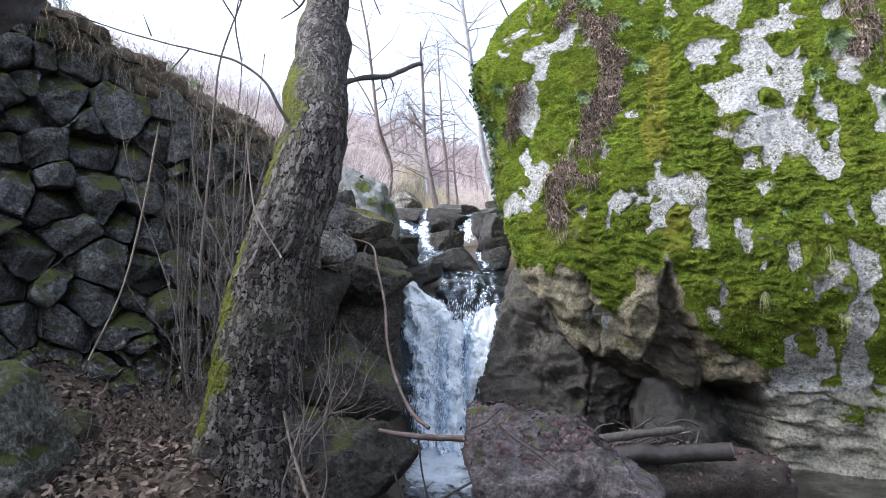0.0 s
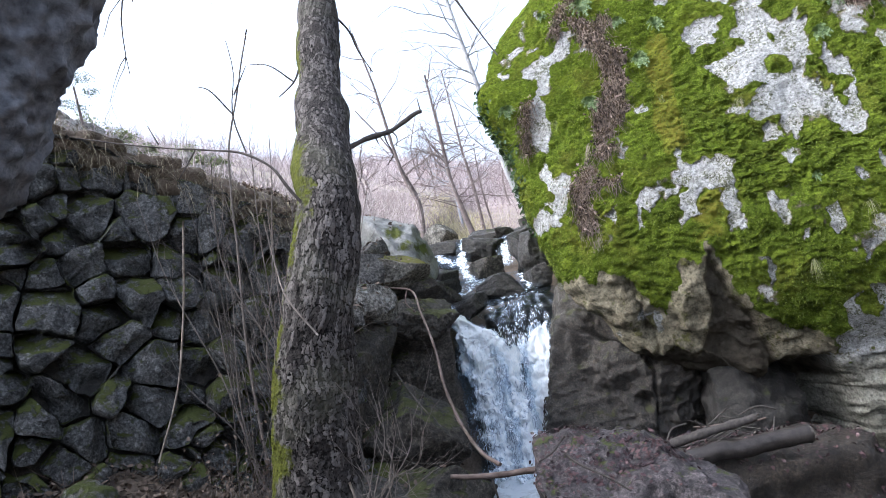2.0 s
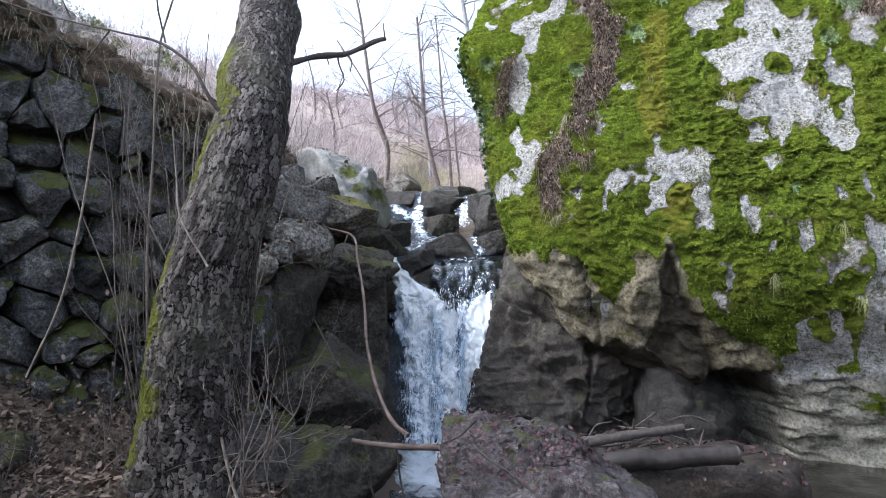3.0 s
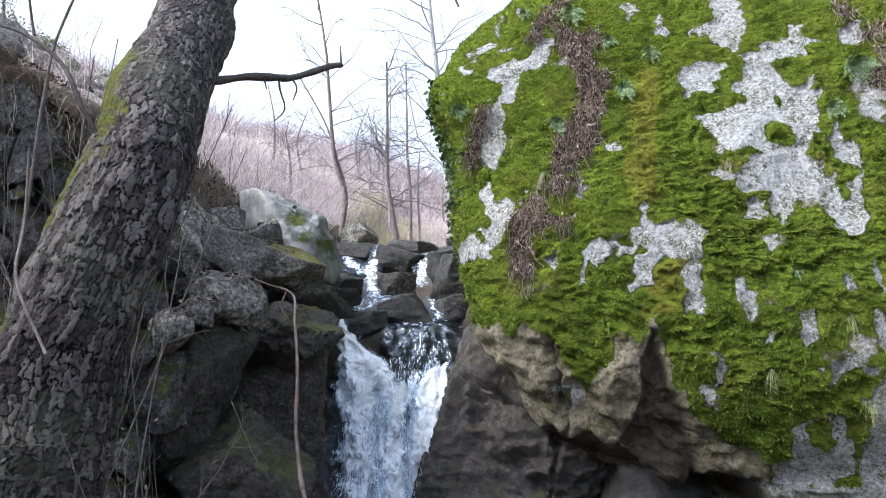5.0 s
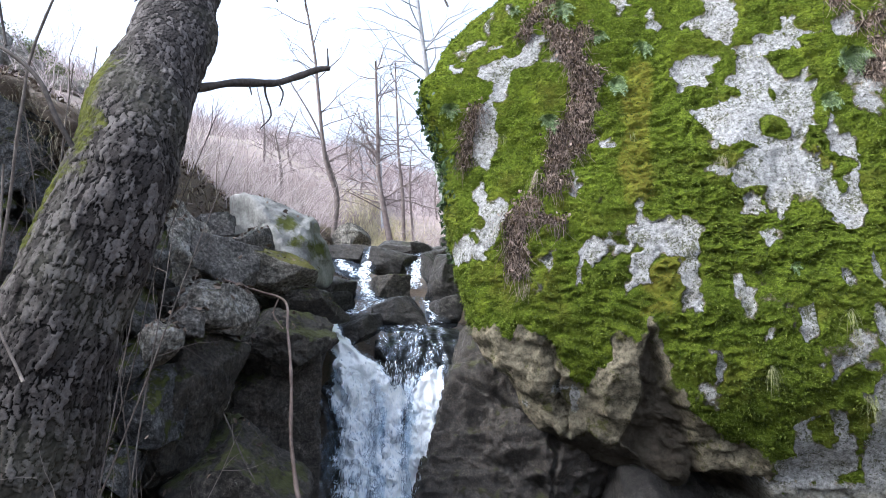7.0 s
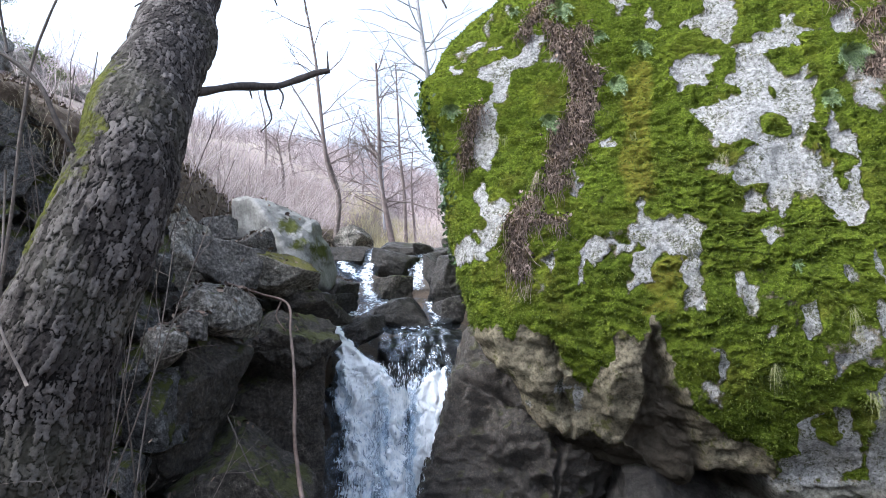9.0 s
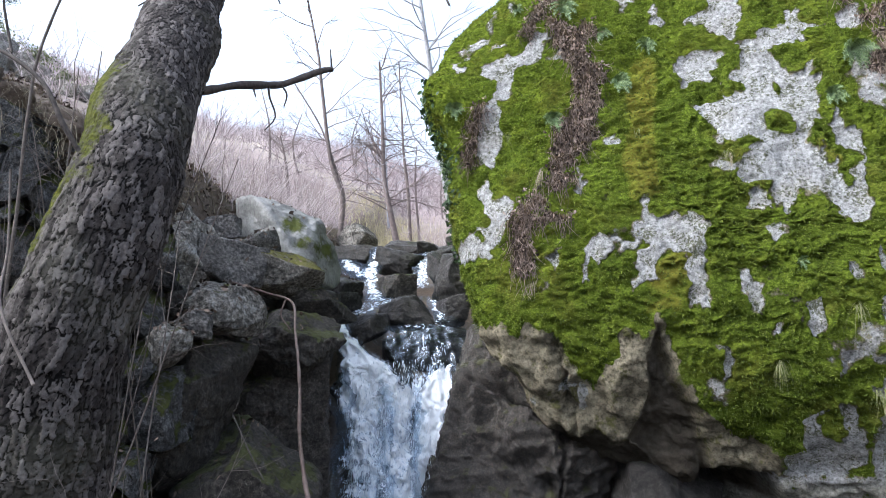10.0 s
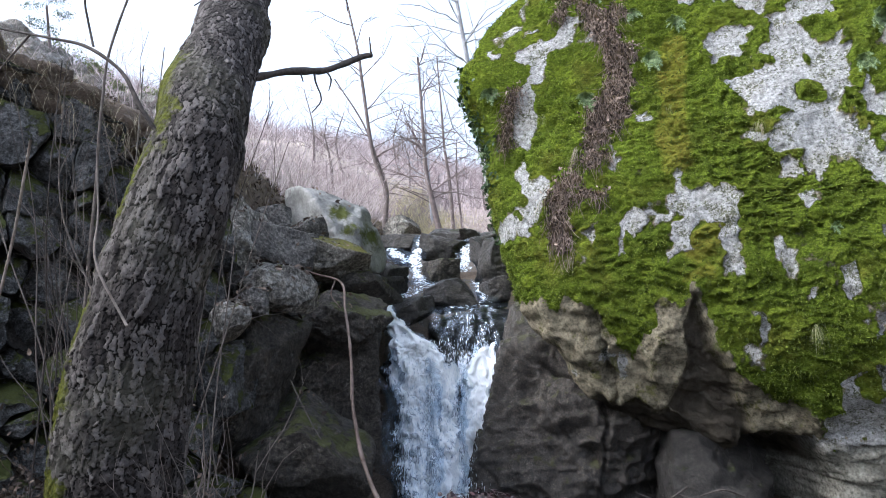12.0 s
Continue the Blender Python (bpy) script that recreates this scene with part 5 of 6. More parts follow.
for k, pts in enumerate(([(-0.84, 3.05, 2.42), (-0.87, 3.05, 2.6), (-0.84, 3.06, 2.78), (-0.86, 3.1, 2.95)], [(-1.1, 3.16, 2.51), (-1.16, 3.15, 2.43), (-1.2, 3.15, 2.38)], [(-1.3, 3.25, 2.6), (-1.34, 3.25, 2.7)], [(-0.87, 3.05, 2.6), (-0.95, 3.05, 2.72), (-1.0, 3.05, 2.75)], [(-0.85, 3.05, 2.68), (-0.78, 3.06, 2.8)])):
    stick("twig", pts, 0.004, 0.0015, M_DARKTWIG, thing=arc, n=10, sides=5, seed=20 + k)
for k, (pts, r) in enumerate((([(-0.66, 4.05, 3.3), (-0.74, 4.05, 3.15), (-0.80, 4.05, 3.05), (-0.9, 4.05, 2.98)], 0.009), ([(-0.8, 4.05, 3.05), (-0.92, 4.05, 3.17), (-1.05, 4.1, 3.23)], 0.005),
                              ([(-0.56, 4.2, 3.5), (-0.46, 4.2, 3.35), (-0.42, 4.2, 3.2), (-0.36, 4.2, 3.06)], 0.007), ([(-0.5, 4.4, 4.1), (-0.2, 3.9, 3.75), (0.01, 3.55, 3.36), (0.15, 3.5, 3.14), (0.24, 3.5, 2.95), (0.33, 3.5, 2.76)], 0.010),
                              ([(-0.55, 4.5, 4.4), (-1.1, 4.0, 4.5), (-1.5, 3.8, 4.0), (-1.55, 3.8, 3.6)], 0.012), ([(-0.5, 4.6, 4.8), (0.1, 4.8, 5.2), (0.6, 5.0, 5.6)], 0.02), ([(-0.5, 4.6, 4.6), (-1.0, 4.9, 5.4), (-1.4, 5.2, 6.0)], 0.02))):
    stick("branch", pts, r, r * 0.35, M_DARKTWIG, thing=tree, n=26, sides=6, seed=40 + k)
rng = np.random.RandomState(3)
crown = Heap()
for start, way, length in (((-1.5, 3.8, 4.0), (-0.3, -0.2, -1), 0.7), ((-1.35, 3.9, 4.2), (0.2, -0.2, -1), 0.8), ((-1.55, 3.8, 3.7), (-0.4, 0, -0.8), 0.5), ((0.01, 3.55, 3.36), (0.3, 0.1, -0.4), 0.35), ((-0.1, 3.75, 3.55), (0.5, 0.3, -0.3), 0.5),
                           ((0.5, 4.9, 5.5), (0.5, 0.5, 0.4), 1.6), ((-0.45, 4.9, 6.8), (0.1, 0.1, 1), 1.2), ((-1.3, 5.1, 5.9), (-0.5, 0.3, 0.7), 1.5)):
    branchlets(crown, rng, start, way, length, 0.006, 2, 0.8)
tagged(hang(new("twigs", crown.mesh("twigs", M_DARKTWIG)), tree), kind="stuff")

# sticks
stick("pale_stick", [(-0.80, 3.0, 2.1), (-0.77, 2.95, 1.9), (-0.71, 2.82, 1.75), (-0.60, 2.76, 1.585)], 0.003, 0.004, M_TWIG, "thin pale dead stick leaning against the trunk", seed=61)
long_stick = stick("long_stick", [(-0.93, 5.75, 1.96), (-0.72, 5.85, 1.89), (-0.56, 5.85, 1.83), (-0.50, 5.6, 1.66), (-0.44, 5.35, 1.50), (-0.40, 5.15, 1.35), (-0.37, 5.0, 1.12), (-0.30, 4.75, 0.92), (-0.19, 4.5, 0.75), (-0.08, 4.35, 0.68)], 0.0065, 0.0125, M_REDSTICK, "long crooked reddish stick propped on the rocks", n=60, seed=62, knot=0.2)
stick("twig", [(-0.60, 5.85, 1.85), (-0.62, 5.8, 1.75), (-0.55, 5.75, 1.66)], 0.006, 0.003, M_REDSTICK, thing=long_stick, n=10, sides=5)
stick("cross_stick", [(-0.36, 4.22, 0.69), (-0.2, 4.2, 0.665), (0.05, 4.2, 0.65), (0.3, 4.15, 0.66)], 0.013, 0.021, M_REDSTICK, "wet broken stick lying across the pool", seed=63)
stick("fallen_log", [(-1.19, 3.16, 0.80), (-1.29, 3.05, 0.755), (-1.40, 2.95, 0.70), (-1.58, 2.75, 0.60)], 0.036, 0.044, M_LOG, "weathered broken log lying in leaf litter", "log", 16, 40, seed=64, knot=0.15)
stick("wet_log", [(0.85, 4.3, 0.53), (1.15, 4.28, 0.545), (1.4, 4.26, 0.555), (1.62, 4.25, 0.56)], 0.052, 0.05, M_WETWOOD, "dark wet log wedged behind the rock", "log", 18, 40, seed=65)
stick("wet_log", [(0.8, 4.75, 0.52), (1.1, 4.7, 0.56), (1.5, 4.75, 0.6)], 0.035, 0.025, M_DARKTWIG, "dark soaked branch among drift wood", "log", 12, 30, seed=66)
stick("wall_stick", [(-1.47, 3.8, 2.34), (-1.53, 3.8, 1.95), (-1.61, 3.75, 1.5), (-1.73, 3.65, 1.13)], 0.006, 0.005, M_DEADWOOD, "tall pale dead stem leaning on the wall", seed=67)
stick("dead_stick", [(-0.62, 2.92, 1.0), (-0.58, 2.9, 0.85), (-0.50, 2.88, 0.64)], 0.005, 0.006, M_DEADWOOD, "short pale stick at the foot of the tree", seed=68)
stick("dead_stick", [(0.24, 3.2, 0.90), (0.30, 3.15, 0.85), (0.38, 3.12, 0.80), (0.47, 3.1, 0.73)], 0.006, 0.004, M_DARKTWIG, "thin dark twig lying on the stream rock", seed=69)
stick("dead_stick", [(0.27, 3.5, 0.92), (0.2, 3.5, 0.86), (0.13, 3.5, 0.83)], 0.006, 0.004, M_DARKTWIG, "thin dark twig at the edge of the rock", seed=70)
stick("dead_stick", [(0.20, 3.5, 0.62), (0.05, 3.5, 0.54), (-0.1, 3.5, 0.46)], 0.007, 0.005, M_DARKTWIG, "thin dark wet stick over the pool", seed=71)
stick("dead_stick", [(-0.14, 4.3, 0.62), (-0.12, 4.28, 0.45), (-0.08, 4.25, 0.28)], 0.006, 0.005, M_DARKTWIG, "thin dark wet stick standing in the pool", seed=72)
stick("dead_stick", [(-0.28, 4.2, 0.5), (-0.24, 4.2, 0.36), (-0.2, 4.2, 0.22)], 0.006, 0.005, M_DARKTWIG, "thin dark wet stick standing in the pool", seed=73)
stick("dead_stick", [(-0.62, 4.6, 1.3), (-0.52, 4.55, 1.12), (-0.45, 4.5, 1.02)], 0.004, 0.003, M_DARKTWIG, "short pale stick on the dark bank", seed=74)

# drift wood heap in front of the cave
rng = np.random.RandomState(8)
drift = tagged(empty("drift_wood", (1.45, 4.9, 0.4)), "heap of dark wet drift wood under the boulder", "drift wood")
for k in range(26):
    c = np.array([rng.uniform(0.9, 1.75), rng.uniform(4.5, 5.2), rng.uniform(0.47, 0.56)])
    w = unit((rng.normal(), 0.6 * rng.normal(), 0.22 * rng.normal())) * rng.uniform(0.07, 0.2)
    stick("piece_of_wood", [c - w, c + rng.normal(size=3) * 0.02, c + w], rng.uniform(0.004, 0.01), 0.004, M_DARKTWIG if rng.rand() < 0.85 else M_REDSTICK, thing=drift, n=8, sides=6, seed=k)


# saplings in front of the wall
def sapling(base, tip, r, seed, label, twigs=4, material=None):
    rs = np.random.RandomState(seed)
    base, tip = np.array(base, float), np.array(tip, float)
    side = rs.normal(size=3) * 0.05
    heap = Heap()
    line = smooth_line([base, base + (tip - base) * 0.35 + side, base + (tip - base) * 0.7 - side * 0.5, tip], 18)
    v, f = tube(line, np.linspace(r, r * 0.35, 18), 5)
    heap.add(v, f)
    for _ in range(twigs):
        i = rs.randint(5, 17)
        branchlets(heap, rs, line[i], unit(tip - base) + rs.normal(size=3) * 0.5, rs.uniform(0.12, 0.4), r * 0.4, 1, 0.6)
    ob = new("sapling", heap.mesh("sapling", material or M_TWIG))
    return tagged(ob, label, "shrub", group="saplings by the wall")


rng = np.random.RandomState(31)
for k in range(44):
    x = rng.uniform(-1.34, -0.86)
    y = 3.85 + 0.45 * (x + 1.3) + rng.uniform(-0.35, 0.45)
    top = rng.uniform(1.7, 2.65)
    sapling((x, y, 0.85), (x + rng.normal() * 0.2 - 0.05, y + rng.normal() * 0.2, top), rng.uniform(0.002, 0.0052), 500 + k, "thin bare grey sapling stem beside the wall" if k % 2 else "thin dark bare sapling stem beside the wall", rng.randint(2, 7), None if k % 2 else M_DARKTWIG)
sapling((-1.18, 4.0, 0.9), (-1.10, 4.0, 2.7), 0.006, 601, "tall thin bare sapling beside the wall", 8)
sapling((-1.25, 4.1, 0.9), (-1.12, 4.2, 2.62), 0.005, 602, "tall thin bare sapling beside the wall", 8)
stick("thick_sapling", [(-1.24, 3.8, 1.0), (-1.24, 3.8, 1.63), (-1.21, 3.8, 2.03), (-1.17, 3.8, 2.6), (-1.08, 3.8, 2.91), (-0.95, 3.8, 3.3)], 0.008, 0.004, M_TWIG, "smooth grey sapling growing beside the wall", "shrub", seed=605, n=40)
stick("thick_sapling", [(-1.05, 3.8, 1.1), (-1.03, 3.8, 1.7), (-1.01, 3.8, 2.13), (-0.96, 3.8, 2.43), (-0.93, 3.8, 2.7)], 0.005, 0.002, M_TWIG, "slender grey sapling growing beside the wall", "shrub", seed=606, n=40)
sapling((-1.05, 3.6, 0.9), (-1.17, 3.5, 2.45), 0.006, 603, "tall thin bare sapling beside the wall", 5)
sapling((-1.3, 4.3, 1.2), (-1.02, 4.5, 2.6), 0.005, 604, "tall thin bare sapling beside the wall", 7)
for k in range(9):
    a = rng.uniform(-0.66, -0.5)
    sapling((a, rng.uniform(2.85, 3.05), rng.uniform(0.55, 0.8)), (a + rng.uniform(0.0, 0.3), 2.9 + rng.uniform(-0.1, 0.2), rng.uniform(0.95, 1.35)), 0.004, 640 + k, "fine bare shoots at the foot of the tree", 4)


# dead leaves
def leaf_shape(rng, size):
    """A curled leaf of six triangles."""
    l, w, c = size, size * rng.uniform(0.5, 0.75), size * rng.uniform(-0.25, 0.3)
    v = np.array([(-l, 0, c), (-0.3 * l, w * 0.8, c * 0.5), (0.4 * l, w * 0.7, c * 0.3), (l, 0, c * 1.2), (0.4 * l, -w * 0.7, c * 0.3), (-0.3 * l, -w * 0.8, c * 0.5), (0, 0, -c * 0.3)]) * 0.5
    return v, [(0, 6, 1), (1, 6, 2), (2, 6, 3), (3, 6, 4), (4, 6, 5), (5, 6, 0)]


def lay(heap, rng, place, size, tilt=0.5, normal=None):
    v, f = leaf_shape(rng, size)
    e = Euler((rng.normal() * tilt, rng.normal() * tilt, rng.uniform(0, 6.3)))
    v = v @ np.array(e.to_matrix()).T
    if normal is not None:
        q = np.array(Vector((0, 0, 1)).rotation_difference(Vector(normal)).to_matrix())
        v = v @ q.T
    heap.add(v + np.asarray(place), f)


rng = np.random.RandomState(41)
litter = Heap()
n = 15000
xs, ys = rng.uniform(-2.9, -0.45, n), rng.uniform(2.3, 4.7, n)
pp = np.stack([xs, ys, 0 * xs], 1)
zs = ground_height(xs, ys) + 0.06 * fbm(pp, 1.7, 4, 3)
front = (ys - (2.95 + 0.81 * (xs + 3.6))) * 0.777
for x, y, z, o in zip(xs, ys, zs, front):
    if o < 0.2 and z > 0.15:
        lay(litter, rng, (x, y, z + rng.uniform(0.0, 0.05)), rng.uniform(0.018, 0.052), 0.6)
n = 11000
xs, ys = rng.uniform(-3.6, -0.45, n), rng.uniform(6.2, 11.5, n)
pp = np.stack([xs, ys, 0 * xs], 1)
zs = ground_height(xs, ys) + 0.06 * fbm(pp, 1.7, 4, 3)
for x, y, z in zip(xs, ys, zs):
    lay(litter, rng, (x, y, z + rng.uniform(0.0, 0.05)), rng.uniform(0.02, 0.055), 0.6)
for _ in range(380):
    x, y = rng.uniform(-2.3, -0.6), rng.uniform(2.5, 4.2)
    if (y - (2.95 + 0.81 * (x + 3.6))) * 0.777 < 0.0:
        branchlets(litter, rng, (x, y, ground_z(x, y) + 0.02), (rng.normal(), rng.normal(), rng.uniform(-0.1, 0.5)), rng.uniform(0.08, 0.35), 0.0022, 0, sides=3)
tagged(new("leaf_litter", litter.mesh("leaf_litter", M_LEAF, False)), "brown dead leaves covering the bank", "leaves", kind="stuff")


def shed(heap, ob, rng, count, size, accept, tilt=0.35, lift=0.006):
    """Scatter leaves over those faces of a mesh object that accept() likes."""
    me2 = ob.data
    nf = len(me2.polygons)
    cen, nor, area = np.empty(nf * 3), np.empty(nf * 3), np.empty(nf)
    me2.polygons.foreach_get("center", cen)
    me2.polygons.foreach_get("normal", nor)
    me2.polygons.foreach_get("area", area)
    cen, nor = cen.reshape(-1, 3), nor.reshape(-1, 3)
    if ob.parent is None:
        cen = cen + np.array(ob.location)
    w = accept(cen, nor) * area
    if w.sum() <= 0:
        return
    for i in rng.choice(nf, count, p=w / w.sum()):
        lay(heap, rng, cen[i] + nor[i] * lift + rng.normal(size=3) * 0.01, size * rng.uniform(0.6, 1.3), tilt, nor[i])


wet = Heap()
shed(wet, leaf_rock, rng, 1500, 0.026, lambda c, n: (n[:, 2] > 0.25) * (c[:, 2] > 0.62) * np.clip(vnoise(c, 5, 3) + 0.6, 0.02, 1), 0.22)
shed(wet, mud_bank, rng, 1400, 0.035, lambda c, n: (n[:, 2] > 0.2) * 1.0 + 1e-9, 0.35)
tagged(new("wet_leaves", wet.mesh("wet_leaves", M_WETLEAF, False)), "wet reddish dead leaves stuck to the stream rock", "leaves", kind="stuff")

ledge_leaves = Heap()
for ob in [o for o in bpy.data.objects if o.name.startswith("bank_rock")]:
    shed(ledge_leaves, ob, rng, 40, 0.04, lambda c, n: (n[:, 2] > 0.6) * 1.0 + 1e-9, 0.4)
tagged(new("ledge_leaves", ledge_leaves.mesh("ledge_leaves", M_LEAF, False)), "dead leaves caught on the bank rocks", "leaves", kind="stuff")


# ---- what grows on the boulder ----
body = [o for o in boulder.children if o.name == "rock_body"][0]
vm = np.stack([bmask[k] for k in ("moss", "leaf", "cave", "pale")], 1)
quads = np.array([f for f in bf if len(f) == 4])
qc = bv[quads].mean(1)
e1, e2 = bv[quads[:, 2]] - bv[quads[:, 0]], bv[quads[:, 3]] - bv[quads[:, 1]]
qn = np.cross(e1, e2)
qa = np.linalg.norm(qn, axis=1) / 2
qn = qn / (2 * qa[:, None] + 1e-12)
if (qn @ np.array([0, -1.0, 0]) * qa).sum() < 0:
    qn = -qn
qm = vm[quads].mean(1)
seen = (qc[:, 1] < 7.6) & (qc[:, 2] > 0.3) & (qc[:, 0] < 4.2)
rng = np.random.RandomState(51)


def pick(weight, count):
    w = np.clip(weight, 0, None) * qa * seen
    return rng.choice(len(quads), count, p=w / w.sum())


# short moss shoots, hanging a little
idx = pick((qm[:, 0] > 0.12) * (qm[:, 2] < 0) * (qm[:, 1] < 0.1), 85000)
base = qc[idx] + rng.normal(size=(len(idx), 3)) * 0.006
out = qn[idx] + rng.normal(size=(len(idx), 3)) * 0.55 + np.array([0, 0, -0.35])
out /= np.linalg.norm(out, axis=1)[:, None]
side = np.cross(out, rng.normal(size=(len(idx), 3)))
side /= np.linalg.norm(side, axis=1)[:, None]
ln = rng.uniform(0.010, 0.026, len(idx))[:, None]
v = np.stack([base - side * ln * 0.22, base + side * ln * 0.22, base + out * ln], 1).reshape(-1, 3)
ob = hang(new("moss", mesh_of("moss", v, np.arange(len(v)).reshape(-1, 3), M_MOSSTUFT, False)), boulder)
tagged(ob, "short green moss shoots", kind="stuff")

# dead leaves and stems caught in the strips
dead = Heap()
for i in pick((qm[:, 1] > -0.15) * (qm[:, 2] < 0) * 1.0, 3800):
    lay(dead, rng, qc[i] + qn[i] * rng.uniform(0.0, 0.06), rng.uniform(0.010, 0.034), 1.0, qn[i])
for i in pick((qm[:, 1] > -0.1) * (qm[:, 2] < 0) * 1.0, 2600):
    p = qc[i] + qn[i] * 0.02
    branchlets(dead, rng, p, (rng.normal() * 0.3, -0.3, -1 + rng.normal() * 0.4), rng.uniform(0.06, 0.2), 0.0022, 0, sides=3)
tagged(hang(new("dead_creeper", dead.mesh("dead_creeper", M_CREEPER, False)), boulder), "brown dead leaves and stems of a creeper", kind="stuff")

# ivy on the shaded left edge
ivy = Heap()
for i in pick((qc[:, 0] < 0.75) * (qc[:, 2] > 2.2) * (qc[:, 2] < 4.0) * (qn[:, 0] < -0.8) * (vnoise(qc, 3, 4) > 0.0) * 1.0, 700):
    lay(ivy, rng, qc[i] + qn[i] * rng.uniform(0.0, 0.06), rng.uniform(0.03, 0.06), 0.6, qn[i])
tagged(hang(new("ivy", ivy.mesh("ivy", M_IVY, False)), boulder), "dark green ivy leaves", kind="stuff")


def on_boulder(x, z):
    """The boulder's front surface at that place, and its normal."""
    k = np.argmin((qc[:, 0] - x) ** 2 + (qc[:, 2] - z) ** 2 + 10 * (qc[:, 1] > 7.5))
    return qc[k], qn[k]


def fern(x, z, size, count, seed):
    rs = np.random.RandomState(seed)
    p, nrm = on_boulder(x, z)
    thing = tagged(empty("fern", p), "small green fern rooted in the moss of the boulder", "fern", "ferns on the boulder")
    for k in range(count):
        a = 2 * math.pi * (k + rs.uniform(-0.3, 0.3)) / count
        d = unit(np.array([math.cos(a), -0.45, math.sin(a) * 0.9]) + nrm * 0.3)
        n = 15
        length = size * rs.uniform(0.7, 1.15)
        mid = np.array([p + d * length * t + np.array([0, -0.25 * length * math.sin(t * 2.4), -0.45 * length * t * t]) for t in np.linspace(0, 1, n)])
        w = np.cross(d, nrm)
        w = w / np.linalg.norm(w)
        h = Heap()
        h.add(*tube(mid, np.linspace(0.0018, 0.0008, n), 3))
        for i in range(1, n - 1):
            wide = 0.30 * length * math.sin(math.pi * (0.2 + 0.78 * (i + 0.5) / n)) * (0.8 + 0.4 * rs.rand())
            seg = mid[i + 1] - mid[i]
            for sgn in (-1, 1):
                tip = mid[i] + sgn * w * wide + seg * 1.1 + nrm * 0.1 * wide * rs.normal()
                half = mid[i] + sgn * w * wide * 0.5 + nrm * 0.15 * wide
                h.add(np.array([mid[i], half + seg * 0.1, tip, half + seg * 0.95, mid[i] + seg * 0.6]), [(0, 1, 3, 4), (1, 2, 3)])
        hang(new("frond", h.mesh("frond", M_FERN, False)), thing)
    return thing


for k, (x, z, s, c) in enumerate(((1.88, 3.72, 0.10, 10), (1.66, 3.42, 0.10, 11), (1.20, 3.15, 0.10, 9), (3.07, 3.48, 0.16, 14), (2.88, 3.17, 0.09, 9), (1.36, 4.13, 0.12, 11), (2.51, 2.07, 0.06, 6), (1.01, 4.17, 0.07, 7), (1.60, 3.84, 0.08, 8), (0.50, 3.30, 0.10, 9), (0.46, 2.92, 0.10, 9), (3.3, 2.9, 0.12, 8))):
    fern(x, z, s, c, 700 + k)


def tuft(x, z, size, count, seed, material, label):
    rs = np.random.RandomState(seed)
    p, nrm = on_boulder(x, z)
    h = Heap()
    for _ in range(count):
        d = unit(nrm + rs.normal(size=3) * 0.45 + np.array([0, 0, 0.3]))
        ln = size * rs.uniform(0.5, 1.1)
        n = 6
        t = np.linspace(0, 1, n)[:, None]
        line = p + d * ln * t * 0.5 + np.array([0, 0, -1.0]) * ln * t ** 2 * 0.8 + rs.normal(size=3) * 0.012
        w = unit(np.cross(d, (0, 0, 1)) + 1e-6) * 0.0016
        v = np.vstack([line - w * (1 - t * 0.8), line + w * (1 - t * 0.8)])
        h.add(v, [(i, i + 1, n + i + 1, n + i) for i in range(n - 1)])
    return tagged(new("grass_tuft", h.mesh("grass_tuft", material, False)), label, "grass", "grass tufts on the boulder")


for k, (x, z, s, c, mt) in enumerate(((2.37, 1.46, 0.22, 46, M_GRASS), (1.09, 2.74, 0.24, 40, M_STRAW), (2.22, 2.75, 0.2, 34, M_STRAW), (2.77, 1.80, 0.26, 24, M_GRASS), (0.98, 1.95, 0.2, 45, M_STRAW), (0.88, 3.05, 0.16, 22, M_GRASS), (2.2, 2.78, 0.14, 20, M_GRASS), (2.9, 1.3, 0.2, 24, M_GRASS), (1.72, 3.0, 0.1, 14, M_GRASS))):
    tuft(x, z, s, c, 800 + k, mt, "tuft of hanging dry grass on the mossy boulder" if mt is M_STRAW else "tuft of pale green grass on the mossy boulder")


# ---- dry grass and earth over the wall ----
rng = np.random.RandomState(61)
sod = Heap()
for _ in range(7000):
    s = rng.uniform(0.3, 3.3)
    zt = float(np.interp(s, [0, 1.2, 2.06, 2.83, 3.4, 4.2], [3.7, 3.4, 3.02, 2.62, 2.35, 2.15])) + rng.uniform(-0.12, 0.14)
    back = rng.uniform(-0.5, 0.06)
    p = np.array([-3.6, 2.95, 0]) + s * np.array([0.777, 0.629, 0]) + (back - 0.3 * (zt - 2.1)) * np.array([0.629, -0.777, 0]) + np.array([0, 0, zt])
    d = unit((0.629 + rng.normal() * 0.7, -0.777 + rng.normal() * 0.7, rng.uniform(-0.2, 0.9)))
    ln = rng.uniform(0.08, 0.32)
    t = np.linspace(0, 1, 5)[:, None]
    line = p + d * ln * t * 0.8 + np.array([0, 0, -1.0]) * ln * t ** 2 * rng.uniform(0.2, 1.0)
    w = unit(np.cross(d, (0, 0, 1)) + 1e-6) * 0.002
    sod.add(np.vstack([line - w * (1 - t * 0.8), line + w * (1 - t * 0.8)]), [(i, i + 1, 6 + i, 5 + i) for i in range(4)])
tagged(new("wall_grass", sod.mesh("wall_grass", M_STRAW, False)), "matted dry grass hanging over the wall top", "grass", kind="stuff")
sods = Heap()
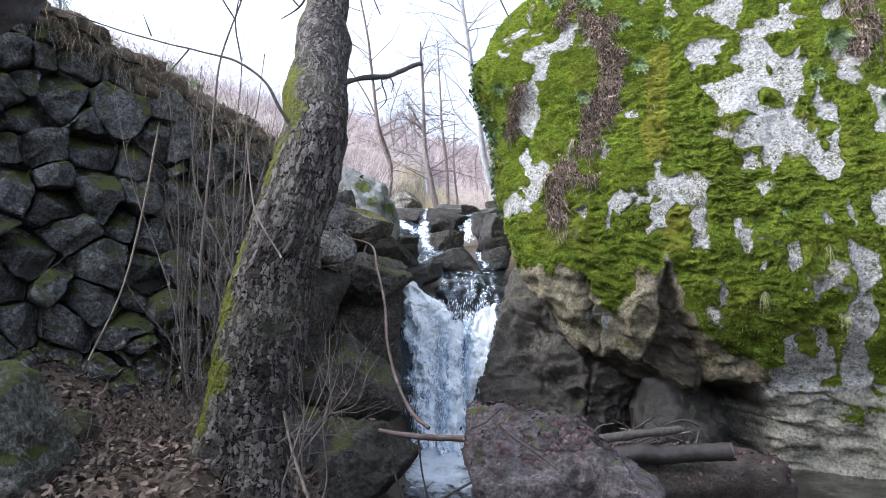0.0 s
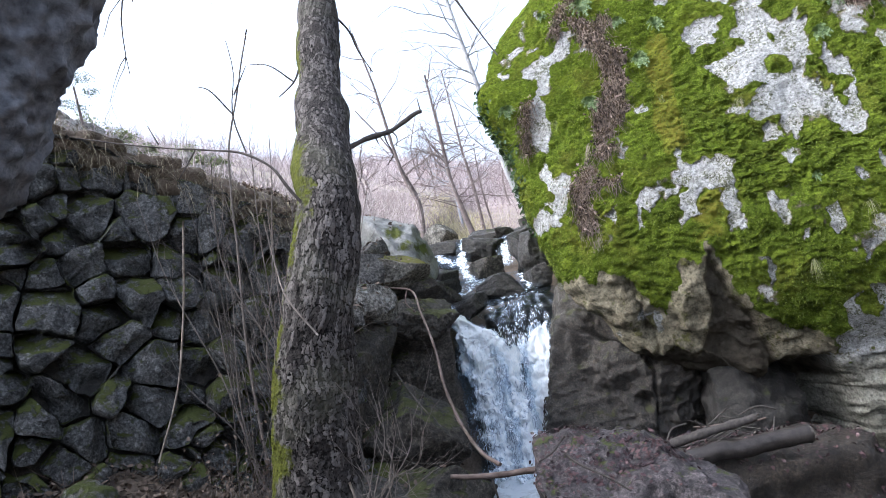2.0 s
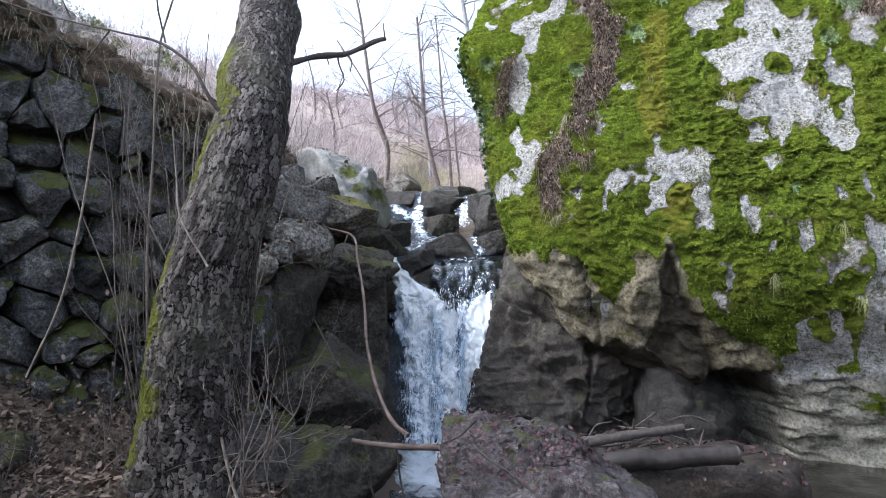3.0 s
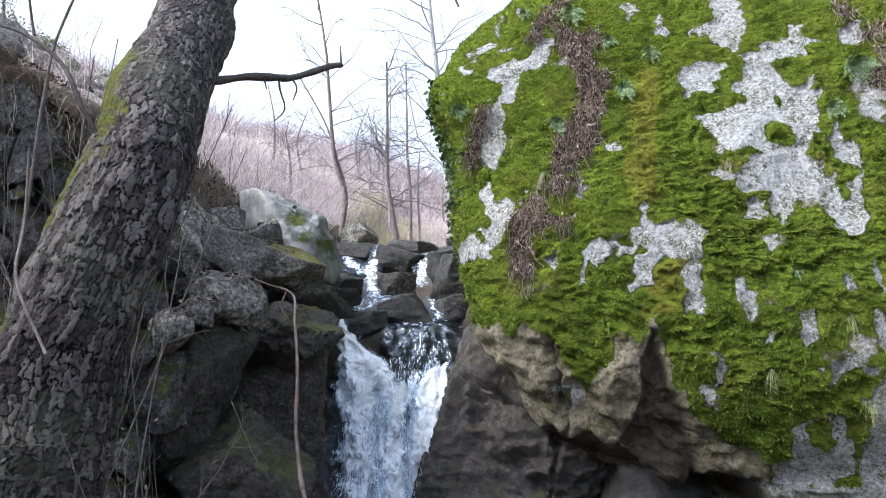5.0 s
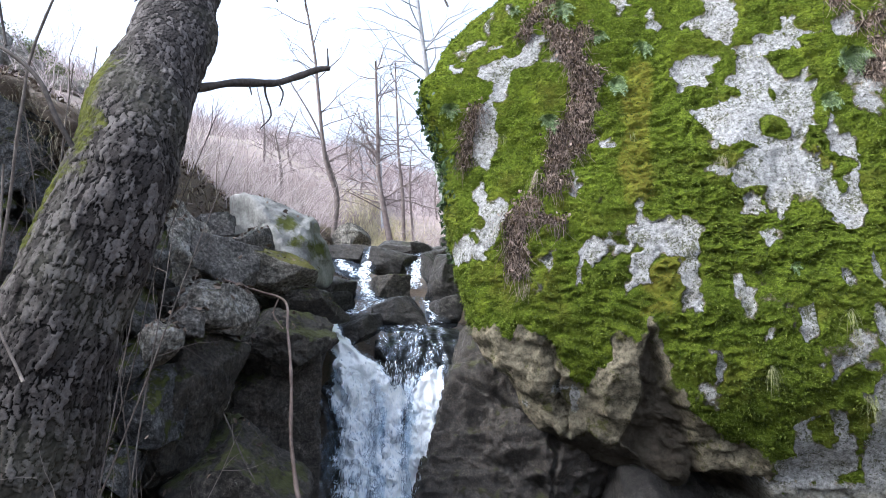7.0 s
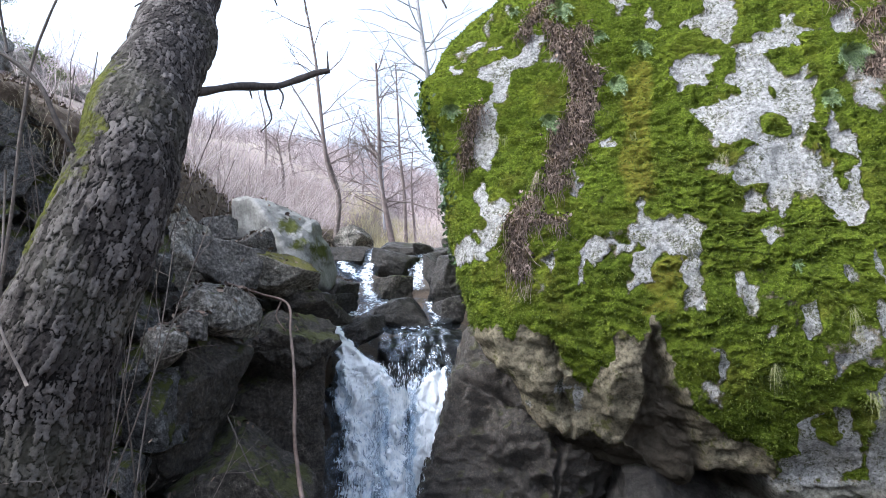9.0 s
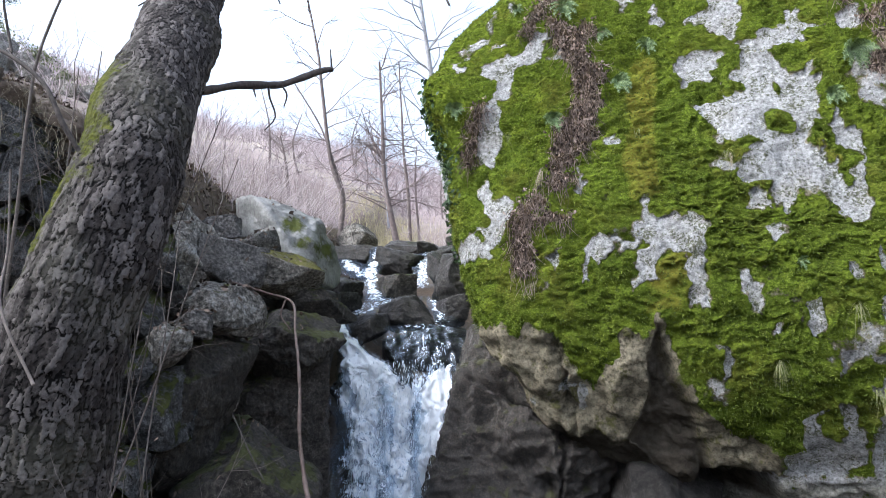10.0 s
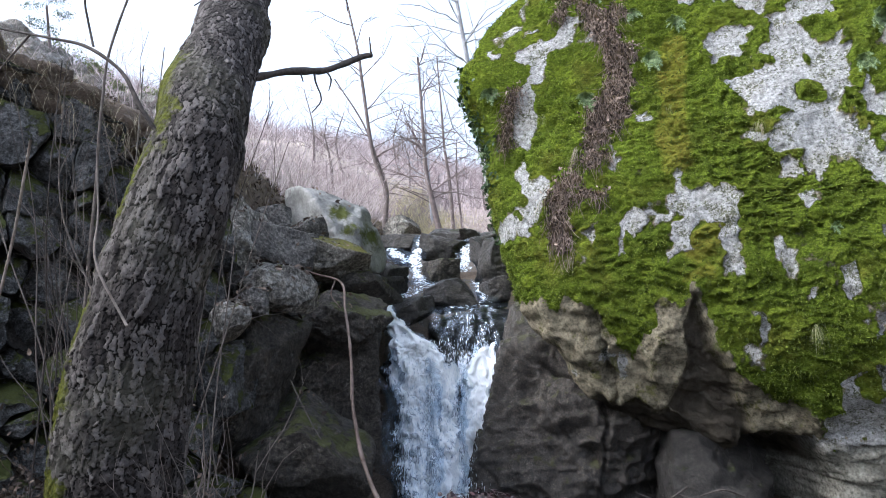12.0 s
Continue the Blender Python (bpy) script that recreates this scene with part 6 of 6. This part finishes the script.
for k in range(46):
    s = 0.3 + 3.0 * k / 45 + rng.uniform(-0.03, 0.03)
    zt = float(np.interp(s, [0, 1.2, 2.06, 2.83, 3.4, 4.2], [3.7, 3.4, 3.02, 2.62, 2.35, 2.15]))
    p = np.array([-3.6, 2.95, 0]) + s * np.array([0.777, 0.629, 0]) + (-0.22 - 0.3 * (zt - 2.1)) * np.array([0.629, -0.777, 0]) + np.array([0, 0, zt])
    v, f = rock_shape((0.2, 0.26, rng.uniform(0.07, 0.13)), 900 + k, 9, 6, 0.15, 0.12, (0, 10, 39))
    sods.add(v + p, f)
tagged(new("wall_sod", sods.mesh("wall_sod", M_SOIL)), "dark earth sod capping the wall", "soil", kind="stuff")

# ---- brush and trees behind ----
rng = np.random.RandomState(71)
brush = Heap()
for _ in range(330):
    y = rng.uniform(7.0, 15.0)
    x = np.interp(y, [7, 9, 15], [-1.5, -1.0, -1.0]) - abs(rng.normal()) * 1.4
    z = ground_z(x, y)
    for _ in range(rng.randint(2, 5)):
        branchlets(brush, rng, (x, y, z - 0.03), (rng.normal() * 0.4, rng.normal() * 0.4, 1), rng.uniform(0.25, 0.9), rng.uniform(0.003, 0.006), 1, 0.6, sides=3)
for _ in range(260):
    y = rng.uniform(10.5, 21.0)
    x = rng.uniform(-2.5 if y > 15 else 0.3, 4.0)
    z = ground_z(x, y)
    for _ in range(3):
        branchlets(brush, rng, (x, y, z - 0.03), (rng.normal() * 0.5, rng.normal() * 0.4, 1), rng.uniform(0.3, 1.0), rng.uniform(0.003, 0.006), 1, 0.6, sides=3)
tagged(new("bank_brush", brush.mesh("bank_brush", M_HAZYBRUSH)), "tangle of bare reddish-brown bramble stems", "brush", kind="stuff")

far = Heap()
n = 4500
ys = 20 + 108 * rng.rand(n) ** 1.3
xs = rng.uniform(-0.65, 0.35, n) * ys
pp = np.stack([xs, ys, 0 * xs], 1)
fade = sstep(14, 60, ys)
zs = ground_height(xs, ys) + 0.06 * fbm(pp, 1.7, 4, 3) + fade * (1.6 * fbm(pp, 0.06, 4, 8) + 0.5 * fbm(pp, 0.4, 3, 4))
for x, y, z in zip(xs, ys, zs):
    hgt = rng.uniform(0.35, 0.9) * (1 + y / 70)
    for _ in range(9):
        d = np.array([rng.normal() * 0.8, rng.normal() * 0.3, 1.0])
        w = 0.004 + 0.00035 * y
        b, e = np.array([x + rng.normal() * 0.2, y, z - 0.1]), None
        e = b + d * hgt * rng.uniform(0.5, 1.0)
        mid = (b + e) / 2 + np.array([rng.normal(), 0, 0]) * 0.1 * hgt
        q = np.array([w, 0, 0])
        far.add(np.array([b - q, b + q, mid + q * 0.7, mid - q * 0.7, e]), [(0, 1, 2, 3), (3, 2, 4)])
tagged(new("hill_brush", far.mesh("hill_brush", M_HAZYBRUSH, False)), "bare brown scrub covering the far hillside, lilac haze in its colour", "brush", kind="stuff")


def bare_tree(points, r, seed, label, limbs, reach, material, fine=2):
    """A thin bare tree: trunk, limbs and twigs."""
    rs = np.random.RandomState(seed)
    thing = tagged(empty("bare_tree", points[0]), label, "tree", "bare trees above the falls")
    line = smooth_line(points, 30)
    v, f = tube(line, np.linspace(r, r * 0.3, 30), 7)
    hang(new("trunk", mesh_of("trunk", v, f, material)), thing)
    h = Heap()
    for k in range(limbs):
        i = rs.randint(7, 30)
        branchlets(h, rs, line[i], (rs.choice((-1, 1)) * rs.uniform(0.4, 1), rs.normal() * 0.5, rs.uniform(0.1, 0.8)), reach * rs.uniform(0.5, 1.0) * (1.2 - i / 40), r * 0.2, fine, 0.5, sides=4)
    tagged(hang(new("twig_mass", h.mesh("twig_mass", material)), thing), kind="stuff")
    return thing


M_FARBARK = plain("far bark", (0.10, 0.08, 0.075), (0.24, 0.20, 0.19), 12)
# grey-blue here is distance haze put into the bark and twig colour
M_HAZETWIG = plain("twigs in grey-blue haze", (0.20, 0.20, 0.22), (0.36, 0.37, 0.41), 12)
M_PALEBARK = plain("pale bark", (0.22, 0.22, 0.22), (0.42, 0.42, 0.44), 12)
bare_tree([(-0.10, 14.6, 3.0), (-0.24, 14.6, 3.7), (-0.35, 14.6, 4.3), (-0.39, 14.6, 5.3), (-0.45, 14.6, 6.5)], 0.065, 81, "leaning bare tree on the far bank", 30, 1.5, M_FARBARK)
bare_tree([(-0.90, 12.0, 2.8), (-0.86, 12.0, 3.5), (-1.04, 12.0, 4.1), (-1.18, 12.0, 5.2), (-1.24, 12.0, 5.7), (-1.42, 12.0, 6.6)], 0.042, 82, "thin crooked bare tree beside the rapids", 16, 1.1, M_FARBARK)
bare_tree([(-0.90, 12.05, 2.8), (-0.84, 12.05, 3.5), (-0.98, 12.05, 4.0), (-1.20, 12.05, 4.6), (-1.62, 12.1, 5.3)], 0.03, 88, "thin forked bare tree beside the rapids", 12, 0.9, M_FARBARK)
bare_tree([(0.12, 16.0, 3.2), (0.07, 16.0, 4.3), (-0.02, 16.0, 5.1), (-0.06, 16.0, 5.9), (-0.12, 16.0, 7.0)], 0.042, 83, "thin bare tree on the far bank", 28, 1.4, M_FARBARK)
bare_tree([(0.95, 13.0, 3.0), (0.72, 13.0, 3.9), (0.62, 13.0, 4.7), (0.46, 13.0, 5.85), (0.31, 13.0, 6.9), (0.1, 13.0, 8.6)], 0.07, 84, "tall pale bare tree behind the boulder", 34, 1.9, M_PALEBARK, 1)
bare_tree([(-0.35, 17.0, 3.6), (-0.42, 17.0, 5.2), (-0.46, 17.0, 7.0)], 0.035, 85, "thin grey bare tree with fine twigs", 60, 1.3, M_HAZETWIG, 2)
bare_tree([(-1.9, 13.5, 3.7), (-1.95, 13.5, 4.3), (-2.05, 13.5, 4.8)], 0.035, 86, "low bare thorn tree on the bank", 20, 0.9, M_FARBARK)
bare_tree([(0.30, 15.0, 3.2), (0.22, 15, 4.2), (0.24, 15, 5.0)], 0.025, 87, "thin bare tree near the far bank", 20, 1.1, M_FARBARK)
rs = np.random.RandomState(89)
for k in range(9):
    x, y = rs.uniform(-3.2, 1.3), rs.uniform(17, 24)
    z, h = ground_z(x, y), rs.uniform(1.2, 2.4)
    bare_tree([(x, y, z - 0.1), (x + rs.normal() * 0.1, y, z + h * 0.5), (x + rs.normal() * 0.25, y, z + h)], 0.03, 400 + k, "small bare thorn tree on the hillside", 16, 0.9, M_FARBARK, 2)

# hillside rocks and bushes above the wall
for k, (x, y, s, up) in enumerate(((-8.6, 18.0, (0.45, 0.4, 0.3), 0.1), (-9.2, 18.6, (0.5, 0.4, 0.35), 0.2), (-8.0, 17.8, (0.3, 0.3, 0.25), 0.1), (-7.2, 18, (0.45, 0.4, 0.4), 0.2), (-7.4, 17.4, (0.4, 0.4, 0.3), 0.2), (-9.9, 18, (0.8, 0.8, 0.8), 0.3), (-6.6, 17.5, (0.35, 0.4, 0.25), 0.1), (-5.9, 17.2, (0.4, 0.4, 0.25), 0.1), (-10.8, 18.5, (0.9, 0.9, 0.9), 0.3), (-6.9, 19, (0.5, 0.4, 0.4), 0.2))):
    rock("hill_rock", (x, y, ground_z(x, y) + up * s[2]), s, 950 + k, M_GREY, "weathered pale grey outcrop on the hillside", "rock", n=22, planes=9, group="hillside rocks")


def bush(place, size, seed, label):
    rs = np.random.RandomState(seed)
    h = Heap()
    place = np.array(place, float)
    for _ in range(900):
        d = rs.normal(size=3)
        d = d / np.linalg.norm(d) * rs.uniform(0.5, 1.0)
        lump = 0.7 + 0.5 * vnoise(d[None] + seed, 2.2, seed)[0]
        lay(h, rs, place + d * np.asarray(size) * lump + np.array([0, 0, size[2]]), rs.uniform(0.04, 0.09), 0.9)
    thing = tagged(empty("bush", place), label, "bush", "hillside bushes")
    tagged(hang(new("leaves", h.mesh("leaves", M_BUSH, False)), thing), kind="stuff")
    hang(new("stem", mesh_of("stem", *tube(np.array([place - (0, 0, 0.2), place + (0.03, 0, 0.2), place + (0, 0, size[2] * 1.2)]), [0.05, 0.04, 0.02], 6), M_FARBARK)), thing)
    return thing


for k, (x, y, s) in enumerate(((-7.0, 18.3, (0.5, 0.45, 0.4)), (-6.5, 17.8, (0.35, 0.35, 0.3)), (-9.0, 19.0, (0.6, 0.5, 0.45)), (-8.2, 18.8, (0.4, 0.35, 0.3)), (-9.8, 18.8, (0.8, 0.6, 0.6)), (-6.2, 18.5, (0.4, 0.4, 0.25)))):
    bush((x, y, ground_z(x, y)), s, 970 + k, "small grey-green bush on the hillside")

# dry grass on the left bank
rng = np.random.RandomState(91)
straw = Heap()
for _ in range(9000):
    y = rng.uniform(6.5, 13.0)
    x = np.interp(y, [6.5, 9, 13], [-1.1, -0.8, -0.7]) - abs(rng.normal()) * 1.3
    straw.v.append(np.array([[x, y, 0.0]]))
pts = np.vstack(straw.v)
pz = ground_height(pts[:, 0], pts[:, 1]) + 0.06 * fbm(pts * np.array([1, 1, 0]), 1.7, 4, 3)
straw = Heap()
for (x, y, _), z in zip(pts, pz):
    d = unit((rng.normal() * 0.8, rng.normal() * 0.8, 0.6))
    ln = rng.uniform(0.08, 0.28)
    t = np.linspace(0, 1, 4)[:, None]
    line = np.array([x, y, z]) + d * ln * t + np.array([0, 0, -1.0]) * ln * t ** 2 * rng.uniform(0.2, 0.8)
    w = unit(np.cross(d, (0, 0, 1)) + 1e-6) * 0.003
    straw.add(np.vstack([line - w * (1 - t * 0.8), line + w * (1 - t * 0.8)]), [(i, i + 1, 5 + i, 4 + i) for i in range(3)])
tagged(new("bank_straw", straw.mesh("bank_straw", M_STRAW, False)), "flattened dry grass on the stream bank", "grass", kind="stuff")

# the near tree leaning over the path
NEAR_TRUNK = np.array([(-1.5, 0.70, ground_z(-1.5, 0.7) - 0.1, 0.24), (-1.38, 0.77, 0.8, 0.19), (-1.2, 0.85, 1.3, 0.17), (-0.90, 0.93, 1.76, 0.155), (-0.68, 1.0, 1.96, 0.15), (-0.62, 1.0, 2.06, 0.15), (-0.53, 1.0, 2.19, 0.15), (-0.30, 1.0, 2.6, 0.14), (0.05, 0.95, 3.3, 0.12), (0.15, 0.9, 4.2, 0.09)])
near_tree = tagged(empty("leaning_tree", NEAR_TRUNK[0, :3]), "dark grey rough-barked tree trunk leaning over the path", "tree")
nt = smooth_line(NEAR_TRUNK, 260)
v, f = tube(nt[:, :3], nt[:, 3], 90)
lum = -0.02 + 0.016 * fbm(v, 4, 4, 33) + 0.012 * ridged(v * np.array([1, 1, 0.35]), 22, 3, 34) + 0.006 * fbm(v, 45, 3, 35)
out = v[:len(nt) * 90] - np.repeat(nt[:, :3], 90, axis=0)
v[:len(out)] += out / np.linalg.norm(out, axis=1)[:, None] * lum[:len(out), None]
M_NEARBARK = plain("dark grey bark", (0.04, 0.043, 0.05), (0.26, 0.275, 0.31), 40, 0.95)
hang(new("trunk", mesh_of("trunk", v, f, M_NEARBARK)), near_tree)

# a small pine on the hillside
M_PINE = plain("pine green", (0.03, 0.05, 0.03), (0.10, 0.14, 0.08), 6, 0.9, 0.6)
rs = np.random.RandomState(77)
foot = np.array([-9.5, 18.0, ground_z(-9.5, 18.0)])
pine = tagged(empty("pine_tree", foot), "small flat-crowned pine on the hillside", "tree")
rise = max(0.6, 9.35 - foot[2])
stem = np.array([foot - (0, 0, 0.2), foot + (0.05, 0, rise * 0.4), foot + (-0.05, 0, rise)])
hang(new("trunk", mesh_of("trunk", *tube(stem, [0.05, 0.04, 0.025], 7), M_FARBARK)), pine)
crown = Heap()
for c, size in (((-0.35, 0, 0.05), (0.42, 0.3, 0.2)), ((0.3, 0, 0.12), (0.42, 0.3, 0.2)), ((-0.02, 0, 0.3), (0.4, 0.3, 0.18)), ((0.42, 0, -0.25), (0.3, 0.25, 0.16)), ((-0.3, 0, -0.4), (0.3, 0.25, 0.16)), ((0.1, 0, -0.6), (0.32, 0.25, 0.16))):
    for _ in range(380):
        d = rs.normal(size=3)
        d = d / np.linalg.norm(d) * rs.uniform(0.3, 1.0)
        lay(crown, rs, stem[2] + np.array(c) + d * np.array(size), rs.uniform(0.02, 0.05), 0.9)
tagged(hang(new("crown", crown.mesh("crown", M_PINE, False)), pine), kind="stuff")

# dry leaves and dead bramble heaped along the foot of the wall
rng = np.random.RandomState(66)
pile, stems = Heap(), Heap()
for _ in range(1500):
    s = rng.rand()
    base = np.array([-1.75 + 0.85 * s, 3.45 + 0.25 * s, 0.62 + 0.22 * s]) + rng.normal(size=3) * np.array([0.10, 0.10, 0.0])
    lay(pile, rng, base + (0, 0, 0.34 * abs(rng.normal()) * (0.35 + 0.65 * s)), rng.uniform(0.012, 0.03), 0.9)
for _ in range(130):
    s = rng.rand()
    base = np.array([-1.75 + 0.85 * s, 3.45 + 0.25 * s, 0.6 + 0.2 * s]) + rng.normal(size=3) * np.array([0.1, 0.1, 0.0])
    branchlets(stems, rng, base, (rng.normal() * 0.7, rng.normal() * 0.5, 0.8), rng.uniform(0.15, 0.45), rng.uniform(0.0015, 0.003), 1, 0.6, sides=3)
heap_thing = tagged(empty("bramble_heap", (-1.3, 3.6, 0.7)), "heap of dead bramble and dry brown leaves", "bramble")
tagged(hang(new("dead_leaf_mass", pile.mesh("dead_leaf_mass", M_LEAF, False)), heap_thing), kind="stuff")
tagged(hang(new("stem_mass", stems.mesh("stem_mass", M_TWIG)), heap_thing), kind="stuff")

# pale dry grass on the far bank above the rapids
rng = np.random.RandomState(44)
tall = Heap()
for _ in range(2200):
    y = rng.uniform(14.0, 19.0)
    x = 0.3 - 0.045 * y + rng.normal() * 0.4
    p = np.array([x, y, ground_height(np.array([x]), np.array([y]))[0]])
    d = unit((rng.normal() * 0.5, rng.normal() * 0.4, 1.0))
    ln = rng.uniform(0.15, 0.42)
    t = np.linspace(0, 1, 4)[:, None]
    line = p + d * ln * t + np.array([0, 0, -1.0]) * ln * t ** 2 * rng.uniform(0.1, 0.6)
    w = np.array([0.004, 0, 0])
    tall.add(np.vstack([line - w * (1 - t * 0.8), line + w * (1 - t * 0.8)]), [(i, i + 1, 5 + i, 4 + i) for i in range(3)])
M_PALEGRASS = plain("pale dry grass", (0.26, 0.23, 0.13), (0.55, 0.50, 0.32), 8, 0.9, 0.6)
tagged(new("far_grass", tall.mesh("far_grass", M_PALEGRASS, False)), "pale yellow dry grass on the far bank", "grass", kind="stuff")


# ---- dry stone wall ----
W_START, W_DIR, W_OUT = np.array([-3.6, 2.95, 0.0]), unit((0.777, 0.629, 0)), unit((0.629, -0.777, 0))


def wall_top(s):
    return np.interp(s, [0, 1.2, 2.06, 2.83, 3.4, 4.2], [3.7, 3.4, 3.02, 2.62, 2.35, 2.15])


def wall_point(s, z, out):
    """A place on the wall: along it, height, and distance in front of it; it leans back."""
    s, z, out = np.broadcast_arrays(np.asarray(s, float), z, out)
    lean = -0.30 * (z - 2.1)
    return W_START + s[..., None] * W_DIR + (out + lean)[..., None] * W_OUT + z[..., None] * np.array([0, 0, 1.0])


def cell_of(i, pts, reach, pull):
    """The outline of the area that belongs to point i; a larger pull takes more from its neighbours."""
    c = pts[i]
    poly = [c + np.array(d) * reach for d in ((-1, -1), (1, -1), (1, 1), (-1, 1))]
    order = np.argsort(np.hypot(*(pts - c).T))[1:22]
    for j in order:
        n = pts[j] - c
        mid = c + n * np.clip(0.5 + (pull[i] - pull[j]) / (2 * (n @ n)), 0.25, 0.75)
        out = []
        for a, b in zip(poly, poly[1:] + poly[:1]):
            da, db = (a - mid) @ n, (b - mid) @ n
            if da <= 0:
                out.append(a)
            if da * db < 0:
                out.append(a + (b - a) * da / (da - db))
        poly = out
        if len(poly) < 3:
            return None
    return np.array(poly)


def wall_stone(poly, rng, material):
    """One rough stone from its outline (along, height): rings that rise to a broken, tilted face."""
    c = poly.mean(0)
    p = c + (poly - c) * (1 - 0.007 / np.hypot(*(poly - c).T).clip(0.03)[:, None])
    ring = []
    for a, b in zip(p, np.roll(p, -1, 0)):
        for t in np.linspace(0, 1, max(2, int(np.hypot(*(b - a)) / 0.024)), endpoint=False):
            ring.append(a + (b - a) * t)
    ring = np.array(ring)
    ring = 0.7 * ring + 0.15 * (np.roll(ring, 1, 0) + np.roll(ring, -1, 0))
    n = len(ring)
    proud, tilt = rng.uniform(-0.06, 0.06), rng.normal(size=2) * 0.3
    verts, faces = [], []
    levels = [(1.0, -0.16), (1.0, -0.035), (0.98, 0.015), (0.93, 0.05), (0.82, 0.075), (0.64, 0.09), (0.42, 0.095), (0.2, 0.10)]
    ident = rng.randint(1000)
    facets = [(rng.normal(size=2) * 0.55, rng.uniform(0.012, 0.05)) for _ in range(5)]
    deep = np.repeat(np.arange(len(levels)), n)
    scale, out = np.array(levels).T
    q = c + (np.tile(ring, (len(levels), 1)) - c) * scale[deep][:, None]
    o = out[deep] + (q - c) @ tilt * (deep > 0)
    for way, far in facets:
        o = np.where(deep > 1, np.minimum(o, far - (q - c) @ way), o)
    at = np.c_[q, 0 * q[:, 0] + ident]
    o = o + proud + (0.012 * fbm(at, 8, 4, ident, 0.6) + 0.012 * ridged(at, 17, 3, ident)) * (deep > 0)
    q = q + 0.014 * np.stack([fbm(at + 5, 14, 2, ident), fbm(at + 9, 14, 2, ident)], 1) * (deep > 0)[:, None]
    verts.append(wall_point(q[:, 0], q[:, 1], o))
    verts.append(wall_point(c[None, 0], c[None, 1], np.array([min([0.10] + [f for _, f in facets]) + proud])))
    for k in range(len(levels) - 1):
        for i in range(n):
            j = (i + 1) % n
            faces.append((k * n + i, k * n + j, (k + 1) * n + j, (k + 1) * n + i))
    last = (len(levels) - 1) * n
    faces += [(last + i, last + (i + 1) % n, len(levels) * n) for i in range(n)]
    return mesh_of("stone", np.vstack(verts), faces, material)


wall = tagged(empty("dry_stone_wall", (-2.2, 4.1, 1.0)), "old dry stone wall of dark mossy field stones", "wall", kind="structure")
rng = np.random.RandomState(12)
seeds = []
z = 0.55
while z < 3.6:
    h = rng.uniform(0.12, 0.27)
    s = rng.uniform(0.4, 0.6)
    while s < 3.05:
        w = h * rng.uniform(0.8, 2.0)
        if z < wall_top(s) - 0.02:
            seeds.append((s + w / 2, z + h / 2 + rng.uniform(-0.09, 0.09)))
            if rng.rand() < 0.22:
                seeds.append((s + w * rng.uniform(0.1, 0.9), z + h * rng.uniform(0, 1)))
        s += w
    z += h
seeds = np.array(seeds)
pull = rng.uniform(-0.016, 0.016, len(seeds))
for i in range(len(seeds)):
    if not 0.5 < seeds[i, 0] < 3.15:
        continue
    poly = cell_of(i, seeds, 0.24, pull)
    if poly is not None:
        poly = poly.copy()
        poly[:, 1] = np.minimum(poly[:, 1], wall_top(poly[:, 0]) + 0.01)
    if poly is None or np.ptp(poly[:, 0]) * np.ptp(poly[:, 1]) < 0.0015:
        continue
    hang(new("stone", wall_stone(poly, rng, M_WALL)), wall)
sg = np.linspace(0.2, 3.1, 30)
core = np.vstack([wall_point(sg, np.full(30, 0.3), -0.13), wall_point(sg, wall_top(sg) - 0.06, -0.13), wall_point(sg, wall_top(sg) - 0.06, -0.6), wall_point(sg, np.full(30, 0.3), -0.6)])
cf = [tuple(f) for f in grid_faces(4, 30).tolist()]
hang(new("wall_core", mesh_of("wall_core", core, cf, M_WET)), wall)
